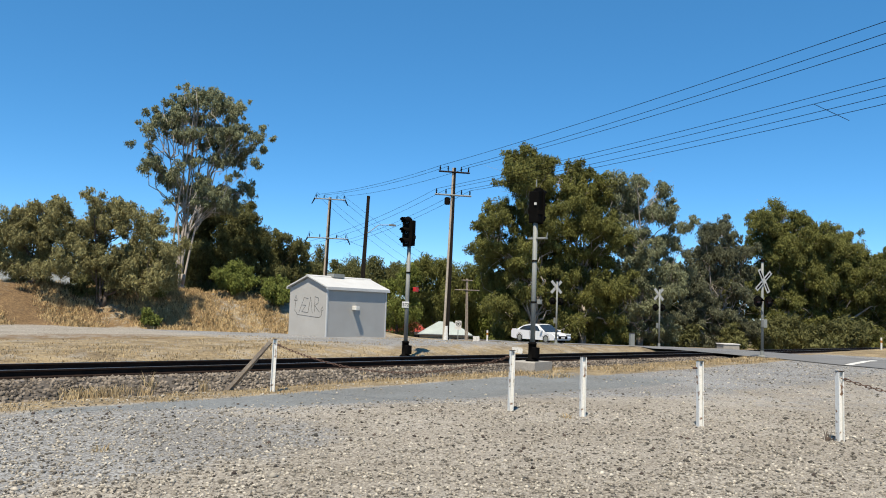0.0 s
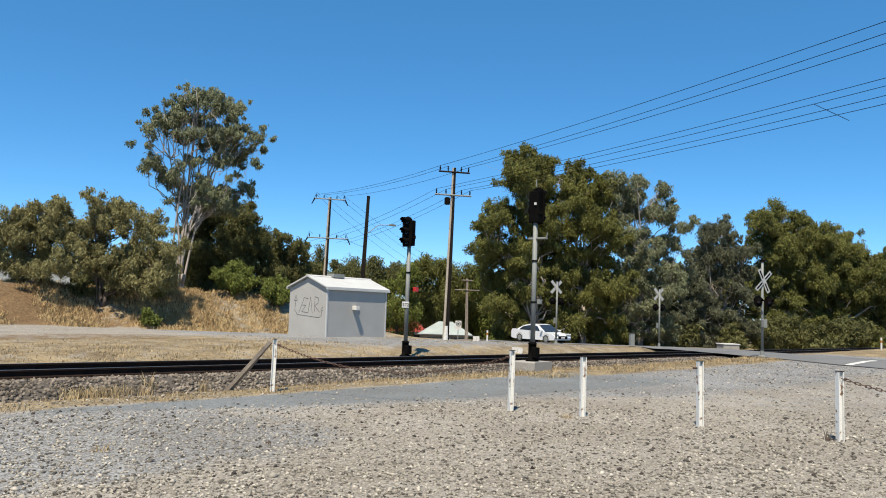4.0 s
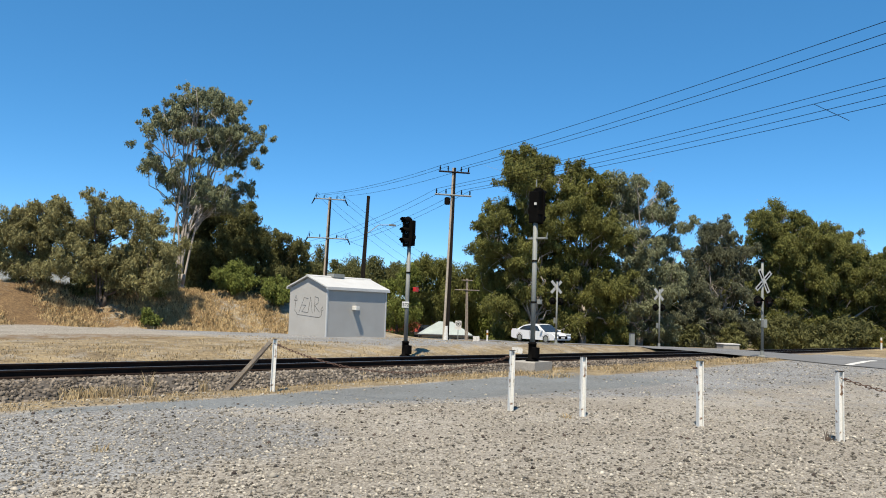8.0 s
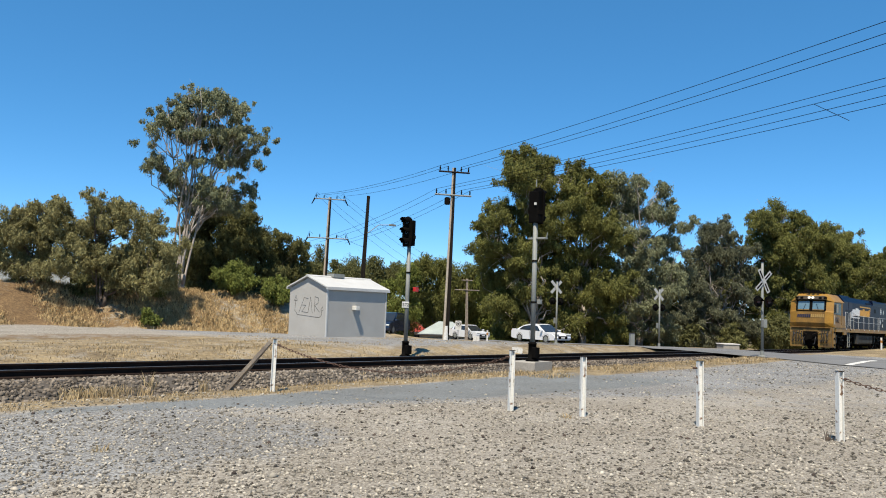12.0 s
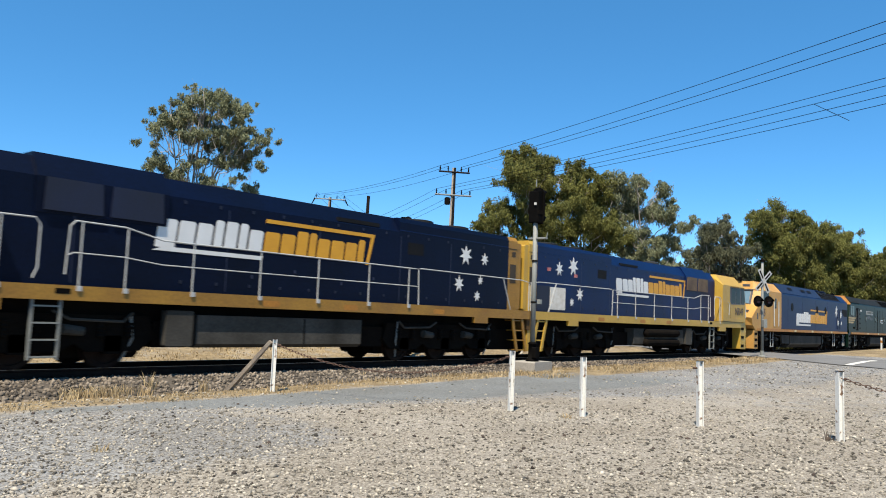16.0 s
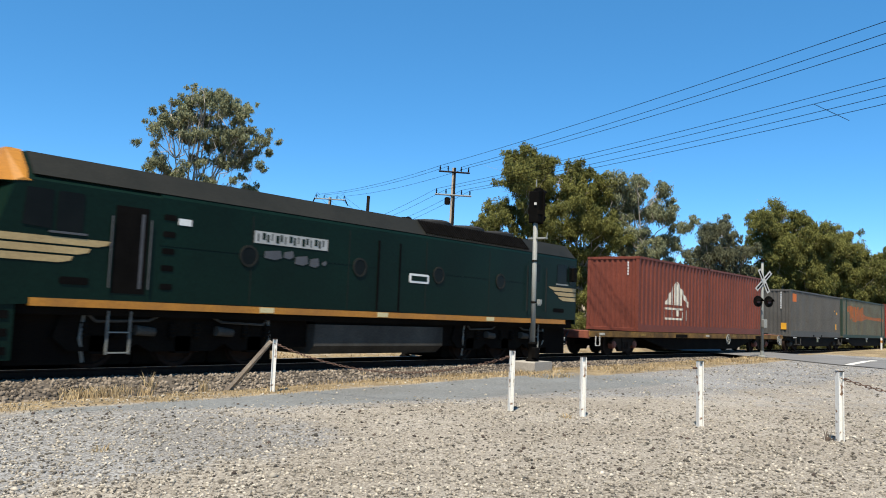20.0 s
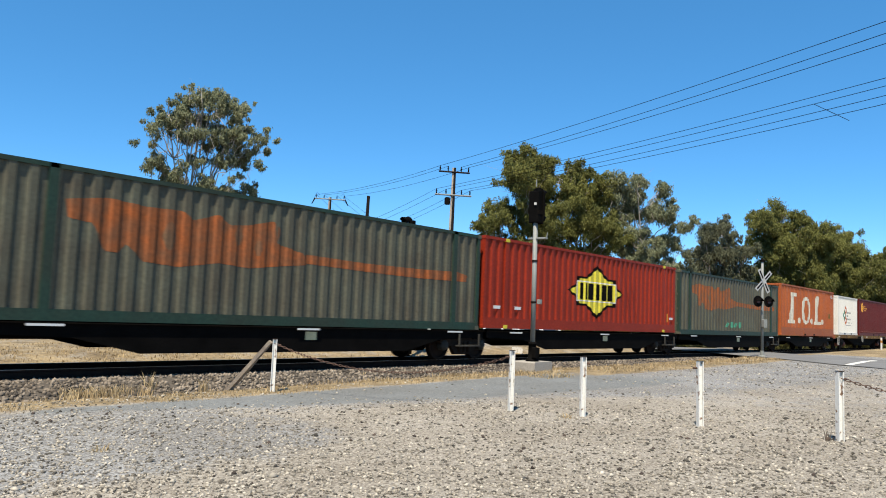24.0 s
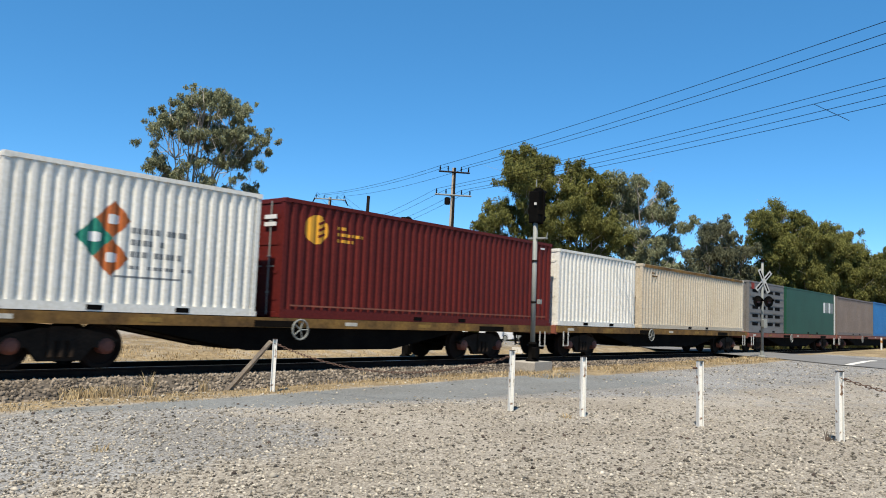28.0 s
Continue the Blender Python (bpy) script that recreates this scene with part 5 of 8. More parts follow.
    for k in range(7):
        y = 0.88 - 0.128 * k
        part("nose_marking", Mesh().prism([(y, 2.28), (y - 0.1, 2.28), (y - 0.115, 2.5), (y - 0.015, 2.5)], -0.496, -0.46, "x"), M["navy_letter"], cab)
        part("nose_marking", Mesh().prism([(y - 0.92, 2.3), (y - 1.01, 2.3), (y - 1.02, 2.52), (y - 0.93, 2.52)], -0.496, -0.46, "x"), M["mark_pale"], cab)
    for k, h in ((-0.75, 0.16), (-0.5, 0.22), (0.62, 0.2), (0.85, 0.14)):
        part("roof_aerial", Mesh().lathe([(0.09, 0.0), (0.1, 0.05), (0.05, h), (0.01, h + 0.02)], 10, (0.25, k, 3.98)), M["black"], cab)
    if not turn:
        part("nose_panel", Mesh().prism([(-0.345, 1.66), (-0.25, 1.66), (-0.3, 2.7), (-0.465, 2.7), (-0.482, 1.92)], -0.94, 0.94, "y"), M["nose_grime"], cab, "grimy nose panel")
    part("nose_visor", Mesh().box(-0.49, -0.33, -0.96, 0.96, 2.74, 2.80), M["black"], cab)
    part("brow_panel", Mesh().prism([(-0.335, 3.57), (-0.305, 3.57), (-0.19, 3.82), (-0.225, 3.82)], -0.94, 0.94, "y"), M["soot"], cab, "sooty brow above the windscreens")
    part("sun_visor", Mesh().prism([(-0.35, 3.53), (-0.17, 3.46), (-0.17, 3.51), (-0.35, 3.575)], -1.0, 1.0, "y"), M["black"], cab)
    part("draft_gear_pocket", Mesh().box(-0.475, -0.42, -0.48, 0.48, 0.62, 1.3, 0.03), M["black"], o)
    part("walkway_edge", Mesh().box(-0.52, -0.1, -1.3, 1.3, 1.56, 1.62), M["deck"], o)
    for k in (-1.15, -0.95, -0.8, 0.55, 0.72, 0.9, 1.1):
        part("hose", Mesh().path([(-0.46, k, 1.35), (-0.60, k + 0.03, 1.1), (-0.62, k - 0.05, 0.75), (-0.52, k + 0.08, 0.55), (-0.48, k + 0.12, 0.7)], 0.028), M["rubber"], o)
    for k in (-0.62, 0.62):
        part("uncoupling_lever", Mesh().path([(-0.49, k * 2.0, 1.32), (-0.55, k, 1.28), (-0.63, k * 0.3, 1.08)], 0.022), M["rust"], o)
    part("screen_surround", Mesh().prism([(-0.38, 2.78), (-0.32, 2.78), (-0.15, 3.48), (-0.23, 3.48)], -1.0, -0.88, "y").prism([(-0.38, 2.78), (-0.32, 2.78), (-0.15, 3.48), (-0.23, 3.48)], -0.1, 0.1, "y").prism([(-0.38, 2.78), (-0.32, 2.78), (-0.15, 3.48), (-0.23, 3.48)], 0.88, 1.0, "y"), M["black"], cab)
    for k in (-0.3, 0.0, 0.3):
        part("horn", Mesh().lathe([(0.14, -0.34), (0.1, -0.28), (0.04, -0.1), (0.03, 0.2)], 12, (0.2, k - 0.1, 4.12 + 0.04 * k), "x"), M["black"], cab)
    part("horn_bracket", Mesh().box(0.25, 0.4, -0.5, 0.3, 3.86, 4.1), M["black"], cab)
    part("roof_dome", Mesh().lathe([(0.24, 0), (0.22, 0.1), (0.12, 0.17), (0.02, 0.19)], 14, (0.9, 0.5, 3.985)), M["black"], cab)
    part("pilot", Mesh().prism([(-0.42, 0.2), (-0.05, 0.2), (-0.02, 1.62), (-0.34, 1.62), (-0.46, 1.2)], -1.38, -0.5, "y").prism([(-0.42, 0.2), (-0.05, 0.2), (-0.02, 1.62), (-0.34, 1.62), (-0.46, 1.2)], 0.5, 1.38, "y").box(-0.44, 0.0, -0.5, 0.5, 1.2, 1.62), y_ if turn else M["pilot"], o, "grimy yellow pilot sheets")
    # near-black box behind the pilot, filling the shade there
    part("pilot_backing", Mesh().box(-0.04, 0.6, -1.0, 1.0, 0.25, 1.35), M["dark_iron"], o)
    coupler(o, -0.42, -1)
    # hood behind the cab
    sec = [(-1.06, 1.6), (-1.06, 3.62), (-0.78, 4.02), (0.78, 4.02), (1.06, 3.62), (1.06, 1.6)]
    square = [(-1.06, 1.6), (-1.06, 3.9), (-0.98, 4.03), (0.98, 4.03), (1.06, 3.9), (1.06, 1.6)]
    part("hood", Mesh().prism(sec, 3.252, 14.4, "x"), b_, o, "long deep-blue engine hood")
    part("radiator_section", Mesh().prism(square, 14.402, 19.9, "x"), b_, o, "square-topped blue radiator section")
    part("hood_end", Mesh().prism(square, 19.902, 20.42, "x"), y_, o, "yellow hood end")
    for s in (-1, 1):
        part("end_flank", Mesh().box(20.422, 20.68, s * 0.58 if s > 0 else -1.04, 1.04 if s > 0 else -0.58, 1.62, 3.86, 0.05), y_, o)
        part("end_window", panel(rect(20.0, 20.36, 2.5, 3.12), s, 1.068, 0.02), M["soot"], o, "sooty recess in the hood end")
        part("end_port", panel(rect(20.1, 20.32, 3.38, 3.54), s, 1.068, 0.02), M["soot"], o)
        part("end_port", Mesh().box(20.66, 20.69, s * 0.8 - 0.1, s * 0.8 + 0.1, 3.4, 3.6), M["black"], o)
        part("end_seam", panel(rect(19.9, 20.4, 3.62, 3.645), s, 1.068, 0.015), M["soot"], o)
        part("roof_seam", panel(rect(14.42, 19.88, 3.66, 3.685), s, 1.064, 0.01), M["blue_faded"], o)
        part("end_lamp", Mesh().tube((20.68, s * 0.82, 3.1), (20.71, s * 0.82, 3.1), 0.07, 0.07, 10), M["gunmetal"], o)
    part("end_recess", Mesh().box(20.42, 20.48, -0.54, 0.54, 1.62, 3.8), y_, o)
    part("end_plate", Mesh().box(20.485, 20.5, -0.4, 0.4, 3.0, 3.2), M["white_paint"], o, "pale plate on the hood end")
    for k in (-0.42, -0.14, 0.14, 0.42):
        part("end_rib", Mesh().box(20.482, 20.6, k - 0.035, k + 0.035, 3.3, 3.8, 0.01), y_, o)
    for k in range(4):
        part("jumper_cable", Mesh().tube((20.52, -0.35 + 0.22 * k, 2.6), (20.56, -0.33 + 0.22 * k, 2.85), 0.03, 0.03, 6), M["yellow"], o)
    part("central_air_box", Mesh().prism([(-1.08, 2.95), (-1.12, 3.62), (-0.8, 4.1), (0.8, 4.1), (1.12, 3.62), (1.08, 2.95)], 4.2, 7.0, "x"), b_, o, "deep blue equipment blister")
    for s in (-1, 1):
        for x in (4.35, 5.7):
            part("air_box_face", panel([(x, 3.0), (x + 1.2, 3.0), (x + 1.15, 3.62), (x + 0.02, 3.62)], s, 1.135, 0.03), M["filter"] if s > 0 else M["blue_dark"], o, "dusty intake panel")
        if s > 0:
            part("dark_panel", panel(rect(19.02, 19.88, 1.64, 2.52), s, 1.07, 0.02), M["blue_dark"], o, "sooty dark blue panel")
            for a, z in ((19.0, 3.06), (17.1, 2.94)):
                part("sticker", panel(rect(a, a + 0.22, z, z + 0.12), s, 1.074, 0.02), M["sticker_red"], o, "small red warning label")
            part("cover_panel", panel(rect(17.95, 19.0, 1.7, 2.5), s, 1.078, 0.02), M["white_paint"], o, "pale grey cover panel")
        part("grille", panel(rect(14.8, 15.5, 3.02, 3.36), s, 1.066, 0.02), M["grille"], o)
        part("roof_slot", panel(rect(12.0, 13.6, 3.66, 3.76), s, 1.05, 0.06), M["grille"], o)
        for x in (5.0, 8.6, 11.4, 14.5, 16.8):
            part("door_seam", panel(rect(x - 0.012, x + 0.012, 1.66, 3.5), s, 1.064, 0.01), M["navy_letter"], o)
        for i in range(14):
            for zz in (1.78, 3.5):
                part("latch", panel(rect(7.4 + 0.92 * i, 7.46 + 0.92 * i, zz, zz + 0.07), s, 1.072, 0.02), M["blue_dark"], o)
        for i, x in enumerate((9.3, 10.6, 12.2, 13.4)):
            part("latch", panel(rect(x, x + 0.06, 2.0 + 0.2 * (i % 2), 2.08 + 0.2 * (i % 2)), s, 1.074, 0.02), M["navy_letter"], o)
        livery(o, s, 6.75 if s < 0 else 7.3, 2.50, 6.3 if s < 0 else 6.6, 0.93, 1.072, 0.10 if s < 0 else -0.10)
        for cx, cz, r in ((17.55, 3.22, 0.32), (18.55, 3.16, 0.2), (17.25, 2.32, 0.25), (18.35, 2.48, 0.14), (18.2, 1.98, 0.17)) if s < 0 else ((17.4, 3.34, 0.36), (18.4, 3.18, 0.26), (16.87, 2.33, 0.26), (17.45, 2.01, 0.16)):
            part("star", panel(star(cx, cz, r), s, 1.07, 0.012), M["white_letter"], o)
        part("side_sill", Mesh().box(0.5, 20.7, s * 1.45 if s < 0 else 1.3, -1.3 if s < 0 else 1.45, 1.32, 1.6, 0.02), y_, o, "yellow side sill")
        part("sill_drop", panel(rect(2.7, 3.6, 1.12, 1.34), s, 1.452, 0.1), y_, o)
        part("sill_drop", panel(rect(17.6, 18.3, 1.14, 1.34), s, 1.452, 0.1), y_, o)
        part("sill_slot", panel(rect(4.55, 4.85, 1.44, 1.54), s, 1.454, 0.03), M["black"], o)
        for x in (9.4, 12.0, 15.6):
            part("rust_stain", panel(rect(x, x + 0.5, 1.36, 1.5, 0.04), s, 1.453, 0.02), M["orange"], o)
        handrail(o, s, [(3.3, 1.62), (3.33, 2.7), (3.42, 2.80), (4.1, 2.80), (4.2, 2.68), (4.2, 1.9), (4.12, 1.7)], (3.5,), mid=0)
        handrail(o, s, [(4.72, 1.8), (4.76, 2.72), (4.86, 2.82), (5.9, 2.80), (6.75, 2.62), (14.5, 2.60), (14.9, 2.60), (14.95, 1.6)], (5.0, 5.95, 7.5, 9.3, 11.1, 12.9, 14.5))
        part("long_rail", Mesh().path([(15.0, s * 1.40, 2.62), (20.2, s * 1.40, 2.60)], 0.018), M["rail_white"], o)
        part("ladder_rail", Mesh().path([(19.15, s * 1.4, 2.6), (19.7, s * 1.4, 1.4)], 0.022), M["rail_white"], o)
        for x in (4.15, 4.68):
            part("ladder_stile", Mesh().box(x, x + 0.04, s * 1.38 - 0.03, s * 1.38 + 0.03, 0.22, 1.32), M["steel"], o)
        for k in range(4):
            part("ladder_rung", Mesh().box(4.192, 4.678, s * 1.38 - 0.03, s * 1.38 + 0.03, 0.26 + 0.31 * k, 0.29 + 0.31 * k), M["steel"], o)
        for k in range(4):
            z = 0.28 + 0.32 * k
            x = 20.52 - 0.09 * k
            part("tail_step", Mesh().box(x - 0.5, x + 0.02, s * 1.25 - 0.15, s * 1.25 + 0.15, z, z + 0.04), y_, o)
        for k in (0.0, 0.55):
            part("stringer", Mesh().prism([(19.98 + k, 0.25), (20.1 + k, 0.25), (19.72 + k, 1.6), (19.6 + k, 1.6)], s * 1.39, s * 1.43, "y"), y_, o)
    part("deck_plate", Mesh().box(0.3, 20.7, -1.3, 1.3, 1.4, 1.6), M["dark_iron"], o)
    part("tail_beam", Mesh().box(20.62, 20.8, -1.4, 1.4, 0.95, 1.6, 0.03), M["deck"], o)
    for s in (-1, 1):
        part("tail_post", Mesh().box(20.7, 20.8, s * 1.3 - 0.08, s * 1.3 + 0.08, 0.25, 1.62), M["yellow"], o)
        part("tail_rail", Mesh().path([(20.72, s * 1.38, 1.6), (20.72, s * 1.38, 2.55), (20.2, s * 1.4, 2.6)], 0.02), M["rail_white"], o)
    part("tail_backing", Mesh().box(19.2, 20.6, -1.0, 1.0, 0.3, 0.95), M["dark_iron"], o)
    coupler(o, 20.8, 1)
    part("fuel_tank", Mesh().prism([(-1.32, 0.5), (-1.2, 0.42), (1.2, 0.42), (1.32, 0.5), (1.32, 1.12), (-1.32, 1.12)], 7.75, 12.8, "x"), M["tank"], o, "dusty grey fuel tank")
    part("centre_sill", Mesh().box(0.6, 20.4, -0.9, 0.9, 0.95, 1.4), M["dark_iron"], o)
    # motor boxes drawn long so their near-black fills the underbody shade
    for x in (2.3, 4.1, 5.9, 14.8, 16.6, 18.4):
        part("traction_motor", Mesh().box(x - 0.85, x + 0.85, -0.68, 0.68, 0.2, 0.95, 0.08), M["dark_iron"], o)
    for a, b in ((6.85, 7.7), (12.85, 13.9)):
        part("pipe_rack", Mesh().box(a, b, -1.05, 1.05, 0.42, 0.95, 0.03), M["dark_iron"], o)
    for s in (-1, 1):
        if turn:
            for z in (0.55, 0.95):
                part("air_reservoir", Mesh().lathe([(0.05, -1.72), (0.16, -1.62), (0.17, 1.62), (0.05, 1.72)], 14, (10.2, s * 1.36, z), "x"), M["dark_iron"], o)
        part("battery_box", Mesh().box(6.95, 7.6, s * 1.3 - 0.1, s * 1.3 + 0.1, 0.46, 1.2, 0.03), M["tank"], o)
        part("tank_seam", panel(rect(10.8, 10.83, 0.5, 1.1), s, 1.33, 0.02), M["dark_iron"], o)
    part("exhaust_dome", Mesh().lathe([(0.42, 0), (0.4, 0.1), (0.2, 0.18), (0.05, 0.19)], 16, (9.0, 0.2, 4.02)), M["roof_grey"], o)
    part("roof_walk", Mesh().box(7.2, 19.8, -0.5, 0.5, 4.02, 4.08), M["roof_grey"], o)
    for x in (16.2, 18.0):
        part("radiator_fan", Mesh().lathe([(0.62, 0), (0.62, 0.1), (0.56, 0.12)], 20, (x, 0, 4.06)), M["roof_grey"], o)
    for x in (4.1, 16.6):
        loco_bogie(o, x)
    o.scale = (0.977 if turn else 0.967, 1, 1)
    TRAIN.append((o, at0, pose(20.25, 0, 0, 0, 0, 180) if turn else pose(0, 0, 0)))


def cowl_loco(at0, length, nose, body_m, cab_m, roof_m, cab_end, label, streamlined, tank, steps, bogies, long=1.0):
    """Full-width cowl unit with its cab at the head."""
    o = thing("locomotive", pose(0, 0, 0), label, "locomotive", "locomotives")
    up = 0.08 if streamlined else 0.0
    side = [(-1.44, 1.36), (-1.44, 3.42 + up), (-1.40, 3.5 + up), (-0.98, 3.95 + up), (0.98, 3.95 + up), (1.40, 3.5 + up), (1.44, 3.42 + up), (1.44, 1.36)]
    part("cowl", Mesh().prism(side, cab_end + 0.002, length, "x"), M[body_m], o, "smooth full-width cowl body")
    part("roof_skin", Mesh().prism([(-1.415, 3.51 + up), (-0.985, 3.975 + up), (0.985, 3.975 + up), (1.415, 3.51 + up), (0.9, 3.48), (-0.9, 3.48)], nose + 0.17 if streamlined else 12.62, length - 0.02 if streamlined else length - 1.9, "x"), M[roof_m], o, "sooty roof panels")
    x0 = nose
    n0 = x0 - 0.68
    if streamlined:
        outer = [(n0 + 0.3, 1.2), (n0 + 0.12, 1.6), (n0 + 0.1, 2.5), (n0 + 0.3, 2.62), (n0 + 0.52, 3.36), (n0 + 0.5, 3.4), (n0 + 0.62, 3.48), (cab_end, 3.48), (cab_end, 1.36)]
        inner = [(n0 + 0.3, 1.2), (n0 - 0.05, 1.6), (n0 - 0.08, 2.55), (n0 + 0.2, 2.66), (n0 + 0.42, 3.4), (n0 + 0.28, 3.44), (n0 + 0.5, 4.03), (cab_end, 4.05), (cab_end, 1.36)]
    else:
        outer = [(x0 + 0.8, 1.22), (x0 + 0.3, 1.5), (x0 + 0.12, 1.9), (x0 + 1.25, 2.6), (x0 + 1.78, 3.44), (x0 + 1.76, 3.46), (x0 + 1.8, 3.5), (cab_end, 3.48), (cab_end, 1.36)]
        inner = [(x0 + 0.8, 1.22), (x0 + 0.1, 1.5), (x0, 1.95), (x0 + 1.15, 2.66), (x0 + 1.66, 3.5), (x0 + 1.6, 3.52), (x0 + 1.82, 3.98), (cab_end, 3.99), (cab_end, 1.36)]
    cab = part("cab", loft([(-1.44, outer), (-0.98, inner), (0.98, inner), (1.44, outer)]), M[cab_m], o, "cab with raked nose")
    ax, az, bx_, bz_ = outer[3][0], outer[3][1], outer[4][0], outer[4][1]
    for s in (-1, 1):
        if streamlined:
            part("side_window", panel(rect(x0 + 0.62, x0 + 1.12, 2.6, 3.34, 0.04), s, 1.452, 0.03), M["cab_glass"], cab, "dark side window")
            part("quarter_window", panel([(x0 + 0.02, 2.66), (x0 + 0.54, 2.62), (x0 + 0.54, 3.34), (x0 + 0.06, 3.34)], s, 1.452, 0.03), M["cab_glass"], cab, "dark quarter window")
            part("window_sill", panel(rect(x0 + 0.5, x0 + 1.2, 2.55, 2.59), s, 1.47, 0.03), M["gunmetal"], cab)
            # flat black plate; the dark of the cab's inside is its colour
            part("doorway", panel(rect(x0 + 1.75, x0 + 2.45, 1.5, 3.22), s, 1.448, 0.03), M["black"], cab, "black plate for the shade inside an open doorway")
            part("door_edge", panel(rect(x0 + 2.3, x0 + 2.36, 1.6, 3.1), s, 1.452, 0.02), M["gunmetal"], cab)
            for k in (1.68, 2.5):
                part("grab_rail", Mesh().tube((x0 + k, s * 1.48, 1.6), (x0 + k, s * 1.48, 3.0), 0.014, 0.014, 8), M["gunmetal"], cab)
            for i, (z, w) in enumerate(((2.42, 1.42), (2.25, 1.05), (2.08, 0.72))):
                part("wing_stripe", panel([(n0 + 0.12, z - 0.065), (x0 + 0.25 + w - 0.25, z - 0.065), (x0 + 0.25 + w - 0.05, z - 0.02), (x0 + 0.25 + w, z + 0.065), (n0 + 0.12, z + 0.065)], s, 1.45, 0.02), M["wing_tan"], cab, "cream wing stripe")
                part("tail_stripe", panel([(length - 0.02, z - 0.065), (length - 0.25 - 0.85 * w, z - 0.065), (length - 0.42 - 0.9 * w, z - 0.01), (length - 0.55 - 0.9 * w, z + 0.065), (length - 0.02, z + 0.065)], s, 1.452, 0.02), M["wing_tan"], o, "cream wing stripe")
            part("tail_window", panel(rect(length - 1.3, length - 0.62, 2.62, 3.3, 0.06), s, 1.452, 0.03), M["cab_glass"], o)
            part("tail_window", panel(rect(length - 0.5, length - 0.1, 2.62, 3.3, 0.06), s, 1.452, 0.03), M["cab_glass"], o)
            part("window_sill", panel(rect(length - 1.35, length - 0.58, 2.56, 2.61), s, 1.47, 0.03), M["steel"], o)
            door = part("tail_door", panel(rect(length - 3.1, length - 2.15, 1.45, 3.3, 0.03), s, 1.45, 0.02), M["green"], o, "dark green cab door")
            part("mirror", Mesh().box(length - 0.42, length - 0.2, s * 1.56 - 0.05, s * 1.56 + 0.05, 2.72, 3.22, 0.03), M["black"], o)
            for k in range(46):
                x = 11.0 + 0.115 * k
                part("roof_louvre", Mesh().add([(x, s * 1.39, 3.64), (x + 0.045, s * 1.39, 3.64), (x + 0.045, s * 1.03, 4.03), (x, s * 1.03, 4.03), (x, s * 1.42, 3.67), (x + 0.045, s * 1.42, 3.67), (x + 0.045, s * 1.06, 4.06), (x, s * 1.06, 4.06)], [(4, 5, 6, 7), (0, 3, 2, 1), (0, 1, 5, 4), (1, 2, 6, 5), (2, 3, 7, 6), (3, 0, 4, 7)]), M["black"], o) if s < 0 else None
            part("door_window", panel(rect(length - 2.95, length - 2.4, 2.6, 3.2, 0.05), s, 1.455, 0.02), M["cab_glass"], door)
            part("door_handle", panel(rect(length - 2.5, length - 2.3, 1.8, 1.95), s, 1.46, 0.02), M["steel"], door)
            for k in (3.2, 2.05):
                part("grab_rail", Mesh().tube((length - k, s * 1.49, 1.6), (length - k, s * 1.49, 3.1), 0.016, 0.016, 8), M["roof_green"], o)
            part("sill_vent", panel(rect(length - 1.5, length - 0.8, 1.6, 1.74, 0.03), s, 1.452, 0.03), M["black"], o)
            for z in (1.62, 2.0, 2.35, 2.7, 3.05):
                part("foothold", panel(rect(x0 + 2.78, x0 + 3.06, z, z + 0.12, 0.02), s, 1.45, 0.03), M["black"], o)
            part("sill_vent", panel(rect(x0 + 0.75, x0 + 1.3, 1.62, 1.76, 0.03), s, 1.452, 0.03), M["black"], cab)
        else:
            part("window_surround", panel([(ax + 0.02, az + 0.02), (x0 + 3.0, az + 0.06), (x0 + 3.05, 3.46), (bx_ + 0.0, 3.45)], s, 1.446, 0.02), M["gunmetal"], cab, "grey window surround")
            part("side_window", panel([(ax + 0.35, az + 0.12), (x0 + 2.8, az + 0.14), (x0 + 2.93, az + 0.24), (x0 + 2.95, 3.38), (bx_ + 0.12, 3.38)], s, 1.452, 0.02), M["cab_glass"], cab, "dark side window")
            part("cab_door", panel(rect(x0 + 3.98, x0 + 4.6, 1.45, 3.28, 0.04), s, 1.452, 0.02), M[cab_m], cab)
            part("door_window", panel(rect(x0 + 4.1, x0 + 4.42, 2.52, 3.12, 0.09), s, 1.458, 0.02), M["cab_glass"], cab)
            for k in (3.86, 4.7):
                part("grab_rail", Mesh().tube((x0 + k, s * 1.5, 1.5), (x0 + k, s * 1.5, 2.95), 0.028, 0.028, 8), M["rail_white"], cab)
            part("rear_panel", panel(rect(x0 + 4.85, x0 + 5.38, 1.5, 3.25, 0.02), s, 1.45, 0.02), M[cab_m], cab)
            part("nose_grab", panel(rect(x0 + 1.0, x0 + 1.2, 1.85, 2.2, 0.03), s, 1.45, 0.02), M["gunmetal"], cab)
            words("AN5", 0.55, cab, pose(x0 + 1.9, s * 1.452, 2.22, 90, 0, 0 if s < 0 else 180), M["navy_letter"], "road_number", 1.0)
        sc = [(inner[3][0] + 0.02, s * 0.07, inner[3][1] + 0.06), (inner[3][0] + 0.02, s * 0.93, inner[3][1] + 0.05), (inner[4][0] - 0.02, s * 0.9, inner[4][1] - 0.06), (inner[4][0] - 0.02, s * 0.07, inner[4][1] - 0.05)]
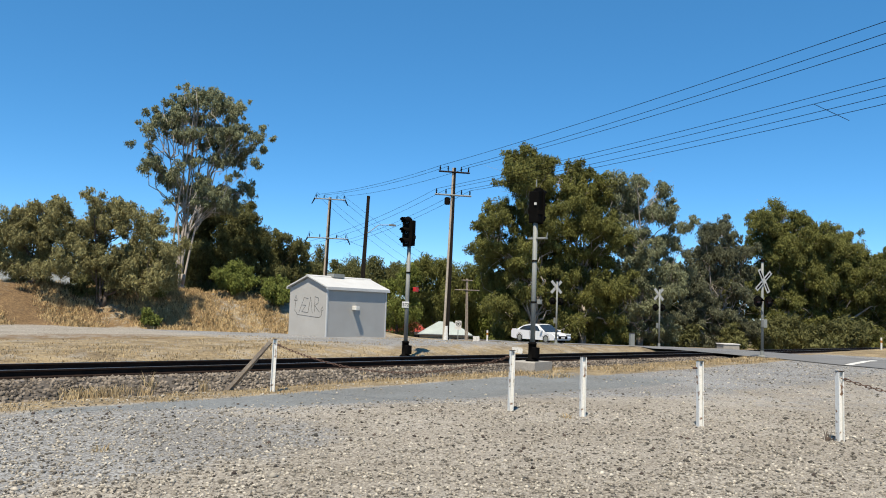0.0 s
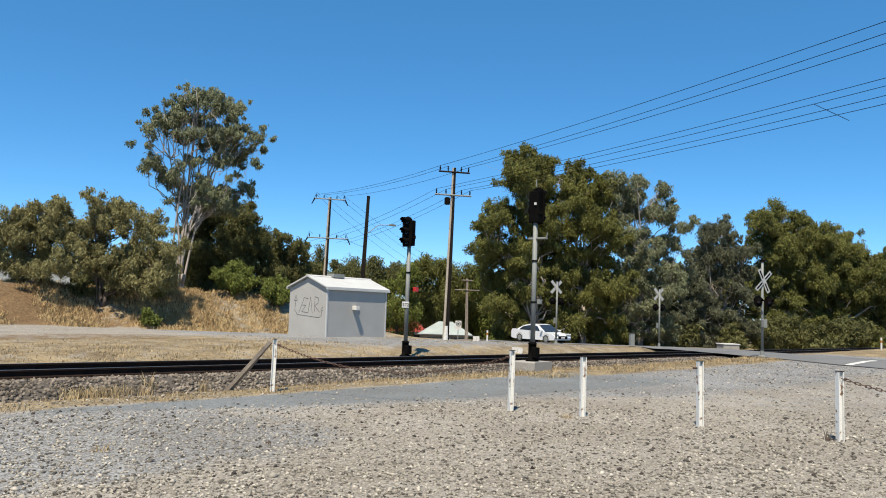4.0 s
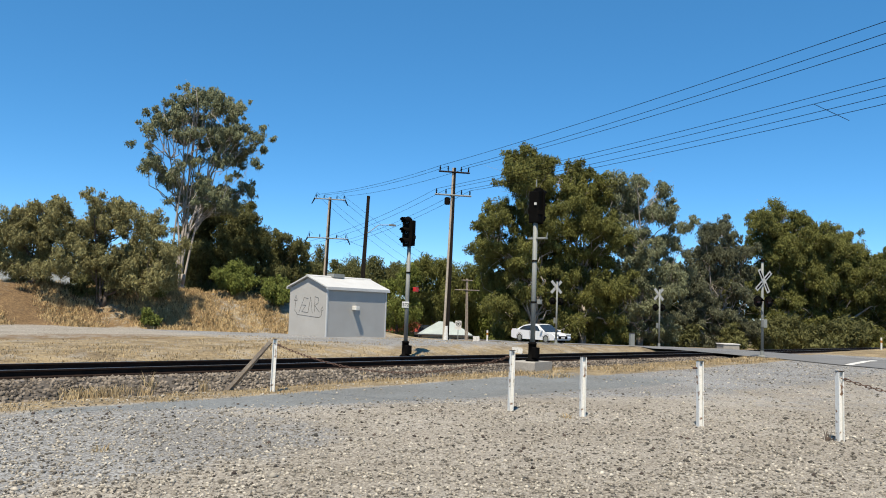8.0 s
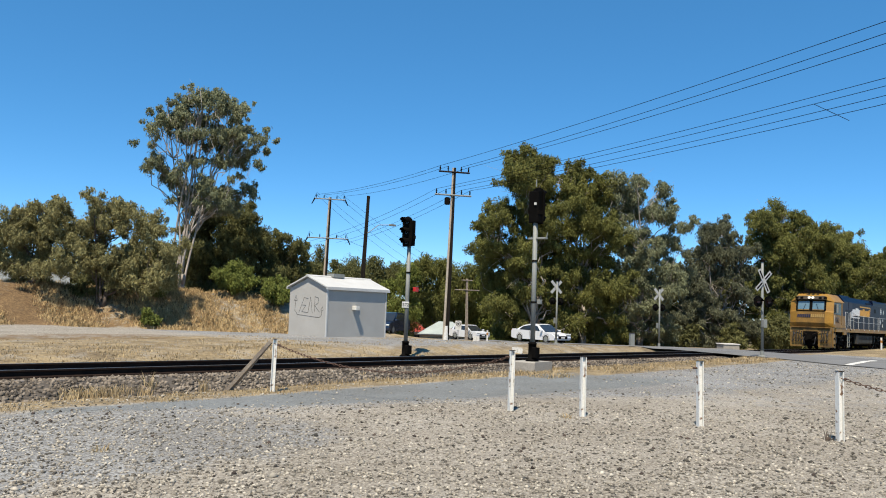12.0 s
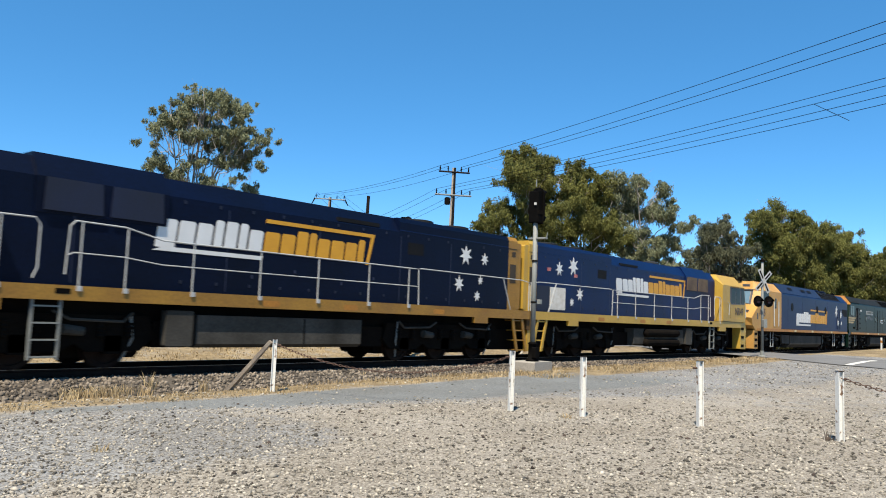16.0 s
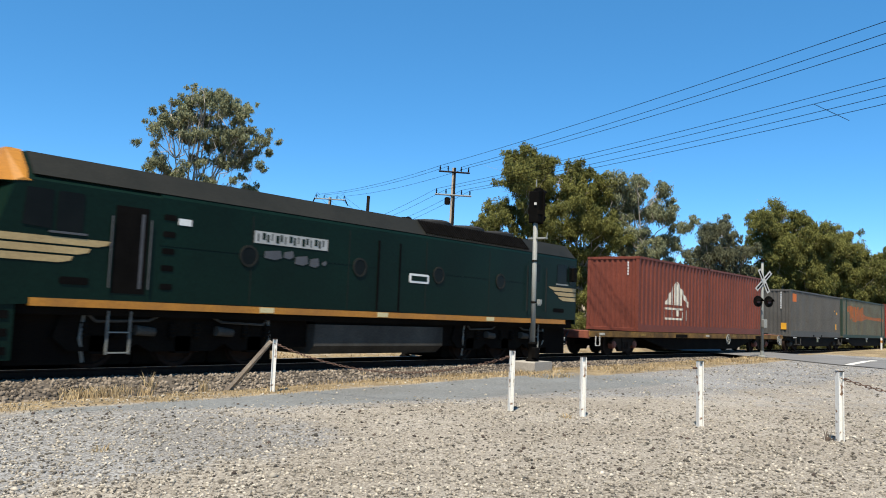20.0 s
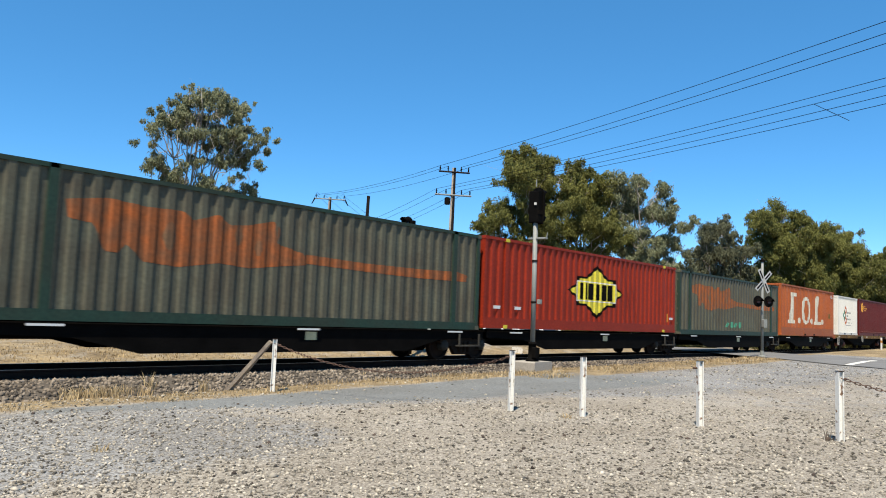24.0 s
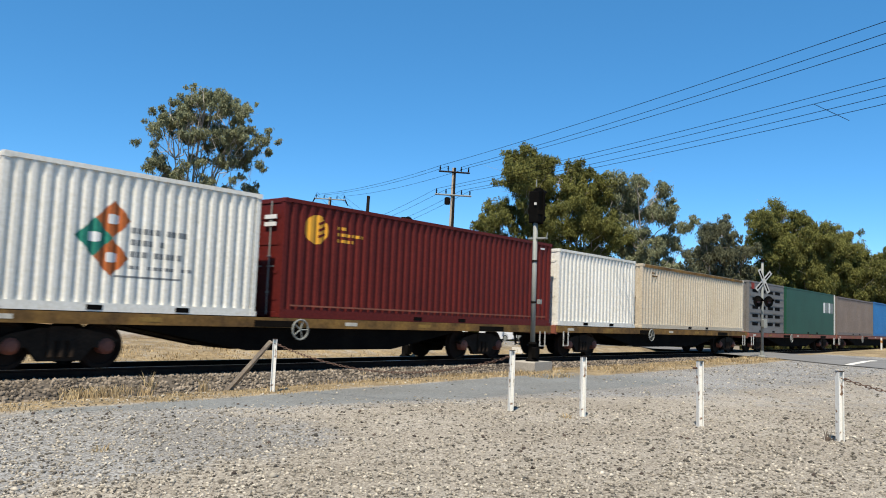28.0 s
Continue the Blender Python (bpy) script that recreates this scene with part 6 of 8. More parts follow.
        part("windscreen", Mesh().add([(x - 0.03, y, z) for x, y, z in sc] + [(x + 0.01, y, z) for x, y, z in sc], [(0, 1, 2, 3), (7, 6, 5, 4), (0, 4, 5, 1), (1, 5, 6, 2), (2, 6, 7, 3), (3, 7, 4, 0)]), M["cab_glass"] if streamlined else M["screen"], cab, "tinted windscreen")
        if not streamlined:
            for ya, yb in ((0.93, 1.03), (-0.07, 0.07)):
                fr = [(inner[3][0] - 0.01, inner[3][1]), (inner[3][0] + 0.06, inner[3][1]), (inner[4][0] + 0.04, inner[4][1]), (inner[4][0] - 0.03, inner[4][1])]
                if ya > 0 or s > 0:
                    part("screen_post", Mesh().prism(fr, s * ya, s * yb, "y"), M["gunmetal"], cab)
            part("screen_brow", Mesh().prism([(inner[4][0] - 0.1, inner[4][1] - 0.05), (inner[4][0] + 0.05, inner[4][1] - 0.06), (inner[4][0] + 0.05, inner[4][1] + 0.03), (inner[4][0] - 0.1, inner[4][1] + 0.01)], s * 0.002, s * 1.02, "y"), M["gunmetal"], cab)
        hx, hz_ = inner[5][0] + 0.1, 3.72
        part("number_box", Mesh().box(hx - 0.03, hx + 0.12, s * 0.62 - 0.2, s * 0.62 + 0.2, hz_ - 0.09, hz_ + 0.09, 0.02), M["gunmetal"] if not streamlined else M["black"], cab)
        part("nose_lamp", Mesh().box(x0 + 0.42, x0 + 0.62, s * 0.95 - 0.18, s * 0.95 + 0.18, 2.1, 2.34, 0.03) if not streamlined else Mesh().tube((n0 - 0.08, s * 0.5, 2.2), (n0 + 0.1, s * 0.5, 2.2), 0.1, 0.12, 12), M["gunmetal"], cab)
        part("side_sill", Mesh().box(x0 + (0.25 if streamlined else 1.0), length - (0.7 if streamlined else 0.0), s * 1.4 - 0.06, s * 1.4 + 0.06, 1.2, 1.35, 0.01), M["orange"], o, "worn orange sill strip")
        for x in (cab_end + 2.6, cab_end + 6.4, cab_end + 11.2):
            part("sill_patch", panel(rect(x, x + 0.4, 1.22, 1.34), s, 1.464, 0.01), M["cream"], o)
        step_block(o, x0 + (-0.6 if streamlined else 0.55), x0 + (0.02 if streamlined else 1.2), s, 1.24, cab_m)
        for i, x in enumerate((5.85, 8.6, 10.7, 11.45, 13.55)):
            if not streamlined and i in (0, 3, 4):
                part("porthole", Mesh().tube((x, s * 1.435, 2.72), (x, s * 1.455, 2.72), 0.25, 0.25, 18), M["grille"], o)
        for x in range(5, int(length) - 1, 3):
            part("panel_seam", panel(rect(x - 0.008, x + 0.008, 1.4, 3.4), s, 1.446, 0.01), M["navy_letter"] if not streamlined else M["roof_green"], o)
        part("belt_seam", panel(rect(cab_end, length, 2.52, 2.545), s, 1.447, 0.01), M[body_m], o)
        for x in steps:
            f = Mesh()
            for k in (0.0, 0.47):
                f.box(x + k, x + k + 0.025, s * 1.3 - 0.02, s * 1.3 + 0.02, 0.3, 1.15)
            for z in (0.32, 0.72):
                f.box(x, x + 0.49, s * 1.3 - 0.02, s * 1.3 + 0.02, z, z + 0.025)
            part("side_step", f, M["rail_white"] if not streamlined else M["steel"], o)
        for k in range(9):
            x = cab_end + 0.7 + k * (length - cab_end - 3.2) / 9
            part("roof_hatch", Mesh().add([(x, s * (1.19 + 0.06 * (up == 0)), 3.79), (x + 0.8, s * (1.19 + 0.06 * (up == 0)), 3.79), (x + 0.8, s * (1.07 + 0.06 * (up == 0)), 3.93), (x, s * (1.07 + 0.06 * (up == 0)), 3.93)], [(0, 1, 2, 3)]), M["grille"], o) if k in (1, 3, 4, 6) else None
    if not streamlined:
        for s in (-1, 1):
            livery(o, s, 6.75, 1.68, 6.9, 1.02, 1.452, 0.10 if s < 0 else -0.10)
            for cx, cz, r in ((16.5, 2.72, 0.42), (17.75, 2.55, 0.28), (16.95, 1.95, 0.24), (17.85, 1.95, 0.15)):
                part("star", panel(star(cx, cz, r), s, 1.452, 0.012), M["white_letter"], o)
            for x in (16.62, 17.35):
                part("grab_rail", Mesh().tube((x, s * 1.47, 1.5), (x, s * 1.47, 2.9), 0.016, 0.016, 8), M["blue"], o)
            part("battery_box", Mesh().prism([(4.15, 1.0), (4.35, 0.5), (5.7, 0.5), (5.75, 1.0)], s * 1.2, s * 1.3, "y"), M["tank"], o)
            part("rear_grille", panel([(18.1, 2.95), (19.55, 2.95), (19.55, 2.45), (18.6, 2.45), (18.1, 2.75)], s, 1.452, 0.02), M["grille"], o)
            part("ridge_rail", Mesh().tube((cab_end + 0.1, s * 0.95, 4.08), (12.55, s * 0.95, 4.08), 0.02, 0.02, 6), M["blue"], o)
        part("raised_roof", Mesh().prism([(-1.42, 3.5), (-0.96, 4.08), (0.96, 4.08), (1.42, 3.5)], cab_end + 0.05, 12.6, "x"), M["roof_skylit"], o, "raised roof section in blue lightened for sky light")
        for k in range(34):
            x = 12.9 + k * 0.135
            for s in (-1, 1):
                if s < 0 or k % 2:
                    part("roof_louvre", Mesh().add([(x, s * 1.37, 3.56), (x + 0.05, s * 1.37, 3.56), (x + 0.05, s * 1.02, 3.94), (x, s * 1.02, 3.94), (x, s * 1.39, 3.58), (x + 0.05, s * 1.39, 3.58), (x + 0.05, s * 1.04, 3.96), (x, s * 1.04, 3.96)], [(4, 5, 6, 7), (0, 3, 2, 1), (0, 1, 5, 4), (1, 2, 6, 5), (2, 3, 7, 6), (3, 0, 4, 7)]), M["grille"], o)
    else:
        for s in (-1, 1):
            part("name_board", panel(rect(5.05, 7.25, 2.80, 3.08), s, 1.452, 0.02), M["worn_board"], o, "pale name board")
            for k in range(16):
                part("name_bar", panel(rect(5.13 + 0.13 * k, 5.165 + 0.13 * k + 0.03 * (k * 5 % 3), 2.84 + 0.05 * (k * 3 % 2), 3.02 + 0.025 * (k % 2)), s, 1.456, 0.01), M["green"], o)
            for k, w_, a, b in ((5.35, 0.5, 2.45, 2.68), (5.9, 0.3, 2.5, 2.7), (6.25, 0.4, 2.38, 2.62), (6.7, 0.3, 2.36, 2.6), (7.1, 0.14, 2.42, 2.55)):
                part("mark_patch", panel([(k, a + 0.03), (k + w_ * 0.6, a), (k + w_, a + 0.06), (k + w_ * 0.9, b), (k + w_ * 0.3, b - 0.03), (k + 0.02, b - 0.05)], s, 1.452, 0.02), M["gunmetal"], o, "scraped-off mark")
            part("recess_door", panel(rect(9.1, 9.86, 1.4, 3.22), s, 1.45, 0.02), M["green"], o)
            part("number_plate", panel(rect(10.3, 11.12, 2.2, 2.46, 0.03), s, 1.452, 0.02), M["white_letter"], o)
            part("plate_bar", panel(rect(10.38, 11.04, 2.26, 2.4), s, 1.456, 0.01), M["green"], o)
            part("builder_plate", panel(rect(x0 + 3.12, x0 + 3.42, 2.98, 3.12), s, 1.452, 0.02), M["white_letter"], o)
            for xx in (4.92, 8.39, 11.55, 14.6):
                hole = part("porthole", Mesh().lathe([(0.25, s * 1.435), (0.25, s * 1.462), (0.2, s * 1.465), (0.19, s * 1.44)], 20, (xx, 0, 2.48), "y"), M["roof_green"], o, "dark-green porthole ring")
                part("porthole_glass", Mesh().tube((xx, s * 1.445, 2.48), (xx, s * 1.458, 2.48), 0.195, 0.195, 18), M["cab_glass"], hole)
            for xx in (9.07, 9.89):
                part("door_jamb", panel(rect(xx - 0.03, xx + 0.03, 1.4, 3.24), s, 1.458, 0.02), M["black"], o)
        for z in (2.36, 2.22, 2.08):
            part("nose_stripe", Mesh().box(n0 - 0.1, n0 - 0.06, -0.97, 0.97, z - 0.05, z + 0.06), M["wing_tan"], cab, "cream nose stripe")
        part("brow", Mesh().prism([(n0 + 0.24, 3.43), (n0 + 0.48, 4.06), (n0 + 0.62, 4.07), (n0 + 0.5, 3.43)], -0.98, 0.98, "y"), M["orange"], cab, "orange brow over the windscreen")
        part("brow_corner", loft([(-1.45, [(n0 + 0.5, 3.41), (n0 + 0.66, 3.49), (n0 + 0.8, 3.45)]), (-0.985, [(n0 + 0.26, 3.44), (n0 + 0.47, 4.06), (n0 + 0.75, 4.06)])]), M["orange"], cab)
    for i, x in enumerate((length - 6.6, length - 4.9, length - 3.2)):
        part("radiator_fan", Mesh().lathe([(0.72, 0), (0.72, 0.14), (0.62, 0.2), (0.1, 0.2)], 22, (x, 0, 3.97 + up)), M["roof_grey"] if streamlined else M["blue"], o)
    for k in (-0.25, 0.1):
        part("horn", Mesh().lathe([(0.13, -0.3), (0.09, -0.24), (0.04, -0.05), (0.03, 0.25)], 12, (inner[6][0] + 0.2, k, 4.1), "x"), M["black"], cab)
    part("exhaust_dome", Mesh().lathe([(0.3, 0), (0.28, 0.08), (0.1, 0.14)], 14, (cab_end + 6.5, 0.2, 4.02)), M["roof_grey"], o)
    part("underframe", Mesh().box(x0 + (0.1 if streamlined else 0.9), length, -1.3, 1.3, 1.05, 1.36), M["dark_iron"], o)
    # low near-black box added for the dark shade under the nose
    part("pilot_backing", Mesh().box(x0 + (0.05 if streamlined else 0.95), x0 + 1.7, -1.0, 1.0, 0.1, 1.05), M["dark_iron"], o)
    # motors lowered and run together to make up the shade between wheels
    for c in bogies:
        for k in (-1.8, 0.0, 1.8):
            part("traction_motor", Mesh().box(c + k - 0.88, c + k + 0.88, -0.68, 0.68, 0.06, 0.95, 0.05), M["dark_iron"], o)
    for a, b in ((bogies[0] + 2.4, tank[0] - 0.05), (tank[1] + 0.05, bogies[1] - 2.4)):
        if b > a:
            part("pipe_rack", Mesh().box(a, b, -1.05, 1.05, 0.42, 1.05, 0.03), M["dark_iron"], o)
    part("fuel_tank", Mesh().prism([(-1.3, 0.45), (-1.05, 0.24), (1.05, 0.24), (1.3, 0.45), (1.3, 0.98), (-1.3, 0.98)], tank[0], tank[1], "x"), M["tank"], o, "dusty grey fuel tank")
    part("tank_hanger", Mesh().box(tank[0] + 0.1, tank[1] - 0.1, -1.2, 1.2, 0.982, 1.048), M["dark_iron"], o)
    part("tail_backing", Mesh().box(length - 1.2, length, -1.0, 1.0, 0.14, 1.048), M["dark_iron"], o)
    for k in (-0.8, -0.5, 0.5, 0.8):
        part("hose", Mesh().path([(length, k, 1.2), (length + 0.25, k, 0.95), (length + 0.3, k * 0.9, 0.6), (length + 0.12, k * 0.8, 0.5)], 0.03), M["rubber"], o)
    part("end_plate", Mesh().box(length, length + 0.06, -1.42, 1.42, 1.2, 3.6), M["orange"] if not streamlined else M["green"], o)
    coupler(o, x0 + (-0.2 if streamlined else 0.45), -1)
    coupler(o, length + 0.05, 1)
    for x in bogies:
        loco_bogie(o, x)
    o.scale = (long, 1, 1)
    TRAIN.append((o, at0, pose(0, 0, 0)))


wide_cab_loco(-57.26, 0, "NR47")
wide_cab_loco(-37.1, 1, "NR49")
cowl_loco(-14.17, 19.65, -1.7, "blue_faded", "yellow_pale", "roof_blue", 3.7, "blue diesel locomotive with sloping yellow cab and star markings", False, (5.85, 13.0), (2.1, 16.05, 18.75), (2.5, 16.25), 0.967)
cowl_loco(5.82, 19.27, 0.0, "green", "green", "roof_green", 2.7, "dark green streamlined diesel locomotive with cream wing stripes", True, (7.1, 12.0), (1.8, 16.6), (3.6, 15.4))


# ---- wagons ----
def tint(name, c, d=None, **k):
    M[name] = mat(name, c, k.get("rough", 0.55), 0, d or tuple(v * 0.62 for v in c), k.get("scale", 0.7), k.get("fine", 14), 0.45, 0.08, spec=0.15)


tint("box_brown", (0.21, 0.056, 0.034), (0.14, 0.042, 0.028))
tint("box_grey", (0.105, 0.10, 0.09), (0.075, 0.07, 0.062))
tint("box_green", (0.116, 0.118, 0.083), (0.085, 0.072, 0.05), scale=1.1)
tint("trim_green", (0.020, 0.058, 0.043), (0.035, 0.042, 0.030))
tint("box_red", (0.32, 0.030, 0.010), (0.24, 0.023, 0.009))
tint("box_orange", (0.44, 0.12, 0.035), (0.33, 0.085, 0.028))
tint("box_white", (0.82, 0.80, 0.73), (0.72, 0.69, 0.61), scale=0.6)
tint("box_maroon", (0.13, 0.016, 0.012), (0.09, 0.012, 0.010))
tint("box_beige", (0.60, 0.53, 0.41), (0.50, 0.42, 0.31), scale=0.7)
tint("box_slate", (0.21, 0.20, 0.19), (0.15, 0.14, 0.13))
tint("box_teal", (0.022, 0.095, 0.06), (0.018, 0.07, 0.045))
tint("box_taupe", (0.20, 0.165, 0.145), (0.15, 0.12, 0.105))
tint("box_blue", (0.03, 0.17, 0.42), (0.025, 0.13, 0.33))
tint("mark_orange", (0.50, 0.13, 0.03), (0.36, 0.12, 0.05))
tint("mark_lemon", (0.72, 0.62, 0.06), (0.62, 0.52, 0.05))
tint("mark_teal", (0.03, 0.22, 0.16), (0.025, 0.18, 0.13))
tint("chalk_mark", (0.66, 0.62, 0.52), (0.48, 0.44, 0.36), scale=2.5)
tint("mark_grey", (0.25, 0.26, 0.26), (0.2, 0.21, 0.21))
tint("mark_jade", (0.08, 0.33, 0.20), (0.07, 0.26, 0.16))

tint("spray_orange", (0.35, 0.095, 0.024), (0.17, 0.08, 0.04), scale=2.4)
tint("spray_thin", (0.22, 0.095, 0.045), (0.14, 0.09, 0.05), scale=2.0)
DEEP = 0.050


def wave(u, period):
    """How far the corrugated sheet lies in from its outer face."""
    t = (u / period) % 1.0
    if t < 0.36:
        return 0.0
    if t < 0.5:
        return DEEP * (t - 0.36) / 0.14
    if t < 0.86:
        return DEEP
    return DEEP * (1 - (t - 0.86) / 0.14)


def breaks(a, b, period):
    out = {round(a, 4), round(b, 4)}
    k = math.floor(a / period)
    while k * period < b:
        for f_ in (0.0, 0.36, 0.5, 0.86):
            u = (k + f_) * period
            if a < u < b:
                out.add(round(u, 4))
        k += 1
    return sorted(out)


def ribbed(a, b, z0, z1, period, put):
    """A corrugated sheet from a to b; put(u, depth, z) sets a vertex."""
    m = Mesh()
    us = breaks(a, b, period)
    vs = []
    for u in us:
        d = wave(u, period)
        vs += [put(u, d, z0), put(u, d, z1), put(u, DEEP + 0.02, z1), put(u, DEEP + 0.02, z0)]
    fs = []
    for i in range(len(us) - 1):
        k = 4 * i
        fs += [(k, k + 4, k + 5, k + 1), (k + 1, k + 5, k + 6, k + 2), (k + 2, k + 6, k + 7, k + 3), (k + 3, k + 7, k + 4, k)]
    fs += [(0, 1, 2, 3), tuple(len(vs) - 4 + i for i in (3, 2, 1, 0))]
    return m.add(vs, fs)


def painted(name, outline, box, period, material, parent, lift=0.003, label=""):
    """A painted mark that follows the corrugations of the near side."""
    xs = [p[0] for p in outline]
    us = breaks(min(xs), max(xs), period)
    fine_ = []
    for a, b in zip(us[:-1], us[1:]):
        k = max(1, int((b - a) / 0.05))
        fine_ += [a + (b - a) * i / k for i in range(k)]
    fine_.append(us[-1])

    def spans(u):
        hits = []
        n = len(outline)
        for i in range(n):
            (x0, z0), (x1, z1) = outline[i], outline[(i + 1) % n]
            if (x0 <= u) != (x1 <= u):
                hits.append(z0 + (z1 - z0) * (u - x0) / (x1 - x0))
        hits.sort()
        return list(zip(hits[::2], hits[1::2]))
    m = Mesh()
    for a, b in zip(fine_[:-1], fine_[1:]):
        e = (b - a) * 1e-3
        for (p0, p1), (q0, q1) in zip(spans(a + e), spans(b - e)):
            ya, yb = -box + wave(a + e, period) - lift, -box + wave(b - e, period) - lift
            m.add([(a, ya, p0), (b, yb, q0), (b, yb, q1), (a, ya, p1)], [(0, 1, 2, 3)])
    ids, vs = {}, []
    for i, v in enumerate(m.v):
        key = tuple(round(c * 250) for c in v)
        if key not in ids:
            ids[key] = len(vs)
            vs.append(v)
    m.f = [f_ for f_ in (tuple(dict.fromkeys(ids[tuple(round(c * 250) for c in m.v[i])] for i in q)) for q in m.f) if len(f_) > 2]
    m.v = vs
    if m.v:
        part(name, m, M[material], parent, label)


HALF = 1.22
BOXES = {}


def container(at0, length, z, h, paint, label, front="panel", band=0.16, period=0.278, posts=(), smooth_side=False, trim=None, long=1.0):
    """A shipping container with ribbed sheets, rails, corner posts and castings; front is the end that faces the way it travels."""
    o = thing("shipping_container", pose(0, 0, 0), label, "shipping container", "containers on the train")
    p, q = M[paint], M[trim or paint]
    top = z + h
    for s in (-1, 1):
        if smooth_side:
            part("side_panel", Mesh().box(0.1, length - 0.1, s * 1.2 - 0.02, s * 1.2 + 0.02, z + band, top - 0.1), p, o)
        else:
            part("side_panel", ribbed(0.1, length - 0.1, z + band, top - 0.09, period, lambda u, d, zz, s=s: (u, s * (HALF - d), zz)), p, o, "corrugated side sheet")
        part("bottom_rail", Mesh().box(0.1, length - 0.1, s * 1.18 - 0.045, s * 1.18 + 0.045, z, z + band, 0.015), q, o)
        part("top_rail", Mesh().box(0.1, length - 0.1, s * 1.2 - 0.03, s * 1.2 + 0.03, top - 0.09, top, 0.01), q, o)
        for x in posts:
            part("side_post", Mesh().box(x - 0.09, x + 0.09, s * 1.19 - 0.04, s * 1.19 + 0.04, z, top, 0.015), q, o)
        for x in (0.0, length - 0.12):
            part("corner_post", Mesh().box(x, x + 0.12, s * 1.15 - 0.075, s * 1.15 + 0.075, z + 0.11, top - 0.11, 0.01), q, o)
            for zz in (z, top - 0.11):
                part("corner_casting", Mesh().box(x - 0.01, x + 0.15, s * 1.15 - 0.09, s * 1.15 + 0.09, zz, zz + 0.112, 0.012), p, o)
        for k in range(2):
            part("fork_pocket", panel(rect(length / 2 - 1.2 + 2.05 * k, length / 2 - 0.85 + 2.05 * k, z + 0.03, z + 0.13), s, 1.232, 0.02), M["black"], o) if length < 13 else None
    part("roof", ribbed(0.1, length - 0.1, -1.16, 1.16, period, lambda u, d, zz: (u, zz, top - 0.02 - d * 0.5)), p, o)
    part("floor", Mesh().box(0.08, length - 0.08, -1.13, 1.13, z + 0.03, z + 0.15), M["dark_iron"], o)
    for e, x, kind_ in ((-1, 0.0, front), (1, length, "panel")):
        part("end_header", Mesh().box(min(x, x - e * 0.1), max(x, x - e * 0.1), -1.07, 1.07, top - 0.12, top, 0.01), p, o)
        part("end_sill", Mesh().box(min(x, x - e * 0.1), max(x, x - e * 0.1), -1.07, 1.07, z, z + 0.14, 0.01), p, o)
        if kind_ == "panel":
            part("end_panel", ribbed(-1.07, 1.07, z + 0.141, top - 0.121, 0.25, lambda u, d, zz, e=e, x=x: (x - e * (0.02 + d * 0.8), u, zz)), p, o)
        else:
            for s in (-1, 1):
                leaf = part("door", Mesh().box(x + 0.02, x + 0.07, 0.012 if s > 0 else -1.07, 1.07 if s > 0 else -0.012, z + 0.145, top - 0.125, 0.01), p, o, "hinged door leaf")
                for f_ in (0.16, 0.38, 0.62, 0.84):
                    part("door_rib", Mesh().box(x + 0.005, x + 0.02, s * 0.54 - 0.47, s * 0.54 + 0.47, z + f_ * h - 0.04, z + f_ * h + 0.04), p, leaf)
                for f_ in (0.25, 0.72):
                    part("locking_bar", Mesh().tube((x - 0.015, s * f_, z + 0.06), (x - 0.015, s * f_, top - 0.06), 0.018, 0.018, 8), M["steel"], leaf)
                    part("bar_handle", Mesh().box(x - 0.035, x - 0.015, s * f_ - 0.2, s * f_ + 0.05, z + 0.42 * h, z + 0.42 * h + 0.03), M["steel"], leaf)
                    for zz in (0.2, 0.5, 0.8):
                        part("bar_guide", Mesh().box(x - 0.03, x + 0.005, s * f_ - 0.04, s * f_ + 0.04, z + zz * h, z + zz * h + 0.05), M["steel"], leaf)
                for k in range(4):
                    part("hinge", Mesh().box(x - 0.005, x + 0.05, s * 1.08 - 0.04, s * 1.08 + 0.04, z + h * (0.15 + 0.23 * k), z + h * (0.15 + 0.23 * k) + 0.09), p, leaf)
    o.scale = (long, 1, 1)
    TRAIN.append((o, at0, pose(0, 0, 0)))
    return o


def code_bars(parent, x, z, rows, paint="white_letter", step_=0.13, h=0.09, size=(0.09, 0.06)):
    for k in range(rows):
        part("code_bar", panel(rect(x, x + size[0] * (3 + (k * 7) % 4), z - k * step_, z - k * step_ + size[1]), -1, HALF + 0.006, 0.01), M[paint], parent)


def end_code(parent, z, n, paint="white_letter", y=-0.9):
    for k in range(n):
        part("code_bar", Mesh().box(-0.012, 0.0, y - 0.03, y + 0.03, z - 0.12 * k, z - 0.12 * k + 0.085), M[paint], parent)


# brown box with a striped triangle
b1 = container(30.59, 15.2, 1.0, 3.16, "box_brown", "rust-brown corrugated container with white striped triangle mark", "panel", 0.30, 0.40, posts=(7.6,), long=0.998)
cx, cz = 3.63, 1.93
for k in range(6):
    x = cx - 0.95 + k * 0.3
    zt = lambda u: cz + 0.35 + max(0.0, 1.08 * (1 - abs(u - (cx + 0.15)) / 1.15))
    painted("mark_stripe", [(x, cz + 0.3), (x + 0.22, cz + 0.3), (x + 0.22, zt(x + 0.22)), (x, zt(x))], HALF, 0.40, "chalk_mark", b1)
painted("mark_wing", [(cx + 0.3, cz + 1.38), (cx + 1.55, cz + 0.5), (cx + 1.55, cz + 0.22), (cx + 0.42, cz + 1.1)], HALF, 0.40, "chalk_mark", b1)
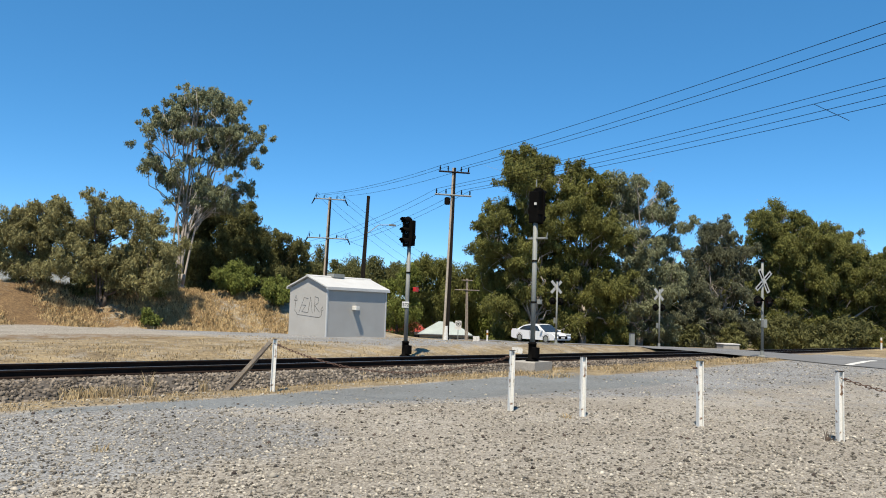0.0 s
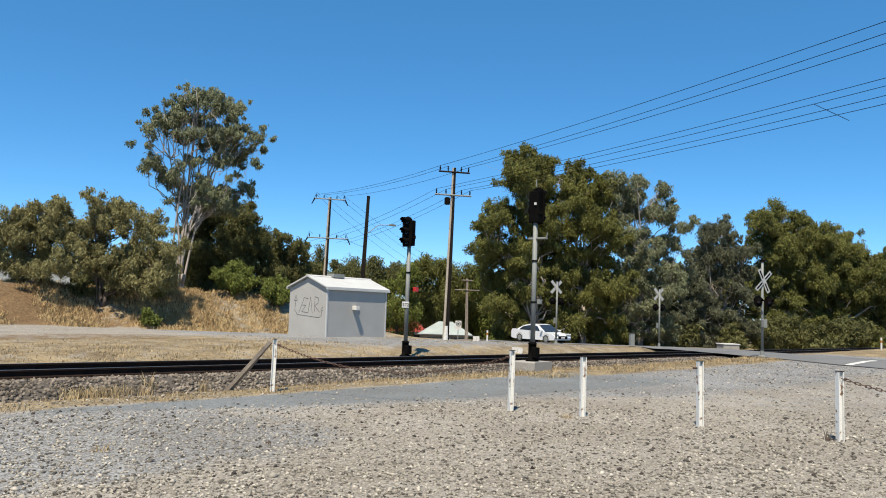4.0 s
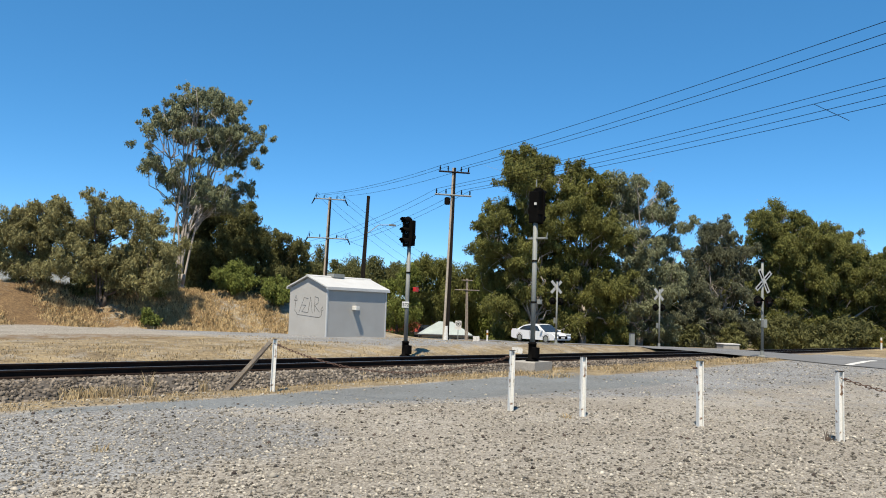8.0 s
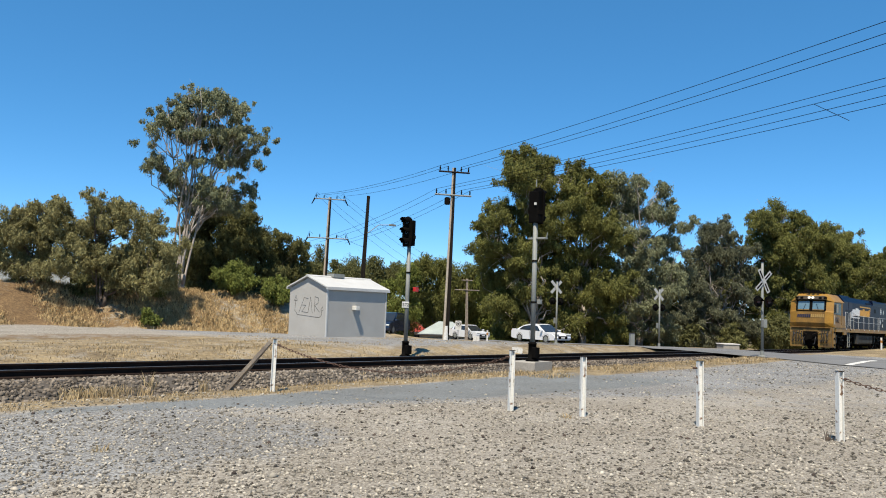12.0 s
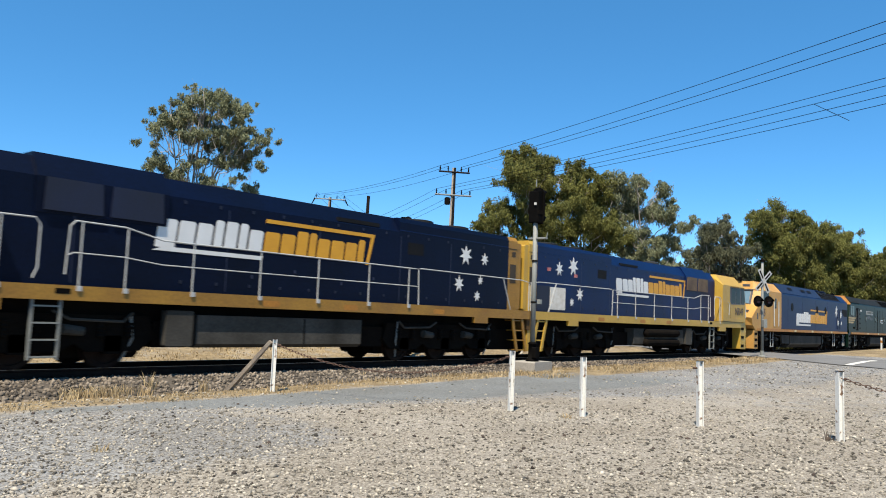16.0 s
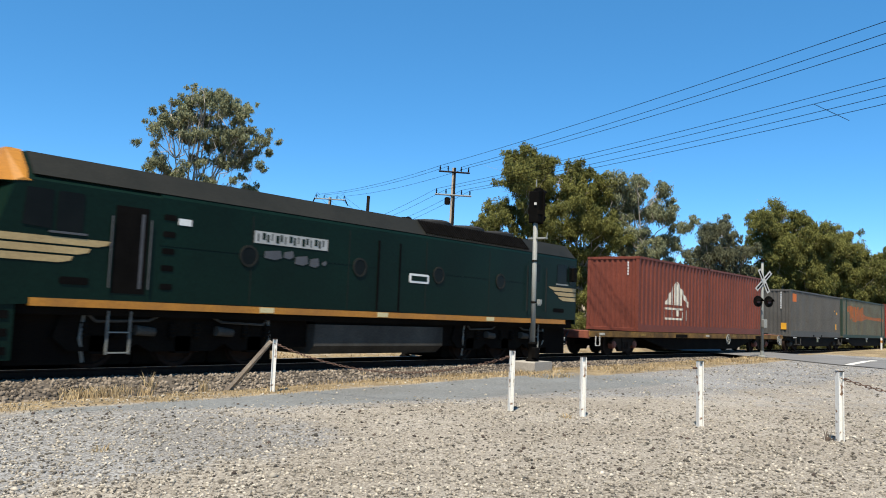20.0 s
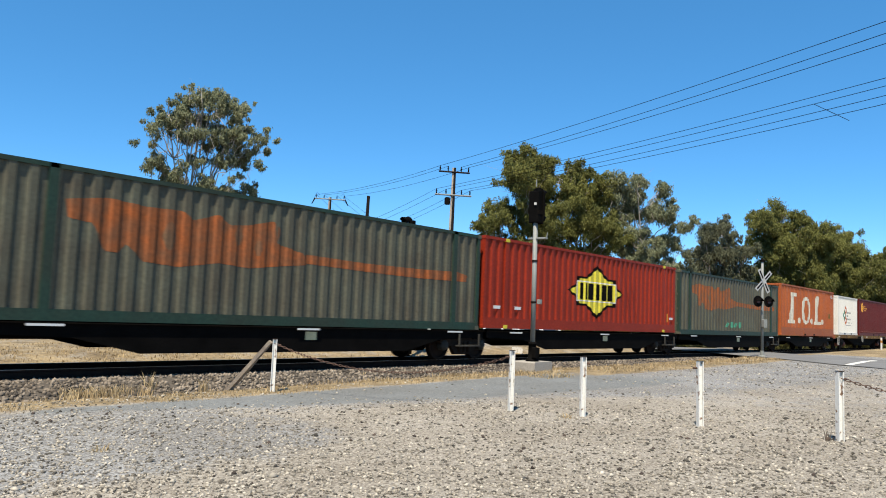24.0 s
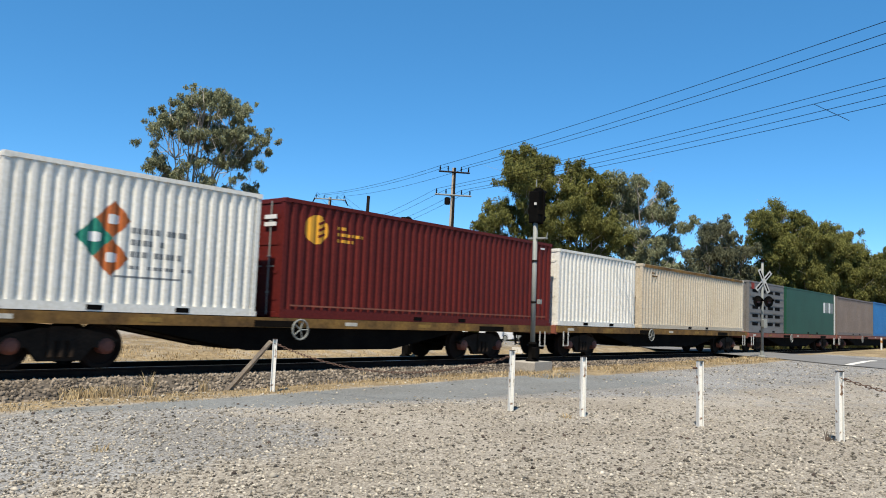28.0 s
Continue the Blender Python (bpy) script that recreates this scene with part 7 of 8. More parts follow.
for x0, x1, z0, z1 in ((-1.1, -0.98, -.37, .17), (-.9, 1.0, .08, .17), (-.9, 1.0, -.37, -.28), (-.3, -.15, -.37, .17), (.3, .45, -.2, .17), (.8, .95, -.37, .0), (1.25, 1.4, -.37, .1)):
    painted("mark_bar", rect(cx + x0, cx + x1, cz + z0, cz + z1), HALF, 0.40, "chalk_mark", b1)
end_code(b1, 3.85, 5, y=-0.72)

# grey box
b2 = container(51.40, 12.6, 0.92, 2.92, "box_grey", "dark grey corrugated container with small yellow stickers", "panel", 0.36, 0.278, long=0.925)
painted("sticker", rect(11.2, 11.55, 1.45, 1.85), HALF, 0.278, "yellow_letter", b2, label="yellow label")
painted("sticker", [(10.9, 2.75), (11.15, 2.75), (11.02, 2.98)], HALF, 0.278, "yellow_letter", b2)
painted("sticker", rect(11.62, 11.74, 2.55, 2.7), HALF, 0.278, "yellow_letter", b2)
painted("sticker", rect(0.3, 1.3, 3.1, 3.6), HALF, 0.278, "mark_orange", b2, label="orange block mark")
part("end_label", Mesh().box(-0.02, 0.0, -0.95, -0.62, 1.35, 1.75), M["yellow_letter"], b2)
end_code(b2, 3.6, 9, y=-0.62)

# green boxes with orange spray bands
def sprayed(at0, front, long):
    b = container(at0, 14.4, 0.93, 2.95, "box_green", "weathered grey-green container with a faded orange sprayed band", front, 0.22, 0.40, posts=(1.22, 13.18), trim="trim_green", long=long)
    painted("spray_letters", [(1.48, 3.24), (2.3, 3.37), (3.17, 3.3), (3.95, 3.32), (4.24, 3.15), (4.85, 3.35), (5.19, 3.15), (5.64, 3.2), (6.37, 3.38), (6.59, 3.17), (6.46, 2.87), (7.31, 2.69), (7.45, 2.42), (6.69, 2.34),
             (5.73, 2.22), (4.93, 2.28), (3.93, 2.12), (3.15, 2.17), (2.73, 2.5), (2.59, 2.3), (2.3, 2.32), (2.03, 2.84), (1.55, 2.88)], HALF, 0.40, "spray_orange", b, 0.004, "blurred orange sprayed letters")
    painted("spray_band", [(7.35, 2.46), (9.43, 2.40), (11.56, 2.36), (13.74, 2.38), (13.86, 2.55), (13.39, 2.66), (11.56, 2.62), (9.43, 2.62), (7.4, 2.68)], HALF, 0.40, "spray_orange", b, 0.005)
    for x, z, r in ((3.69, 2.75, 0.16), (5.41, 2.95, 0.13), (5.97, 2.7, 0.1)):
        painted("letter_hole", [(x + r * math.cos(k * 0.785), z + 2.0 * r * math.sin(k * 0.785)) for k in range(8)], HALF, 0.40, "spray_thin", b, 0.007)
    for z in (1.6, 2.4, 3.1):
        part("end_bar", Mesh().box(-0.03, 0.0, -1.0, 1.0, z, z + 0.05), M["dark_iron"], b)
    return b


sprayed(63.78, "panel", 0.9986)
b3 = sprayed(93.33, "door", 0.977)
for k in range(4):
    painted("spray_tag", [(5.92 + 0.6 * k, 1.35), (6.31 + 0.6 * k, 1.3), (6.4 + 0.6 * k, 1.55 + 0.08 * (k % 2)), (6.02 + 0.6 * k, 1.6)], HALF, 0.40, "mark_jade", b3, label="green sprayed tag")

# red box with a yellow diamond emblem
b4 = container(78.42, 14.6, 0.99, 2.93, "box_red", "bright red corrugated container with black-edged yellow emblem", "door", 0.34, 0.40, posts=(1.22, 13.38), long=0.984)
ex, ez = 7.36, 2.46
em = [(0, 1.0), (0.75, 0.52), (1.35, 0.52), (1.35, 0.28), (1.98, 0.0), (1.35, -0.28), (1.35, -0.52), (0.75, -0.52), (0, -1.0), (-0.75, -0.52), (-1.35, -0.52), (-1.35, -0.28), (-1.98, 0.0), (-1.35, 0.28), (-1.35, 0.52), (-0.75, 0.52)]
painted("emblem_edge", [(ex + a * 1.12, ez + b * 1.05) for a, b in em], HALF, 0.40, "black", b4, 0.003, "black emblem outline")
painted("emblem_field", [(ex + a * 1.02, ez + b * 0.9) for a, b in em], HALF, 0.40, "mark_lemon", b4, 0.006, "yellow emblem field")
painted("emblem_band", rect(ex - 1.52, ex + 1.52, ez - 0.38, ez + 0.38), HALF, 0.40, "white_letter", b4, 0.009)
painted("emblem_band", rect(ex - 1.47, ex + 1.47, ez - 0.34, ez + 0.34), HALF, 0.40, "mark_lemon", b4, 0.012)
for k, w in enumerate((0.26, 0.14, 0.32, 0.26, 0.3, 0.3)):
    x = ex - 1.36 + (0.0, 0.43, 0.70, 1.23, 1.68, 2.24)[k]
    painted("emblem_block", rect(x, x + 1.28 * w, ez - 0.31, ez + 0.31, 0.03), HALF, 0.40, "black", b4, 0.015)
painted("sticker", rect(13.75, 13.95, 1.45, 1.8), HALF, 0.40, "yellow_letter", b4)
for x, z in ((0.55, 1.62), (1.75, 1.62), (14.0, 1.55)):
    code_bars(b4, x, z, 1, "white_letter", size=(0.12, 0.1))
for x in (1.22, 13.38):
    for z in (0.992, 3.81):
        part("corner_casting", Mesh().box(x - 0.1, x + 0.1, -1.245, -1.1, z, z + 0.112, 0.012), M["mark_lemon"], b4, "yellow lifting casting")
for k in range(3):
    part("door_label", Mesh().box(-0.045, -0.03, -1.0, -0.35, 3.3 - 0.22 * k, 3.4 - 0.22 * k), M["white_letter"], b4)

# orange-brown box with three big white block marks
b5 = container(108.05, 12.0, 0.985, 3.13, "box_orange", "orange-brown corrugated container with large white block marks", "panel", 0.50, 0.30, long=0.9816)
for x, a, b, c in ((1.66, 1.33, 2.72, 3.25), (7.16, 7.07, 8.73, 8.19)):
    painted("block_mark", [(x, 1.75), (x + 0.72, 1.75), (x + 1.02, 3.6), (x + 0.32, 3.6)], HALF, 0.30, "chalk_mark", b5, label="large white painted block")
    painted("block_mark", rect(a, b, 1.74, 1.95), HALF, 0.30, "chalk_mark", b5, 0.006)
    painted("block_mark", rect(a + 0.5, c, 3.44, 3.66), HALF, 0.30, "chalk_mark", b5, 0.006)
turns = [math.pi * 2 * i / 24 for i in range(24)]
painted("oval_mark", [(5.22 + 1.0 * math.cos(a), 2.62 + 0.9 * math.sin(a)) for a in turns], HALF, 0.30, "chalk_mark", b5, label="large white painted oval")
painted("oval_field", [(5.28 + 0.51 * math.cos(a), 2.62 + 0.68 * math.sin(a)) for a in turns], HALF, 0.30, "box_orange", b5, 0.006)
for x in (3.74, 6.48, 9.12):
    painted("round_mark", [(x + 0.24 * math.cos(a), 1.95 + 0.2 * math.sin(a)) for a in turns], HALF, 0.30, "chalk_mark", b5, label="white round mark")
for x in (2.6, 4.6, 6.8, 9.0):
    part("rail_rib", panel(rect(x, x + 0.05, 1.05, 1.42), -1, 1.235, 0.02), M["box_orange"], b5)
code_bars(b5, 11.2, 3.8, 2, "white_letter")
painted("sticker", rect(10.6, 11.1, 2.2, 2.55), HALF, 0.30, "deck", b5)
end_code(b5, 3.8, 7, y=-0.4)

# white short box with green and orange diamonds
b6 = container(121.15, 6.06, 1.13, 2.83, "box_white", "white short container with green and orange diamond marks", "door", 0.17, 0.275, long=0.93)
for dx, dz, c in ((2.3, 0.38, "mark_orange"), (1.9, 0.0, "mark_teal"), (2.3, -0.38, "mark_orange")):
    x, z = dx, 2.58 + dz
    painted("diamond_mark", [(x, z - 0.38), (x + 0.4, z), (x, z + 0.38), (x - 0.4, z)], HALF, 0.275, c, b6)
    painted("diamond_bar", rect(x - 0.12, x + 0.12, z - 0.1, z + 0.1, 0.02), HALF, 0.275, "white_letter", b6, 0.006)
for k, n in enumerate((10, 6, 9, 11)):
    for j in range(n):
        if (j + k) % 6 != 5:
            painted("word_bar", rect(2.72 + 0.14 * j, 2.82 + 0.14 * j, 2.72 - 0.24 * k, 2.84 - 0.24 * k - (0.05 if k == 3 else 0)), HALF, 0.275, "mark_grey", b6)
painted("word_bar", rect(2.4, 4.0, 1.82, 1.86), HALF, 0.275, "mark_grey", b6)
for y in (0.3, -0.45):
    part("door_label", Mesh().box(-0.045, -0.03, y - 0.18, y + 0.18, 2.55, 2.61), M["mark_lemon"], b6)
part("door_label", Mesh().box(-0.045, -0.03, -0.9, -0.4, 3.35, 3.42), M["mark_grey"], b6)
part("door_label", Mesh().box(-0.045, -0.03, -0.9, -0.5, 3.22, 3.28), M["mark_grey"], b6)

# maroon box with a yellow roundel
b7 = container(127.5, 12.1, 1.12, 2.88, "box_maroon", "maroon corrugated container with yellow roundel", "door", 0.20, 0.278, long=0.979)
rnd = [(1.05 + 0.38 * math.cos(math.pi * 2 * i / 20), 3.33 + 0.37 * math.sin(math.pi * 2 * i / 20)) for i in range(20)]
painted("roundel", rnd, HALF, 0.278, "yellow_letter", b7, label="yellow roundel")
for k in range(3):
    painted("roundel_bar", [(1.1, 3.12 + 0.16 * k), (1.35, 3.2 + 0.16 * k), (1.35, 3.27 + 0.16 * k), (1.1, 3.19 + 0.16 * k)], HALF, 0.278, "box_maroon", b7, 0.006)
for k in range(3):
    for j in range((2, 6, 4)[k]):
        painted("word_bar", rect(1.75 + 0.17 * j, 1.87 + 0.17 * j, 3.4 - 0.16 * k, 3.48 - 0.16 * k), HALF, 0.278, "yellow_letter", b7)
for k in range(2):
    part("door_label", Mesh().box(-0.045, -0.03, -0.95, -0.5, 3.5 - 0.18 * k, 3.6 - 0.18 * k), M["white_letter"], b7)
code_bars(b7, 11.4, 3.75, 1)
part("floor_stripe", panel(rect(0.3, 11.8, 1.4, 1.44), -1, 1.235, 0.01), M["hub"], b7)

b8 = container(139.91, 6.06, 1.15, 2.75, "box_white", "white short corrugated container", "door", 0.17, 0.275, long=0.98)
b9 = container(146.55, 12.1, 1.15, 2.72, "box_beige", "faded beige corrugated container with rusty top edge", "panel", 0.17, 0.278, long=0.998)
code_bars(b9, 0.9, 3.5, 2, "deck")
part("rust_edge", panel(rect(0.2, 11.9, 3.74, 3.86), -1, 1.236, 0.01), M["deck"], b9, "rusty top rail")
b10 = container(159.5, 5.4, 1.1, 2.85, "box_slate", "grey slatted stock container", "panel", 0.16, 0.5, smooth_side=True, long=1.12)
for k in range(5):
    for j in range(4):
        part("vent_slot", panel(rect(0.5 + j * 1.15, 1.3 + j * 1.15, 1.5 + 0.46 * k, 1.68 + 0.46 * k), -1, 1.228, 0.01), M["black"], b10)
    part("side_batten", panel(rect(0.15, 5.25, 1.74 + 0.46 * k, 1.9 + 0.46 * k), -1, 1.245, 0.02), M["box_slate"], b10)
part("sticker", panel(rect(0.3, 0.7, 3.5, 3.85), -1, 1.25, 0.01), M["box_red"], b10)
b11 = container(166.1, 11.2, 1.1, 2.85, "box_teal", "green curtain-sided container with pale block marks", "panel", 0.2, 0.278, smooth_side=True)
for k in range(4):
    part("block_mark", panel(rect(8.2 + 0.65 * k, 8.65 + 0.65 * k, 2.6, 3.3), -1, 1.228, 0.01), M["mark_grey"] if k % 2 else M["white_letter"], b11)
part("white_end_frame", panel(rect(10.9, 11.2, 1.1, 3.95), -1, 1.235, 0.02), M["box_white"], b11)
b12 = container(177.9, 11.2, 1.1, 2.8, "box_taupe", "taupe corrugated container on a flat wagon", "panel", 0.2, 0.278, long=1.02)
b13 = container(189.7, 12.1, 1.1, 2.85, "box_blue", "bright blue corrugated container on a flat wagon", "panel", 0.2, 0.278, long=0.98)
b14 = container(203.0, 12.1, 1.1, 2.85, "box_taupe", "taupe corrugated container on a flat wagon", "panel", 0.2, 0.278)


def hand_wheel(parent, x, z, r=0.24, y=-1.3):
    m = Mesh()
    ring = [(x + r * math.cos(math.pi * i / 8), y, z + r * math.sin(math.pi * i / 8)) for i in range(17)]
    m.path(ring, 0.022, 6)
    for i in range(5):
        a = math.pi * 2 * i / 5
        m.tube((x, y, z), (x + r * math.cos(a), y, z + r * math.sin(a)), 0.016, 0.016, 5)
    part("hand_brake_wheel", m, M["steel"], parent, "spoked hand brake wheel")


def loop_step(parent, x, z0, z1, w=0.32):
    part("shunter_step", Mesh().path([(x, -1.27, z1), (x, -1.27, z0), (x + w, -1.27, z0), (x + w, -1.27, z1)], 0.02), M["rail_white"], parent)


def flat_wagon(at0, length, top, bogies, paint, label, wheel_at, cap="hub", patches=6):
    """Flat container wagon: side sills, deep centre sill, two bogies."""
    o = thing("flat_wagon", pose(0, 0, 0), label, "rail wagon", "wagons")
    for s in (-1, 1):
        part("side_sill", Mesh().box(0.1, length - 0.1, s * 1.2 - 0.06, s * 1.2 + 0.06, top - 0.24, top - 0.012, 0.015), M[paint], o, "weathered ochre side sill")
        for k in range(patches):
            x = 0.8 + k * (length - 2.2) / patches
            w_ = (0.42, 0.5, 1.3)[k % 3]
            part("sill_panel", panel(rect(x, x + w_, top - (0.17 if k % 3 < 2 else 0.23), top - 0.08), s, 1.264, 0.01), (M["chalk_mark"], M["deck_yellow"], M["dark_iron"])[k % 3], o)
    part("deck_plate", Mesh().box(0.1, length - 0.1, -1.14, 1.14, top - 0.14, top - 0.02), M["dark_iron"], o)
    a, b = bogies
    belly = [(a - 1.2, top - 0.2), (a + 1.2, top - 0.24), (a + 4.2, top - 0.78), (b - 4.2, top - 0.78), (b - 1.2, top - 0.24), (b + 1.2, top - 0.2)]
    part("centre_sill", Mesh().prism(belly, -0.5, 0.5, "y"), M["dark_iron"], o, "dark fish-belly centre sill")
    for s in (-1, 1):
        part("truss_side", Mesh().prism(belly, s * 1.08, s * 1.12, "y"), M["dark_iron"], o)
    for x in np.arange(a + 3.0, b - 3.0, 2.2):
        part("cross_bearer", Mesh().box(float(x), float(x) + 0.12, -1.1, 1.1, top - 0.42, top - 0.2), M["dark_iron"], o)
    for x in (0.1, length - 0.1):
        part("end_beam", Mesh().box(x - 0.08, x + 0.08, -1.2, 1.2, top - 0.3, top, 0.02), M["hub"], o)
    for x in bogies:
        freight_bogie(o, x, cap=cap)
    for x in wheel_at:
        hand_wheel(o, x, top - 0.28)
    for x in (0.5, length - 0.8):
        loop_step(o, x, 0.42, top - 0.2)
    coupler(o, 0.05, -1)
    coupler(o, length - 0.05, 1)
    part("air_tank", Mesh().lathe([(0.05, -0.6), (0.17, -0.52), (0.17, 0.52), (0.05, 0.6)], 12, ((a + b) / 2 + 1.0, -0.85, top - 0.62), "x"), M["dark_iron"], o)
    TRAIN.append((o, at0, pose(0, 0, 0)))
    return o


def skeletal_pack(at0, spans_, bogie_at, top=0.93):
    """Black skeletal wagon units that share bogies."""
    for i, (a, b) in enumerate(spans_):
        o = thing("skeletal_wagon", pose(0, 0, 0), "black skeletal container wagon with fish-belly sides", "rail wagon", "wagons")
        l_ = b - a
        belly = [(0.1, top - 0.02), (0.1, top - 0.22), (2.2, top - 0.30), (3.6, 0.30), (l_ - 3.6, 0.30), (l_ - 2.2, top - 0.30), (l_ - 0.1, top - 0.22), (l_ - 0.1, top - 0.02)]
        for s in (-1, 1):
            part("side_girder", Mesh().prism(belly, s * 1.12, s * 1.18, "y"), M["black"], o, "black girder")
            part("girder_flange", Mesh().box(0.1, l_ - 0.1, s * 1.17 - 0.07, s * 1.17 + 0.07, top - 0.03, top - 0.008), M["dark_iron"], o)
            for x in (1.3, l_ * 0.5, l_ - 1.9):
                part("sill_panel", panel(rect(x, x + 0.7, top - 0.08, top - 0.035), s, 1.246, 0.01), M["white_letter"], o)
            part("data_plate", panel(rect(l_ * 0.52, l_ * 0.52 + 0.35, top - 0.32, top - 0.12), s, 1.19, 0.01), M["cream"], o)
        part("spine", Mesh().box(0.1, l_ - 0.1, -0.35, 0.35, 0.55, top - 0.05), M["black"], o)
        for x in (0.3, l_ * 0.33, l_ * 0.66, l_ - 0.5):
            part("cross_bearer", Mesh().box(x, x + 0.25, -1.12, 1.12, top - 0.28, top - 0.06), M["black"], o)
        freight_bogie(o, bogie_at[i] - a, cap="tank")
        if i == len(spans_) - 1:
            freight_bogie(o, bogie_at[i + 1] - a, cap="tank")
        part("foot_board", Mesh().box(bogie_at[i] - a - 0.5, bogie_at[i] - a + 0.5, -1.32, -1.12, 0.42, 0.46).box(bogie_at[i] - a - 0.5, bogie_at[i] - a - 0.46, -1.3, -1.26, 0.42, 0.8).box(bogie_at[i] - a + 0.46, bogie_at[i] - a + 0.5, -1.3, -1.26, 0.42, 0.8), M["tank"], o)
        TRAIN.append((o, a, pose(0, 0, 0)))


flat_wagon(26.45, 23.3, 0.995, (3.25, 19.9), "deck", "long ochre-edged flat wagon under a container", (14.2, 22.3))
skeletal_pack(50.45, ((50.45, 63.4), (63.4, 78.6), (78.6, 93.3), (93.3, 107.7), (107.7, 120.0)), (52.7, 62.8, 77.7, 92.15, 106.9, 118.0), 0.915)
flat_wagon(120.3, 19.2, 1.125, (2.2, 15.4), "deck", "ochre flat wagon carrying two containers", (7.8,))
flat_wagon(139.75, 19.5, 1.14, (2.2, 17.0), "deck", "ochre flat wagon carrying two containers", (7.6,))
flat_wagon(159.3, 18.2, 1.09, (2.0, 15.6), "hub", "rust-red flat wagon carrying two containers", (7.6,))
flat_wagon(177.6, 25.0, 1.09, (2.2, 23.0), "hub", "rust-red flat wagon carrying two containers", (7.6,))
flat_wagon(202.7, 13.4, 1.09, (2.0, 11.2), "hub", "rust-red flat wagon carrying a container", ())


# ---- cars ----
def car(paint, label, kind_, length, width, height, bonnet, m):
    """A car that faces +x, with its origin on the ground under its middle."""
    o = thing("car", m, label, "car", "cars on the road")
    h2, w = length / 2, width / 2
    belt, sill = height * 0.60, 0.24
    if kind_ == "sedan":
        low = [(-h2, 0.42), (-h2 + 0.05, 0.3), (-h2 + 0.5, sill), (h2 - 0.6, sill), (h2 - 0.05, 0.28), (h2, 0.45), (h2 - 0.04, 0.62), (h2 - 0.3, 0.74), (h2 - 1.25, belt), (-h2 + 0.9, belt + 0.07), (-h2 + 0.14, belt + 0.13), (-h2, 0.86)]
        roof = [(h2 - 1.15, belt), (h2 - 1.95, height - 0.07), (h2 - 2.45, height), (-h2 + 2.0, height - 0.02), (-h2 + 1.35, height - 0.12), (-h2 + 0.4, belt + 0.1)]
        glass_side = [(h2 - 1.62, belt + 0.03), (h2 - 2.05, height - 0.16), (h2 - 2.5, height - 0.1), (-h2 + 1.9, height - 0.13), (-h2 + 1.3, height - 0.22), (-h2 + 0.85, belt + 0.1)]
    else:
        tail = 0.18 if kind_ == "suv" else 0.4
        low = [(-h2, 0.45), (-h2 + 0.05, 0.32), (-h2 + 0.5, sill), (h2 - 0.6, sill), (h2 - 0.05, 0.3), (h2, 0.5), (h2 - 0.03, 0.76), (h2 - 0.3, 0.92 if kind_ == "suv" else 0.8), (h2 - bonnet, belt), (-h2 + 0.5, belt + 0.06), (-h2 + 0.08, belt + 0.04), (-h2, 0.8)]
        roof = [(h2 - bonnet + 0.1, belt), (h2 - bonnet - 0.75, height - 0.04), (h2 - bonnet - 1.4, height), (-h2 + tail + 0.3, height - 0.08), (-h2 + tail * 0.5, belt + 0.05)]
        glass_side = [(h2 - bonnet - 0.15, belt + 0.04), (h2 - bonnet - 0.8, height - 0.14), (h2 - bonnet - 1.4, height - 0.1), (-h2 + tail + 0.4, height - 0.18), (-h2 + tail + 0.35, belt + 0.08)]
    c_ = part("body", loft([(-w + 0.06, [(x * 0.97, z) for x, z in low]), (-w, [(x * 0.985, z) for x, z in low]), (-w * 0.5, low), (w * 0.5, low), (w, [(x * 0.985, z) for x, z in low]), (w - 0.06, [(x * 0.97, z) for x, z in low])][1:5]), M[paint], o, smooth=False)
    part("cabin", loft([(-w * 0.95, [(x, belt + (z - belt) * 0.0) for x, z in roof]), (-w * 0.78, roof), (w * 0.78, roof), (w * 0.95, [(x, belt) for x, z in roof])]), M[paint], o)
    for s in (-1, 1):
        hs_ = height - belt
        gl = Mesh()
        pts = [(x, s * (w * 0.95 - (z - belt) / hs_ * w * 0.17 + 0.012), z) for x, z in glass_side]
        inn = [(x, y - s * 0.03, z) for x, y, z in pts]
        n = len(pts)
        gl.add(pts + inn, [tuple(range(n)), tuple(range(n, 2 * n))[::-1]] + [(i, (i + 1) % n, n + (i + 1) % n, n + i) for i in range(n)])
        part("side_glass", gl, M["glass"], o, "dark side windows")
        xm = (glass_side[2][0] + glass_side[3][0]) / 2
        part("door_pillar", Mesh().add([(xm - 0.04, s * (w * 0.95 + 0.02), belt), (xm + 0.04, s * (w * 0.95 + 0.02), belt), (xm + 0.02, s * (w * 0.79 + 0.02), height - 0.12), (xm - 0.05, s * (w * 0.79 + 0.02), height - 0.12)], [(0, 1, 2, 3)]), M["black"], o)
        part("mirror", Mesh().box(h2 - bonnet - 0.1, h2 - bonnet + 0.08, s * (w + 0.08) - 0.1, s * (w + 0.08) + 0.1, belt + 0.02, belt + 0.16, 0.03), M[paint], o)
        part("headlamp", Mesh().box(h2 - 0.34, h2 - 0.01, s * (w - 0.3) - 0.22, s * (w - 0.3) + 0.28 * (s > 0) + 0.22 * (s < 0), 0.64, 0.78, 0.04), M["lamp"], o)
        part("tail_lamp", Mesh().box(-h2 - 0.012, -h2 + 0.2, s * (w - 0.25) - 0.2, s * (w - 0.25) + 0.2, 0.78, 0.96, 0.03), M["tail_red"], o, "red tail lamp")
        part("door_seam", Mesh().box(xm - 0.01, xm + 0.01, s * w - 0.004, s * w + 0.004, sill + 0.1, belt), M["black"], o)
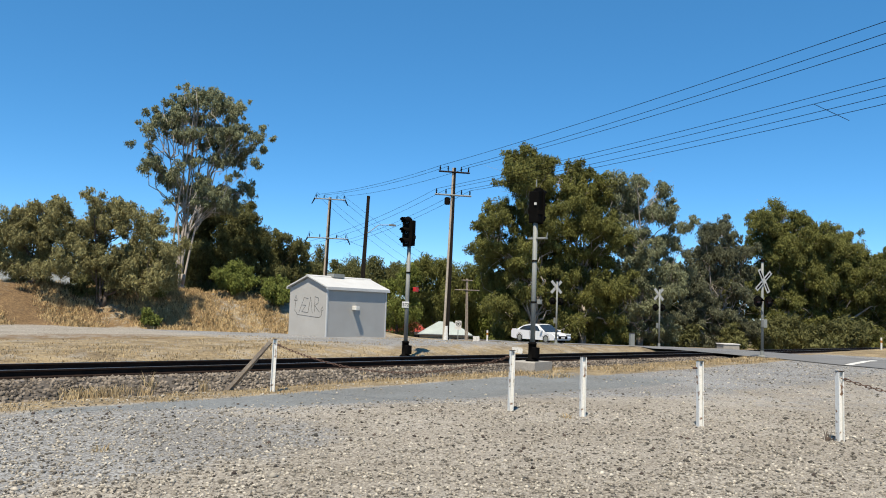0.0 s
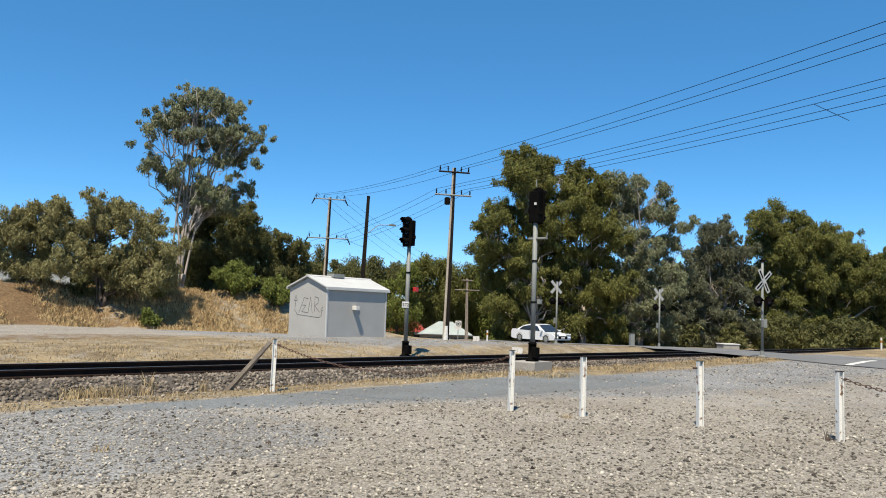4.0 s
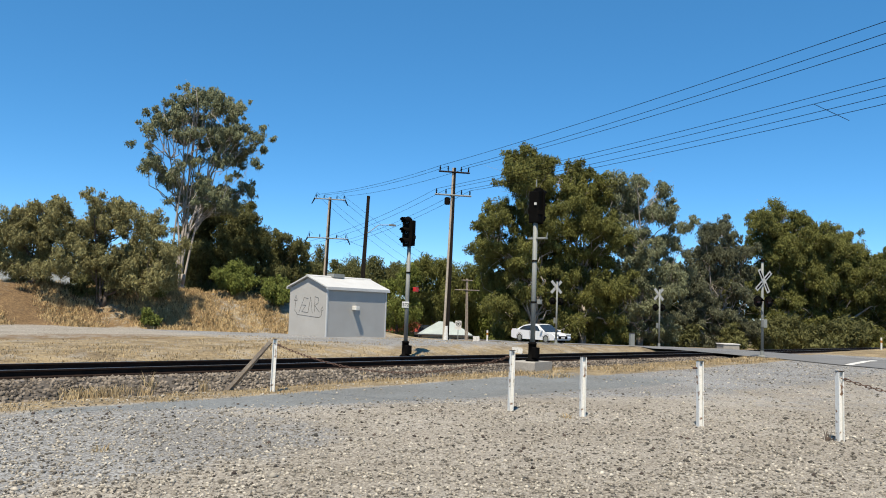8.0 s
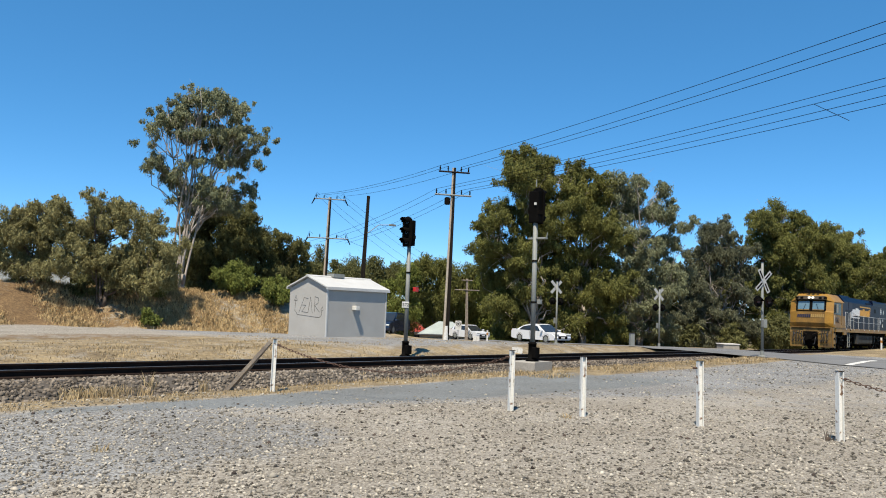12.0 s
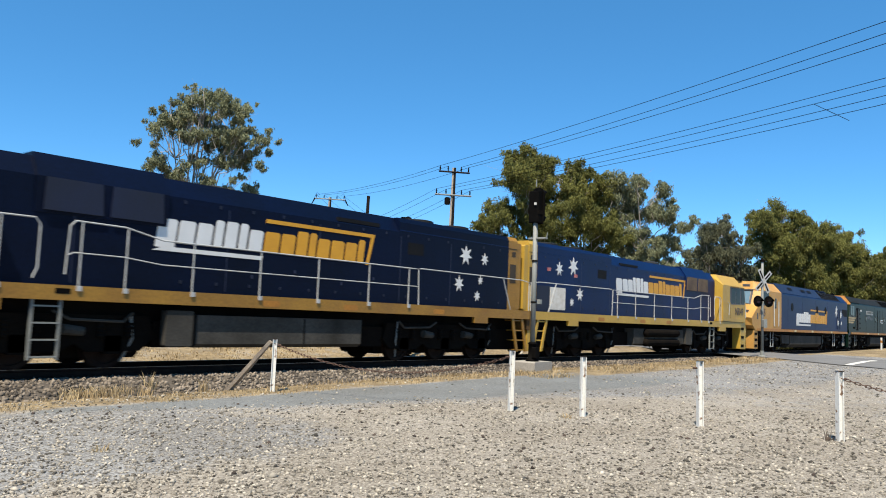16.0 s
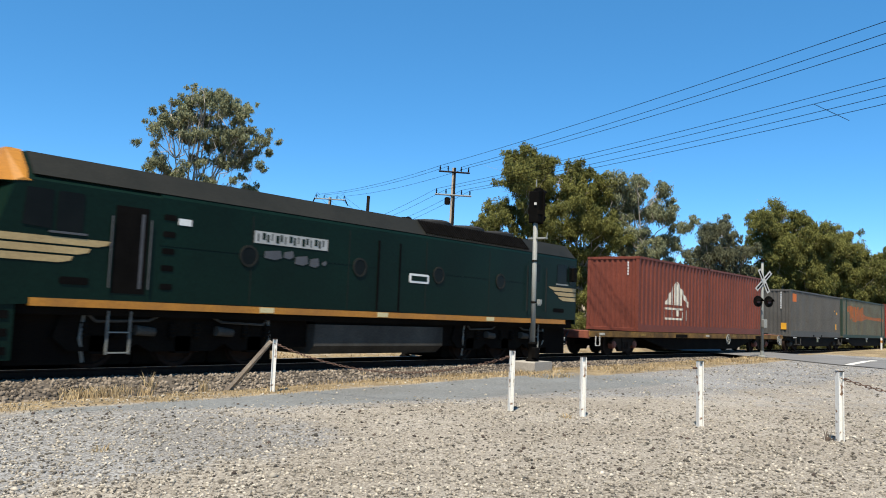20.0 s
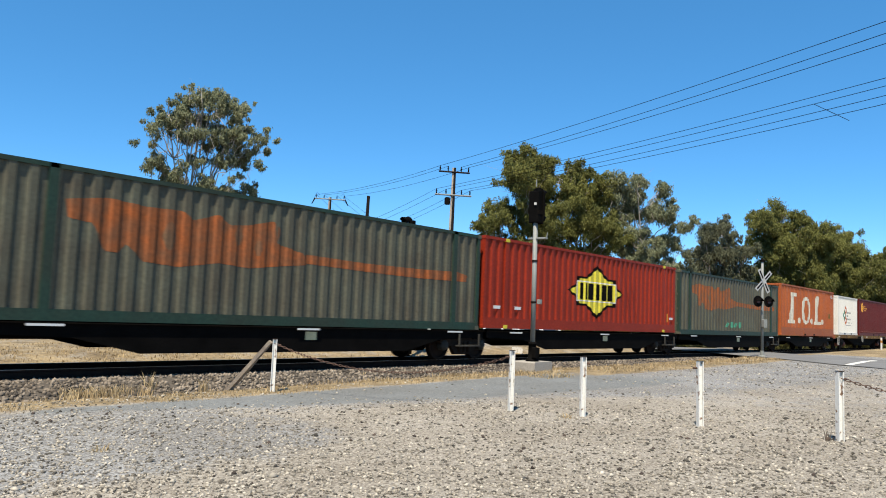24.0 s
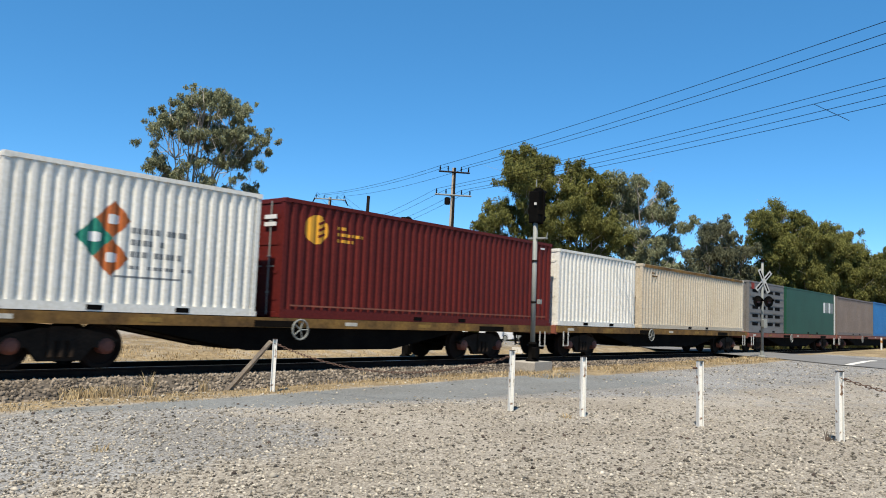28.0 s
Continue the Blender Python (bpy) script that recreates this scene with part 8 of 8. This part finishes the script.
        for x in (h2 - 0.95, -h2 + 1.0):
            wheel = part("wheel", Mesh().lathe([(0.2, s * (w - 0.22)), (0.33, s * (w - 0.2)), (0.335, s * (w - 0.02)), (0.3, s * (w + 0.005)), (0.22, s * (w + 0.005))], 24, (x, 0, 0.335), "y"), M["rubber"], o)
            part("rim", Mesh().lathe([(0.22, s * (w - 0.02)), (0.215, s * (w + 0.006)), (0.05, s * (w + 0.012))], 16, (x, 0, 0.335), "y"), M["steel"], wheel, "alloy rim")
            part("wheel_arch", Mesh().lathe([(0.39, s * (w - 0.1)), (0.39, s * (w + 0.003)), (0.37, s * (w + 0.003)), (0.36, s * (w - 0.1))], 24, (x, 0, 0.345), "y"), M["black"], o)
    ws = [(roof[0][0] + 0.01, -w * 0.86, belt + 0.02), (roof[0][0] + 0.01, w * 0.86, belt + 0.02), (roof[1][0] + 0.012, w * 0.74, height - 0.06), (roof[1][0] + 0.012, -w * 0.74, height - 0.06)]
    part("windscreen", Mesh().add([(x + 0.02, y, z) for x, y, z in ws] + [(x - 0.03, y, z) for x, y, z in ws], [(0, 1, 2, 3), (7, 6, 5, 4), (0, 4, 5, 1), (1, 5, 6, 2), (2, 6, 7, 3), (3, 7, 4, 0)]), M["glass"], o, "windscreen")
    rw = [(roof[-1][0] - 0.012, -w * 0.82, belt + 0.1), (roof[-1][0] - 0.012, w * 0.82, belt + 0.1), (roof[-2][0] - 0.012, w * 0.72, roof[-2][1] - 0.04), (roof[-2][0] - 0.012, -w * 0.72, roof[-2][1] - 0.04)]
    part("rear_glass", Mesh().add([(x - 0.02, y, z) for x, y, z in rw] + [(x + 0.03, y, z) for x, y, z in rw], [(0, 1, 2, 3), (7, 6, 5, 4), (0, 4, 5, 1), (1, 5, 6, 2), (2, 6, 7, 3), (3, 7, 4, 0)]), M["glass"], o)
    part("grille", Mesh().box(h2 - 0.05, h2 + 0.006, -w * 0.55, w * 0.55, 0.36, 0.6, 0.03), M["black"], o)
    part("plate_bar", Mesh().box(h2 + 0.006, h2 + 0.02, -0.2, 0.2, 0.42, 0.52), M["white_letter"], o)
    return o


M["tail_red"] = mat("tail_lamp_red", (0.45, 0.02, 0.02), 0.2)
M["car_white"] = mat("white_car_paint", (0.80, 0.80, 0.80), 0.25, 0, (0.76, 0.76, 0.76), 1, 10, 0.05, 0.0, spec=0.6)
M["car_navy"] = mat("dark_blue_car_paint", (0.012, 0.022, 0.05), 0.2, 0, (0.014, 0.024, 0.05), 1, 10, 0.05, 0.0, spec=0.7)


def heading(dx, dy):
    return math.degrees(math.atan2(dy, dx))


def drive(ob, rows):
    """Keys a car through (seconds, x, y, yaw), on the ground."""
    out = []
    for t, x, y, yaw in rows:
        z = max(land(x, y), road_z(x, y) if abs(x - road_x(y)) < half else -9.0)
        out.append((t, pose(x, y, z, 0, 0, yaw)))
    DRIVES.append((ob, out))


sx, sy = 53.4, 34.6
car("car_white", "white sedan waiting at the level crossing", "sedan", 4.85, 1.84, 1.46, 1.35, pose(sx, sy, road_z(sx, sy), 0, 0, heading(-0.2, -0.98)))
suv = car("car_navy", "dark blue SUV turning off onto the gravel", "suv", 4.75, 1.9, 1.7, 1.3, pose(70, 62, 0))
hatch = car("car_white", "white hatchback coming up to the crossing", "hatch", 4.3, 1.78, 1.47, 1.1, pose(70, 62, 0))



def along(points):
    """Rows of a drive with each row's yaw taken from the way onward."""
    out = []
    for i, (t, x, y) in enumerate(points):
        a, b = points[max(i - 1, 0)], points[min(i + 1, len(points) - 1)]
        yaw = heading(b[1] - a[1], b[2] - a[2]) if (b[1] - a[1], b[2] - a[2]) != (0, 0) else out[-1][3]
        out.append((t, x, y, yaw))
    return out


drive(suv, along([(0, 158, 156), (5, 108, 103), (7, 87.7, 79.5), (8, 75.5, 65.8), (9, 69.3, 59.7), (9.5, 66.9, 57.9), (10, 64.0, 55.9), (10.5, 59.4, 52.6), (11, 54.5, 49.3), (11.5, 50.5, 47.0), (12, 46.9, 45.0), (12.5, 43.5, 44.2), (14.5, 37.6, 43.6), (15, 35.3, 43.0), (17, 32.2, 43.5), (19, 31.2, 43.9), (21, 31.1, 43.95), (28, 31.05, 43.97)]))
def near(t):
    """How much closer than the road's far lane the hatchback keeps."""
    return float(np.interp(t, (10.0, 11.5, 13.0, 17.0), (1.0, 0.91, 0.91, 0.945)))


drive(hatch, [(t, x * near(t), y * near(t), yaw if t < 10.9 else -100.0) for t, x, y, yaw in along([(0, 240, 240), (6, 140, 138), (8, 106.9, 101), (9, 90.5, 82), (9.5, 85.3, 75.5), (10.5, 78.6, 66.5), (11, 76.2, 63.3), (11.5, 73.3, 59.0), (12, 70.0, 54.8), (12.5, 67.0, 51.4), (14.5, 65.2, 48.9), (17, 61.5, 44.7), (19, 60.2, 43.2), (28, 60.15, 43.1)])])


# ---- smaller things along the line and the road ----
def house(x, y, w, d, eave, rise, paint, yaw, label):
    o = thing("house", pose(x, y, land(x, y) - 0.3, 0, 0, yaw), label, "house")
    b = land(x, y) - 0.3
    e = eave - b
    part("wall", Mesh().box(-w / 2, w / 2, -d / 2, d / 2, 0, e), M["box_beige"], o)
    v = [(-w / 2 - 0.5, -d / 2 - 0.5, e), (w / 2 + 0.5, -d / 2 - 0.5, e), (w / 2 + 0.5, d / 2 + 0.5, e), (-w / 2 - 0.5, d / 2 + 0.5, e), (-w * 0.15, 0, e + rise), (w * 0.15, 0, e + rise)]
    part("roof", Mesh().add(v, [(0, 1, 5, 4), (1, 2, 5), (2, 3, 4, 5), (3, 0, 4), (0, 3, 2, 1)]), M[paint], o, "low hipped metal roof")
    part("gutter", Mesh().box(-w / 2 - 0.55, w / 2 + 0.55, -d / 2 - 0.6, -d / 2 - 0.5, e - 0.12, e + 0.02), M["gunmetal"], o)
    for k in (-0.25, 0.25):
        part("window", Mesh().box(k * w - 0.6, k * w + 0.6, -d / 2 - 0.03, -d / 2, e - 1.5, e - 0.4), M["glass"], o)


tint("roof_pale", (0.42, 0.47, 0.45), (0.34, 0.38, 0.37))
tint("roof_red", (0.36, 0.06, 0.04), (0.27, 0.05, 0.035))
house(74.6, 62.1, 5.6, 5.4, -1.20, 1.5, "roof_pale", -50, "low house with pale green-grey hipped roof")
house(84.0, 77.0, 5.0, 5.0, -1.5, 1.9, "roof_red", -50, "low house with red roof beyond the road")

sg = thing("road_sign", pose(48.3, 38.9, land(48.3, 38.9), 0, 0, -42), "white speed sign on a short post", "road sign")
part("post", Mesh().tube((0, 0, 0), (0, 0, 1.5), 0.03, 0.03, 8), M["steel"], sg)
part("plate", Mesh().box(-0.24, 0.24, -0.05, -0.03, 0.85, 1.55, 0.03), M["white_paint"], sg, "white sign plate")
part("ring", Mesh().path([(0.17 * math.cos(math.pi * i / 12), -0.056, 1.3 + 0.17 * math.sin(math.pi * i / 12)) for i in range(25)], 0.02, 6), M["black"], sg)
part("numeral_bar", Mesh().box(-0.08, 0.08, -0.06, -0.052, 1.24, 1.36), M["black"], sg)
for x, y, w, h in ((50.0, 38.4, 0.5, 0.45), (28.74, 19.81, 0.45, 0.24)):
    mk_ = thing("marker_block", pose(x, y, land(x, y) - 0.05, 0, 0, -50), "low white-painted concrete marker block", "marker block", "marker blocks")
    part("block", Mesh().box(-w / 2, w / 2, -0.15, 0.15, 0, h, 0.03), M["white_paint"], mk_)
    part("seam", Mesh().box(-0.01, 0.01, -0.153, -0.15, 0.05, h - 0.05), M["concrete"], mk_)
pit = thing("cable_pit", pose(60.3, 22.2, land(60.3, 22.2) - 0.05, 0, 0, -40), "low pale concrete pit beside the road", "cable pit")
part("chamber", Mesh().box(-0.65, 0.65, -0.5, 0.5, 0, 0.45, 0.04), M["concrete"], pit)
part("lid", Mesh().box(-0.7, 0.7, -0.55, 0.55, 0.452, 0.52, 0.02), M["white_paint"], pit, "pale lid")
cab_ = thing("service_pillar", pose(53.6, 26.8, land(53.6, 26.8), 0, 0, -40), "slim grey service pillar beside the road", "service pillar")
part("housing", Mesh().box(-0.16, 0.16, -0.14, 0.14, 0, 0.95, 0.03), M["steel"], cab_)
part("cap", Mesh().box(-0.18, 0.18, -0.16, 0.16, 0.952, 1.0, 0.02), M["gunmetal"], cab_)
for x, y in ((62.3, 12.2), (48.5, 36.2)):
    gp = thing("guide_post", pose(x, y, land(x, y), 0, 0, -40), "short pale guide post with orange band", "guide post", "guide posts")
    part("stake", Mesh().box(-0.06, 0.06, -0.02, 0.02, 0, 0.85, 0.01), M["white_paint"], gp)
    part("band", Mesh().box(-0.065, 0.065, -0.026, 0.026, 0.5, 0.66), M["orange"], gp)

# corrugated fence on top of the bank
tint("fence_iron", (0.40, 0.42, 0.41), (0.30, 0.32, 0.31))
fence = thing("iron_fence", pose(0, 0, 0), "pale corrugated iron fence behind the trees on the bank", "fence")
for i in range(8):
    x, y = 27.96 + 0.548 * i, 75.43 + -0.650 * i
    part("sheet_iron", ribbed(0, 0.83, 0, 2.6, 0.143, lambda u, d, zz, x=x, y=y: (x + u * ACROSS.x - d * 0.5 * AWAY.x, y + u * ACROSS.y - d * 0.5 * AWAY.y, land(x, y) - 0.1 + zz)), M["fence_iron"], fence)

# sleepers
sl = Mesh().prism([(-0.125, -0.12), (0.125, -0.12), (0.10, 0.0), (-0.10, 0.0)], -1.25, 1.25, "y").data("sleeper", M["sleeper"])
clip = Mesh().box(-0.05, 0.05, -0.05, 0.05, 0, 0.04, 0.01).data("rail_clip", M["rust"])
for i in range(150):
    x = -6 + i * 0.68
    ob = new("sleeper", sl)
    ob.parent = track
    ob.matrix_basis = pose(x, TRACK, rail_z(x) - 0.165, 0, 0.58, 0)
    if i < 70:
        for s in (-0.86, 0.86):
            c = new("rail_clip", clip)
            c.parent = ob
            c.matrix_basis = pose(0, s, 0.0)


# ---- scattered stones, ballast and dry grass ----
def scatter_stones(name, label, places, sizes, material, seed, flat=0.6):
    """Many small irregular stones in one mesh."""
    rng = np.random.default_rng(seed)
    base = np.array([(1, 0, 0), (-1, 0, 0), (0, 1, 0), (0, -1, 0), (0, 0, 1), (0, 0, -1)], float)
    tri = np.array([(0, 2, 4), (2, 1, 4), (1, 3, 4), (3, 0, 4), (2, 0, 5), (1, 2, 5), (3, 1, 5), (0, 3, 5)])
    k = len(places)
    v = base[None] * (0.65 + 0.7 * rng.random((k, 6, 1))) * np.asarray(sizes)[:, None, None]
    v[:, :, 2] *= flat
    a = rng.random(k) * 6.283
    c, s = np.cos(a)[:, None], np.sin(a)[:, None]
    t = (rng.random((k, 1)) - 0.5) * 1.2
    x = v[:, :, 0] * c - v[:, :, 1] * s
    y = v[:, :, 0] * s + v[:, :, 1] * c
    z = v[:, :, 2] + x * t
    w = np.stack([x, y, z], 2) + np.asarray(places)[:, None, :]
    me = bpy.data.meshes.new(name)
    f_ = (tri[None] + 6 * np.arange(k)[:, None, None]).reshape(-1, 3)
    me.vertices.add(k * 6)
    me.vertices.foreach_set("co", w.astype(np.float32).ravel())
    me.loops.add(len(f_) * 3)
    me.loops.foreach_set("vertex_index", f_.astype(np.int32).ravel())
    me.polygons.add(len(f_))
    me.polygons.foreach_set("loop_start", np.arange(0, len(f_) * 3, 3, dtype=np.int32))
    me.update(calc_edges=True)
    me.materials.append(material)
    return tagged(new(name, me), label, "stones", kind="stuff")


rng = np.random.default_rng(4)
M["pebble"] = mat("gravel_stones", (0.37, 0.332, 0.27), 0.95, 0, (0.19, 0.166, 0.13), 1.5, 30, 0.4, 0.2, island=0.85)
pl, sz = [], []
while len(pl) < 46000:
    d = 4.5 + 11 * rng.random() ** 1.6
    u = (rng.random() - 0.5) * 1.25 * d
    x, y = 0.7646 * d + 0.6445 * u, 0.6445 * d - 0.7646 * u
    tar, gr, gy_, so = zones(x, y)
    if y > 13.4 or rng.random() < tar * 0.93 + gr * 0.5:
        continue
    s = 0.008 + 0.022 * rng.random() ** 2 + (0.025 * rng.random() if rng.random() < 0.04 else 0)
    pl.append((x, y, land(x, y) + s * 0.15))
    sz.append(s)
while len(pl) < 58000:
    x, y = 10 + 27 * rng.random(), -12 + 25 * rng.random()
    tar, gr, gy_, so = zones(x, y)
    if rng.random() < tar * 0.95 + gr * 0.6 or abs(x - road_x(y)) < half + 0.3:
        continue
    s = 0.014 + 0.03 * rng.random() ** 2
    pl.append((x, y, land(x, y) + s * 0.1))
    sz.append(s)
scatter_stones("gravel_stones", "loose pale gravel stones on the yard", pl, sz, M["pebble"], 5)
pl, sz = [], []
for _ in range(24000):
    x = -3 + 52 * rng.random() ** 1.5
    a = (rng.random() ** 0.8) * 2.9 * (-1 if rng.random() < 0.8 else 1)
    if 0.66 < abs(a) < 0.84:
        continue
    b = float(np.interp(abs(a), (0, 1.5, 2.1, 3.0), (-0.21, -0.185, -0.30, -0.50)))
    s = 0.026 + 0.034 * rng.random()
    pl.append((x, TRACK + a, rail_z(x) + b + s * 0.2))
    sz.append(s)
scatter_stones("ballast_stones", "crushed brown-grey ballast stones along the track", pl, sz, M["ballast"], 6, 0.8)


def tufts(name, label, spots, material, seed):
    """Dry grass blades: each a thin bent strip. spots: x, y, height, spread."""
    rng = np.random.default_rng(seed)
    vs, fs = [], []
    for x, y, h, r, k in spots:
        for _ in range(k):
            a, q = rng.random() * 6.283, r * rng.random() ** 0.5
            px, py = x + q * math.cos(a), y + q * math.sin(a)
            pz = land(px, py) - 0.01
            hh = h * (0.5 + 0.6 * rng.random())
            b = rng.random() * 6.283
            lean = hh * (0.15 + 0.6 * rng.random())
            dx, dy = math.cos(b) * lean, math.sin(b) * lean
            w = 0.002 + 0.0007 * math.hypot(px, py) ** 0.85
            wx, wy = -math.sin(a) * w, math.cos(a) * w
            i = len(vs)
            vs += [(px - wx, py - wy, pz), (px + wx, py + wy, pz), (px + dx * 0.4 + wx * 0.7, py + dy * 0.4 + wy * 0.7, pz + hh * 0.65), (px + dx * 0.4 - wx * 0.7, py + dy * 0.4 - wy * 0.7, pz + hh * 0.65), (px + dx, py + dy, pz + hh)]
            fs += [(i, i + 1, i + 2, i + 3), (i + 3, i + 2, i + 4)]
    me = bpy.data.meshes.new(name)
    me.from_pydata(vs, [], fs)
    me.materials.append(material)
    return tagged(new(name, me), label, "grass", kind="stuff")


sp = []
for _ in range(420):
    x = 3 + 36 * rng.random()
    sp.append((x, 12.3 + 2.0 * rng.random() ** 1.3, 0.03 + 0.05 * rng.random(), 0.3, 18))
for _ in range(520):
    x = 12 + 27 * rng.random()
    y = 11.4 + 2.8 * rng.random()
    if noise.noise((x * 0.5, y * 0.9, 2.0)) > -0.05 and (x > 18 or y > 12.4) and abs(x - road_x(y)) > half + 0.4:
        sp.append((x, y, 0.05 + 0.09 * rng.random(), 0.35, 20))
for _ in range(30):
    sp.append((7.2 + 0.4 * rng.standard_normal(), 13.9 + 0.22 * rng.standard_normal(), 0.24, 0.25, 16))
for x, y, h in ((8.2, 14.2, 0.45), (9.0, 13.6, 0.3), (11.6, 6.95, 0.1), (14.1, 14.4, 0.25), (4.5, 8.7, 0.1)):
    sp.append((x, y, h, 0.12, 26))
for _ in range(700):
    x = -4 + 40 * rng.random()
    if x > 21 and rng.random() < 0.7:
        continue
    sp.append((x, 18.9 + 10 * rng.random() ** 1.2, 0.025 + 0.045 * rng.random(), 0.5, 20))
for _ in range(420):
    x, y = -2 + 24 * rng.random(), 18.8 + 7 * rng.random() ** 1.5
    if noise.noise((x * 0.22, y * 0.5, 8.0)) > -0.08:
        sp.append((x, y, 0.05 + 0.06 * rng.random(), 0.45, 22))
tufts("dry_grass", "short straw-coloured dry grass beside the track", sp, M["straw_pale"], 8)
sp = []
for _ in range(3700):
    x = 14 + 24 * rng.random()
    e = 50.5 - 0.5 * max(0.0, x - 26.0)
    if noise.noise((x * 0.35, e * 0.1, 4.0)) + 0.5 * rng.random() < 0.05 + 0.26 * step(29, 24, x) - 0.22 * step(29, 31, x):
        continue
    sp.append((x, e + 9 * rng.random(), 0.12 + 0.34 * rng.random() ** 2, 0.5, 26))
tufts("bank_grass", "long golden dry grass on the bank", sp, M["straw"], 9)

tufts("weed", "small withered brown weed at the foot of a fence post", [(12.76, 3.22, 0.2, 0.05, 12), (12.8, 3.2, 0.1, 0.07, 12)], M["bark_dark"], 12)

pl, sz = [], []
for _ in range(140):
    d = 4.8 + 9 * rng.random()
    u = (rng.random() - 0.5) * 1.2 * d
    x, y = 0.7646 * d + 0.6445 * u, 0.6445 * d - 0.7646 * u
    if y < 12:
        s = 0.016 + 0.022 * rng.random()
        pl.append((x, y, land(x, y) + s * 0.3))
        sz.append(s)
M["dark_stone"] = mat("dark_brown_stones", (0.09, 0.065, 0.05), 0.9, 0, (0.05, 0.037, 0.03), 4, 30, 0.5, 0.3, island=0.5)
scatter_stones("dark_stones", "scattered dark brown stones on the pale gravel", pl, sz, M["dark_stone"], 15, 0.7)


def motions():
    """Keys all that moves."""
    times = [0.0, 6.0, 12.0, 14.5, 15.0, 16.0, 17.0, 18.0, 19.0, 20.0, 21.0, 21.5, 22.5, 23.5, 24.0, 25.0, 26.0, 27.0, 28.0]
    for ob, at0, off in TRAIN:
        walk(ob, [(t, pose(at0 - run(t), TRACK, rail_z(at0 - run(t)), 0, math.degrees(math.atan(0.010114)), 0) @ off) for t in times])
    for ob, rows in DRIVES:
        walk(ob, rows)
    # the gum's crown leans with the wind
    for ob in gum.children:
        if not ob.name.startswith("trunk"):
            walk(ob, [(t, Matrix.Rotation(radians(a), 4, AWAY)) for t, a in ((0.0, 0.0), (3.5, 0.0), (5.5, 0.45), (7.0, 0.25), (9.0, 0.0), (10.0, 0.15), (11.0, 0.85), (12.5, 1.4), (14.5, 2.0), (15.5, 2.3), (17.0, 1.4), (18.5, 1.2), (20.0, 2.2), (21.0, 2.15), (23.5, 1.45), (25.5, 1.6), (28.0, 2.0))])


motions()
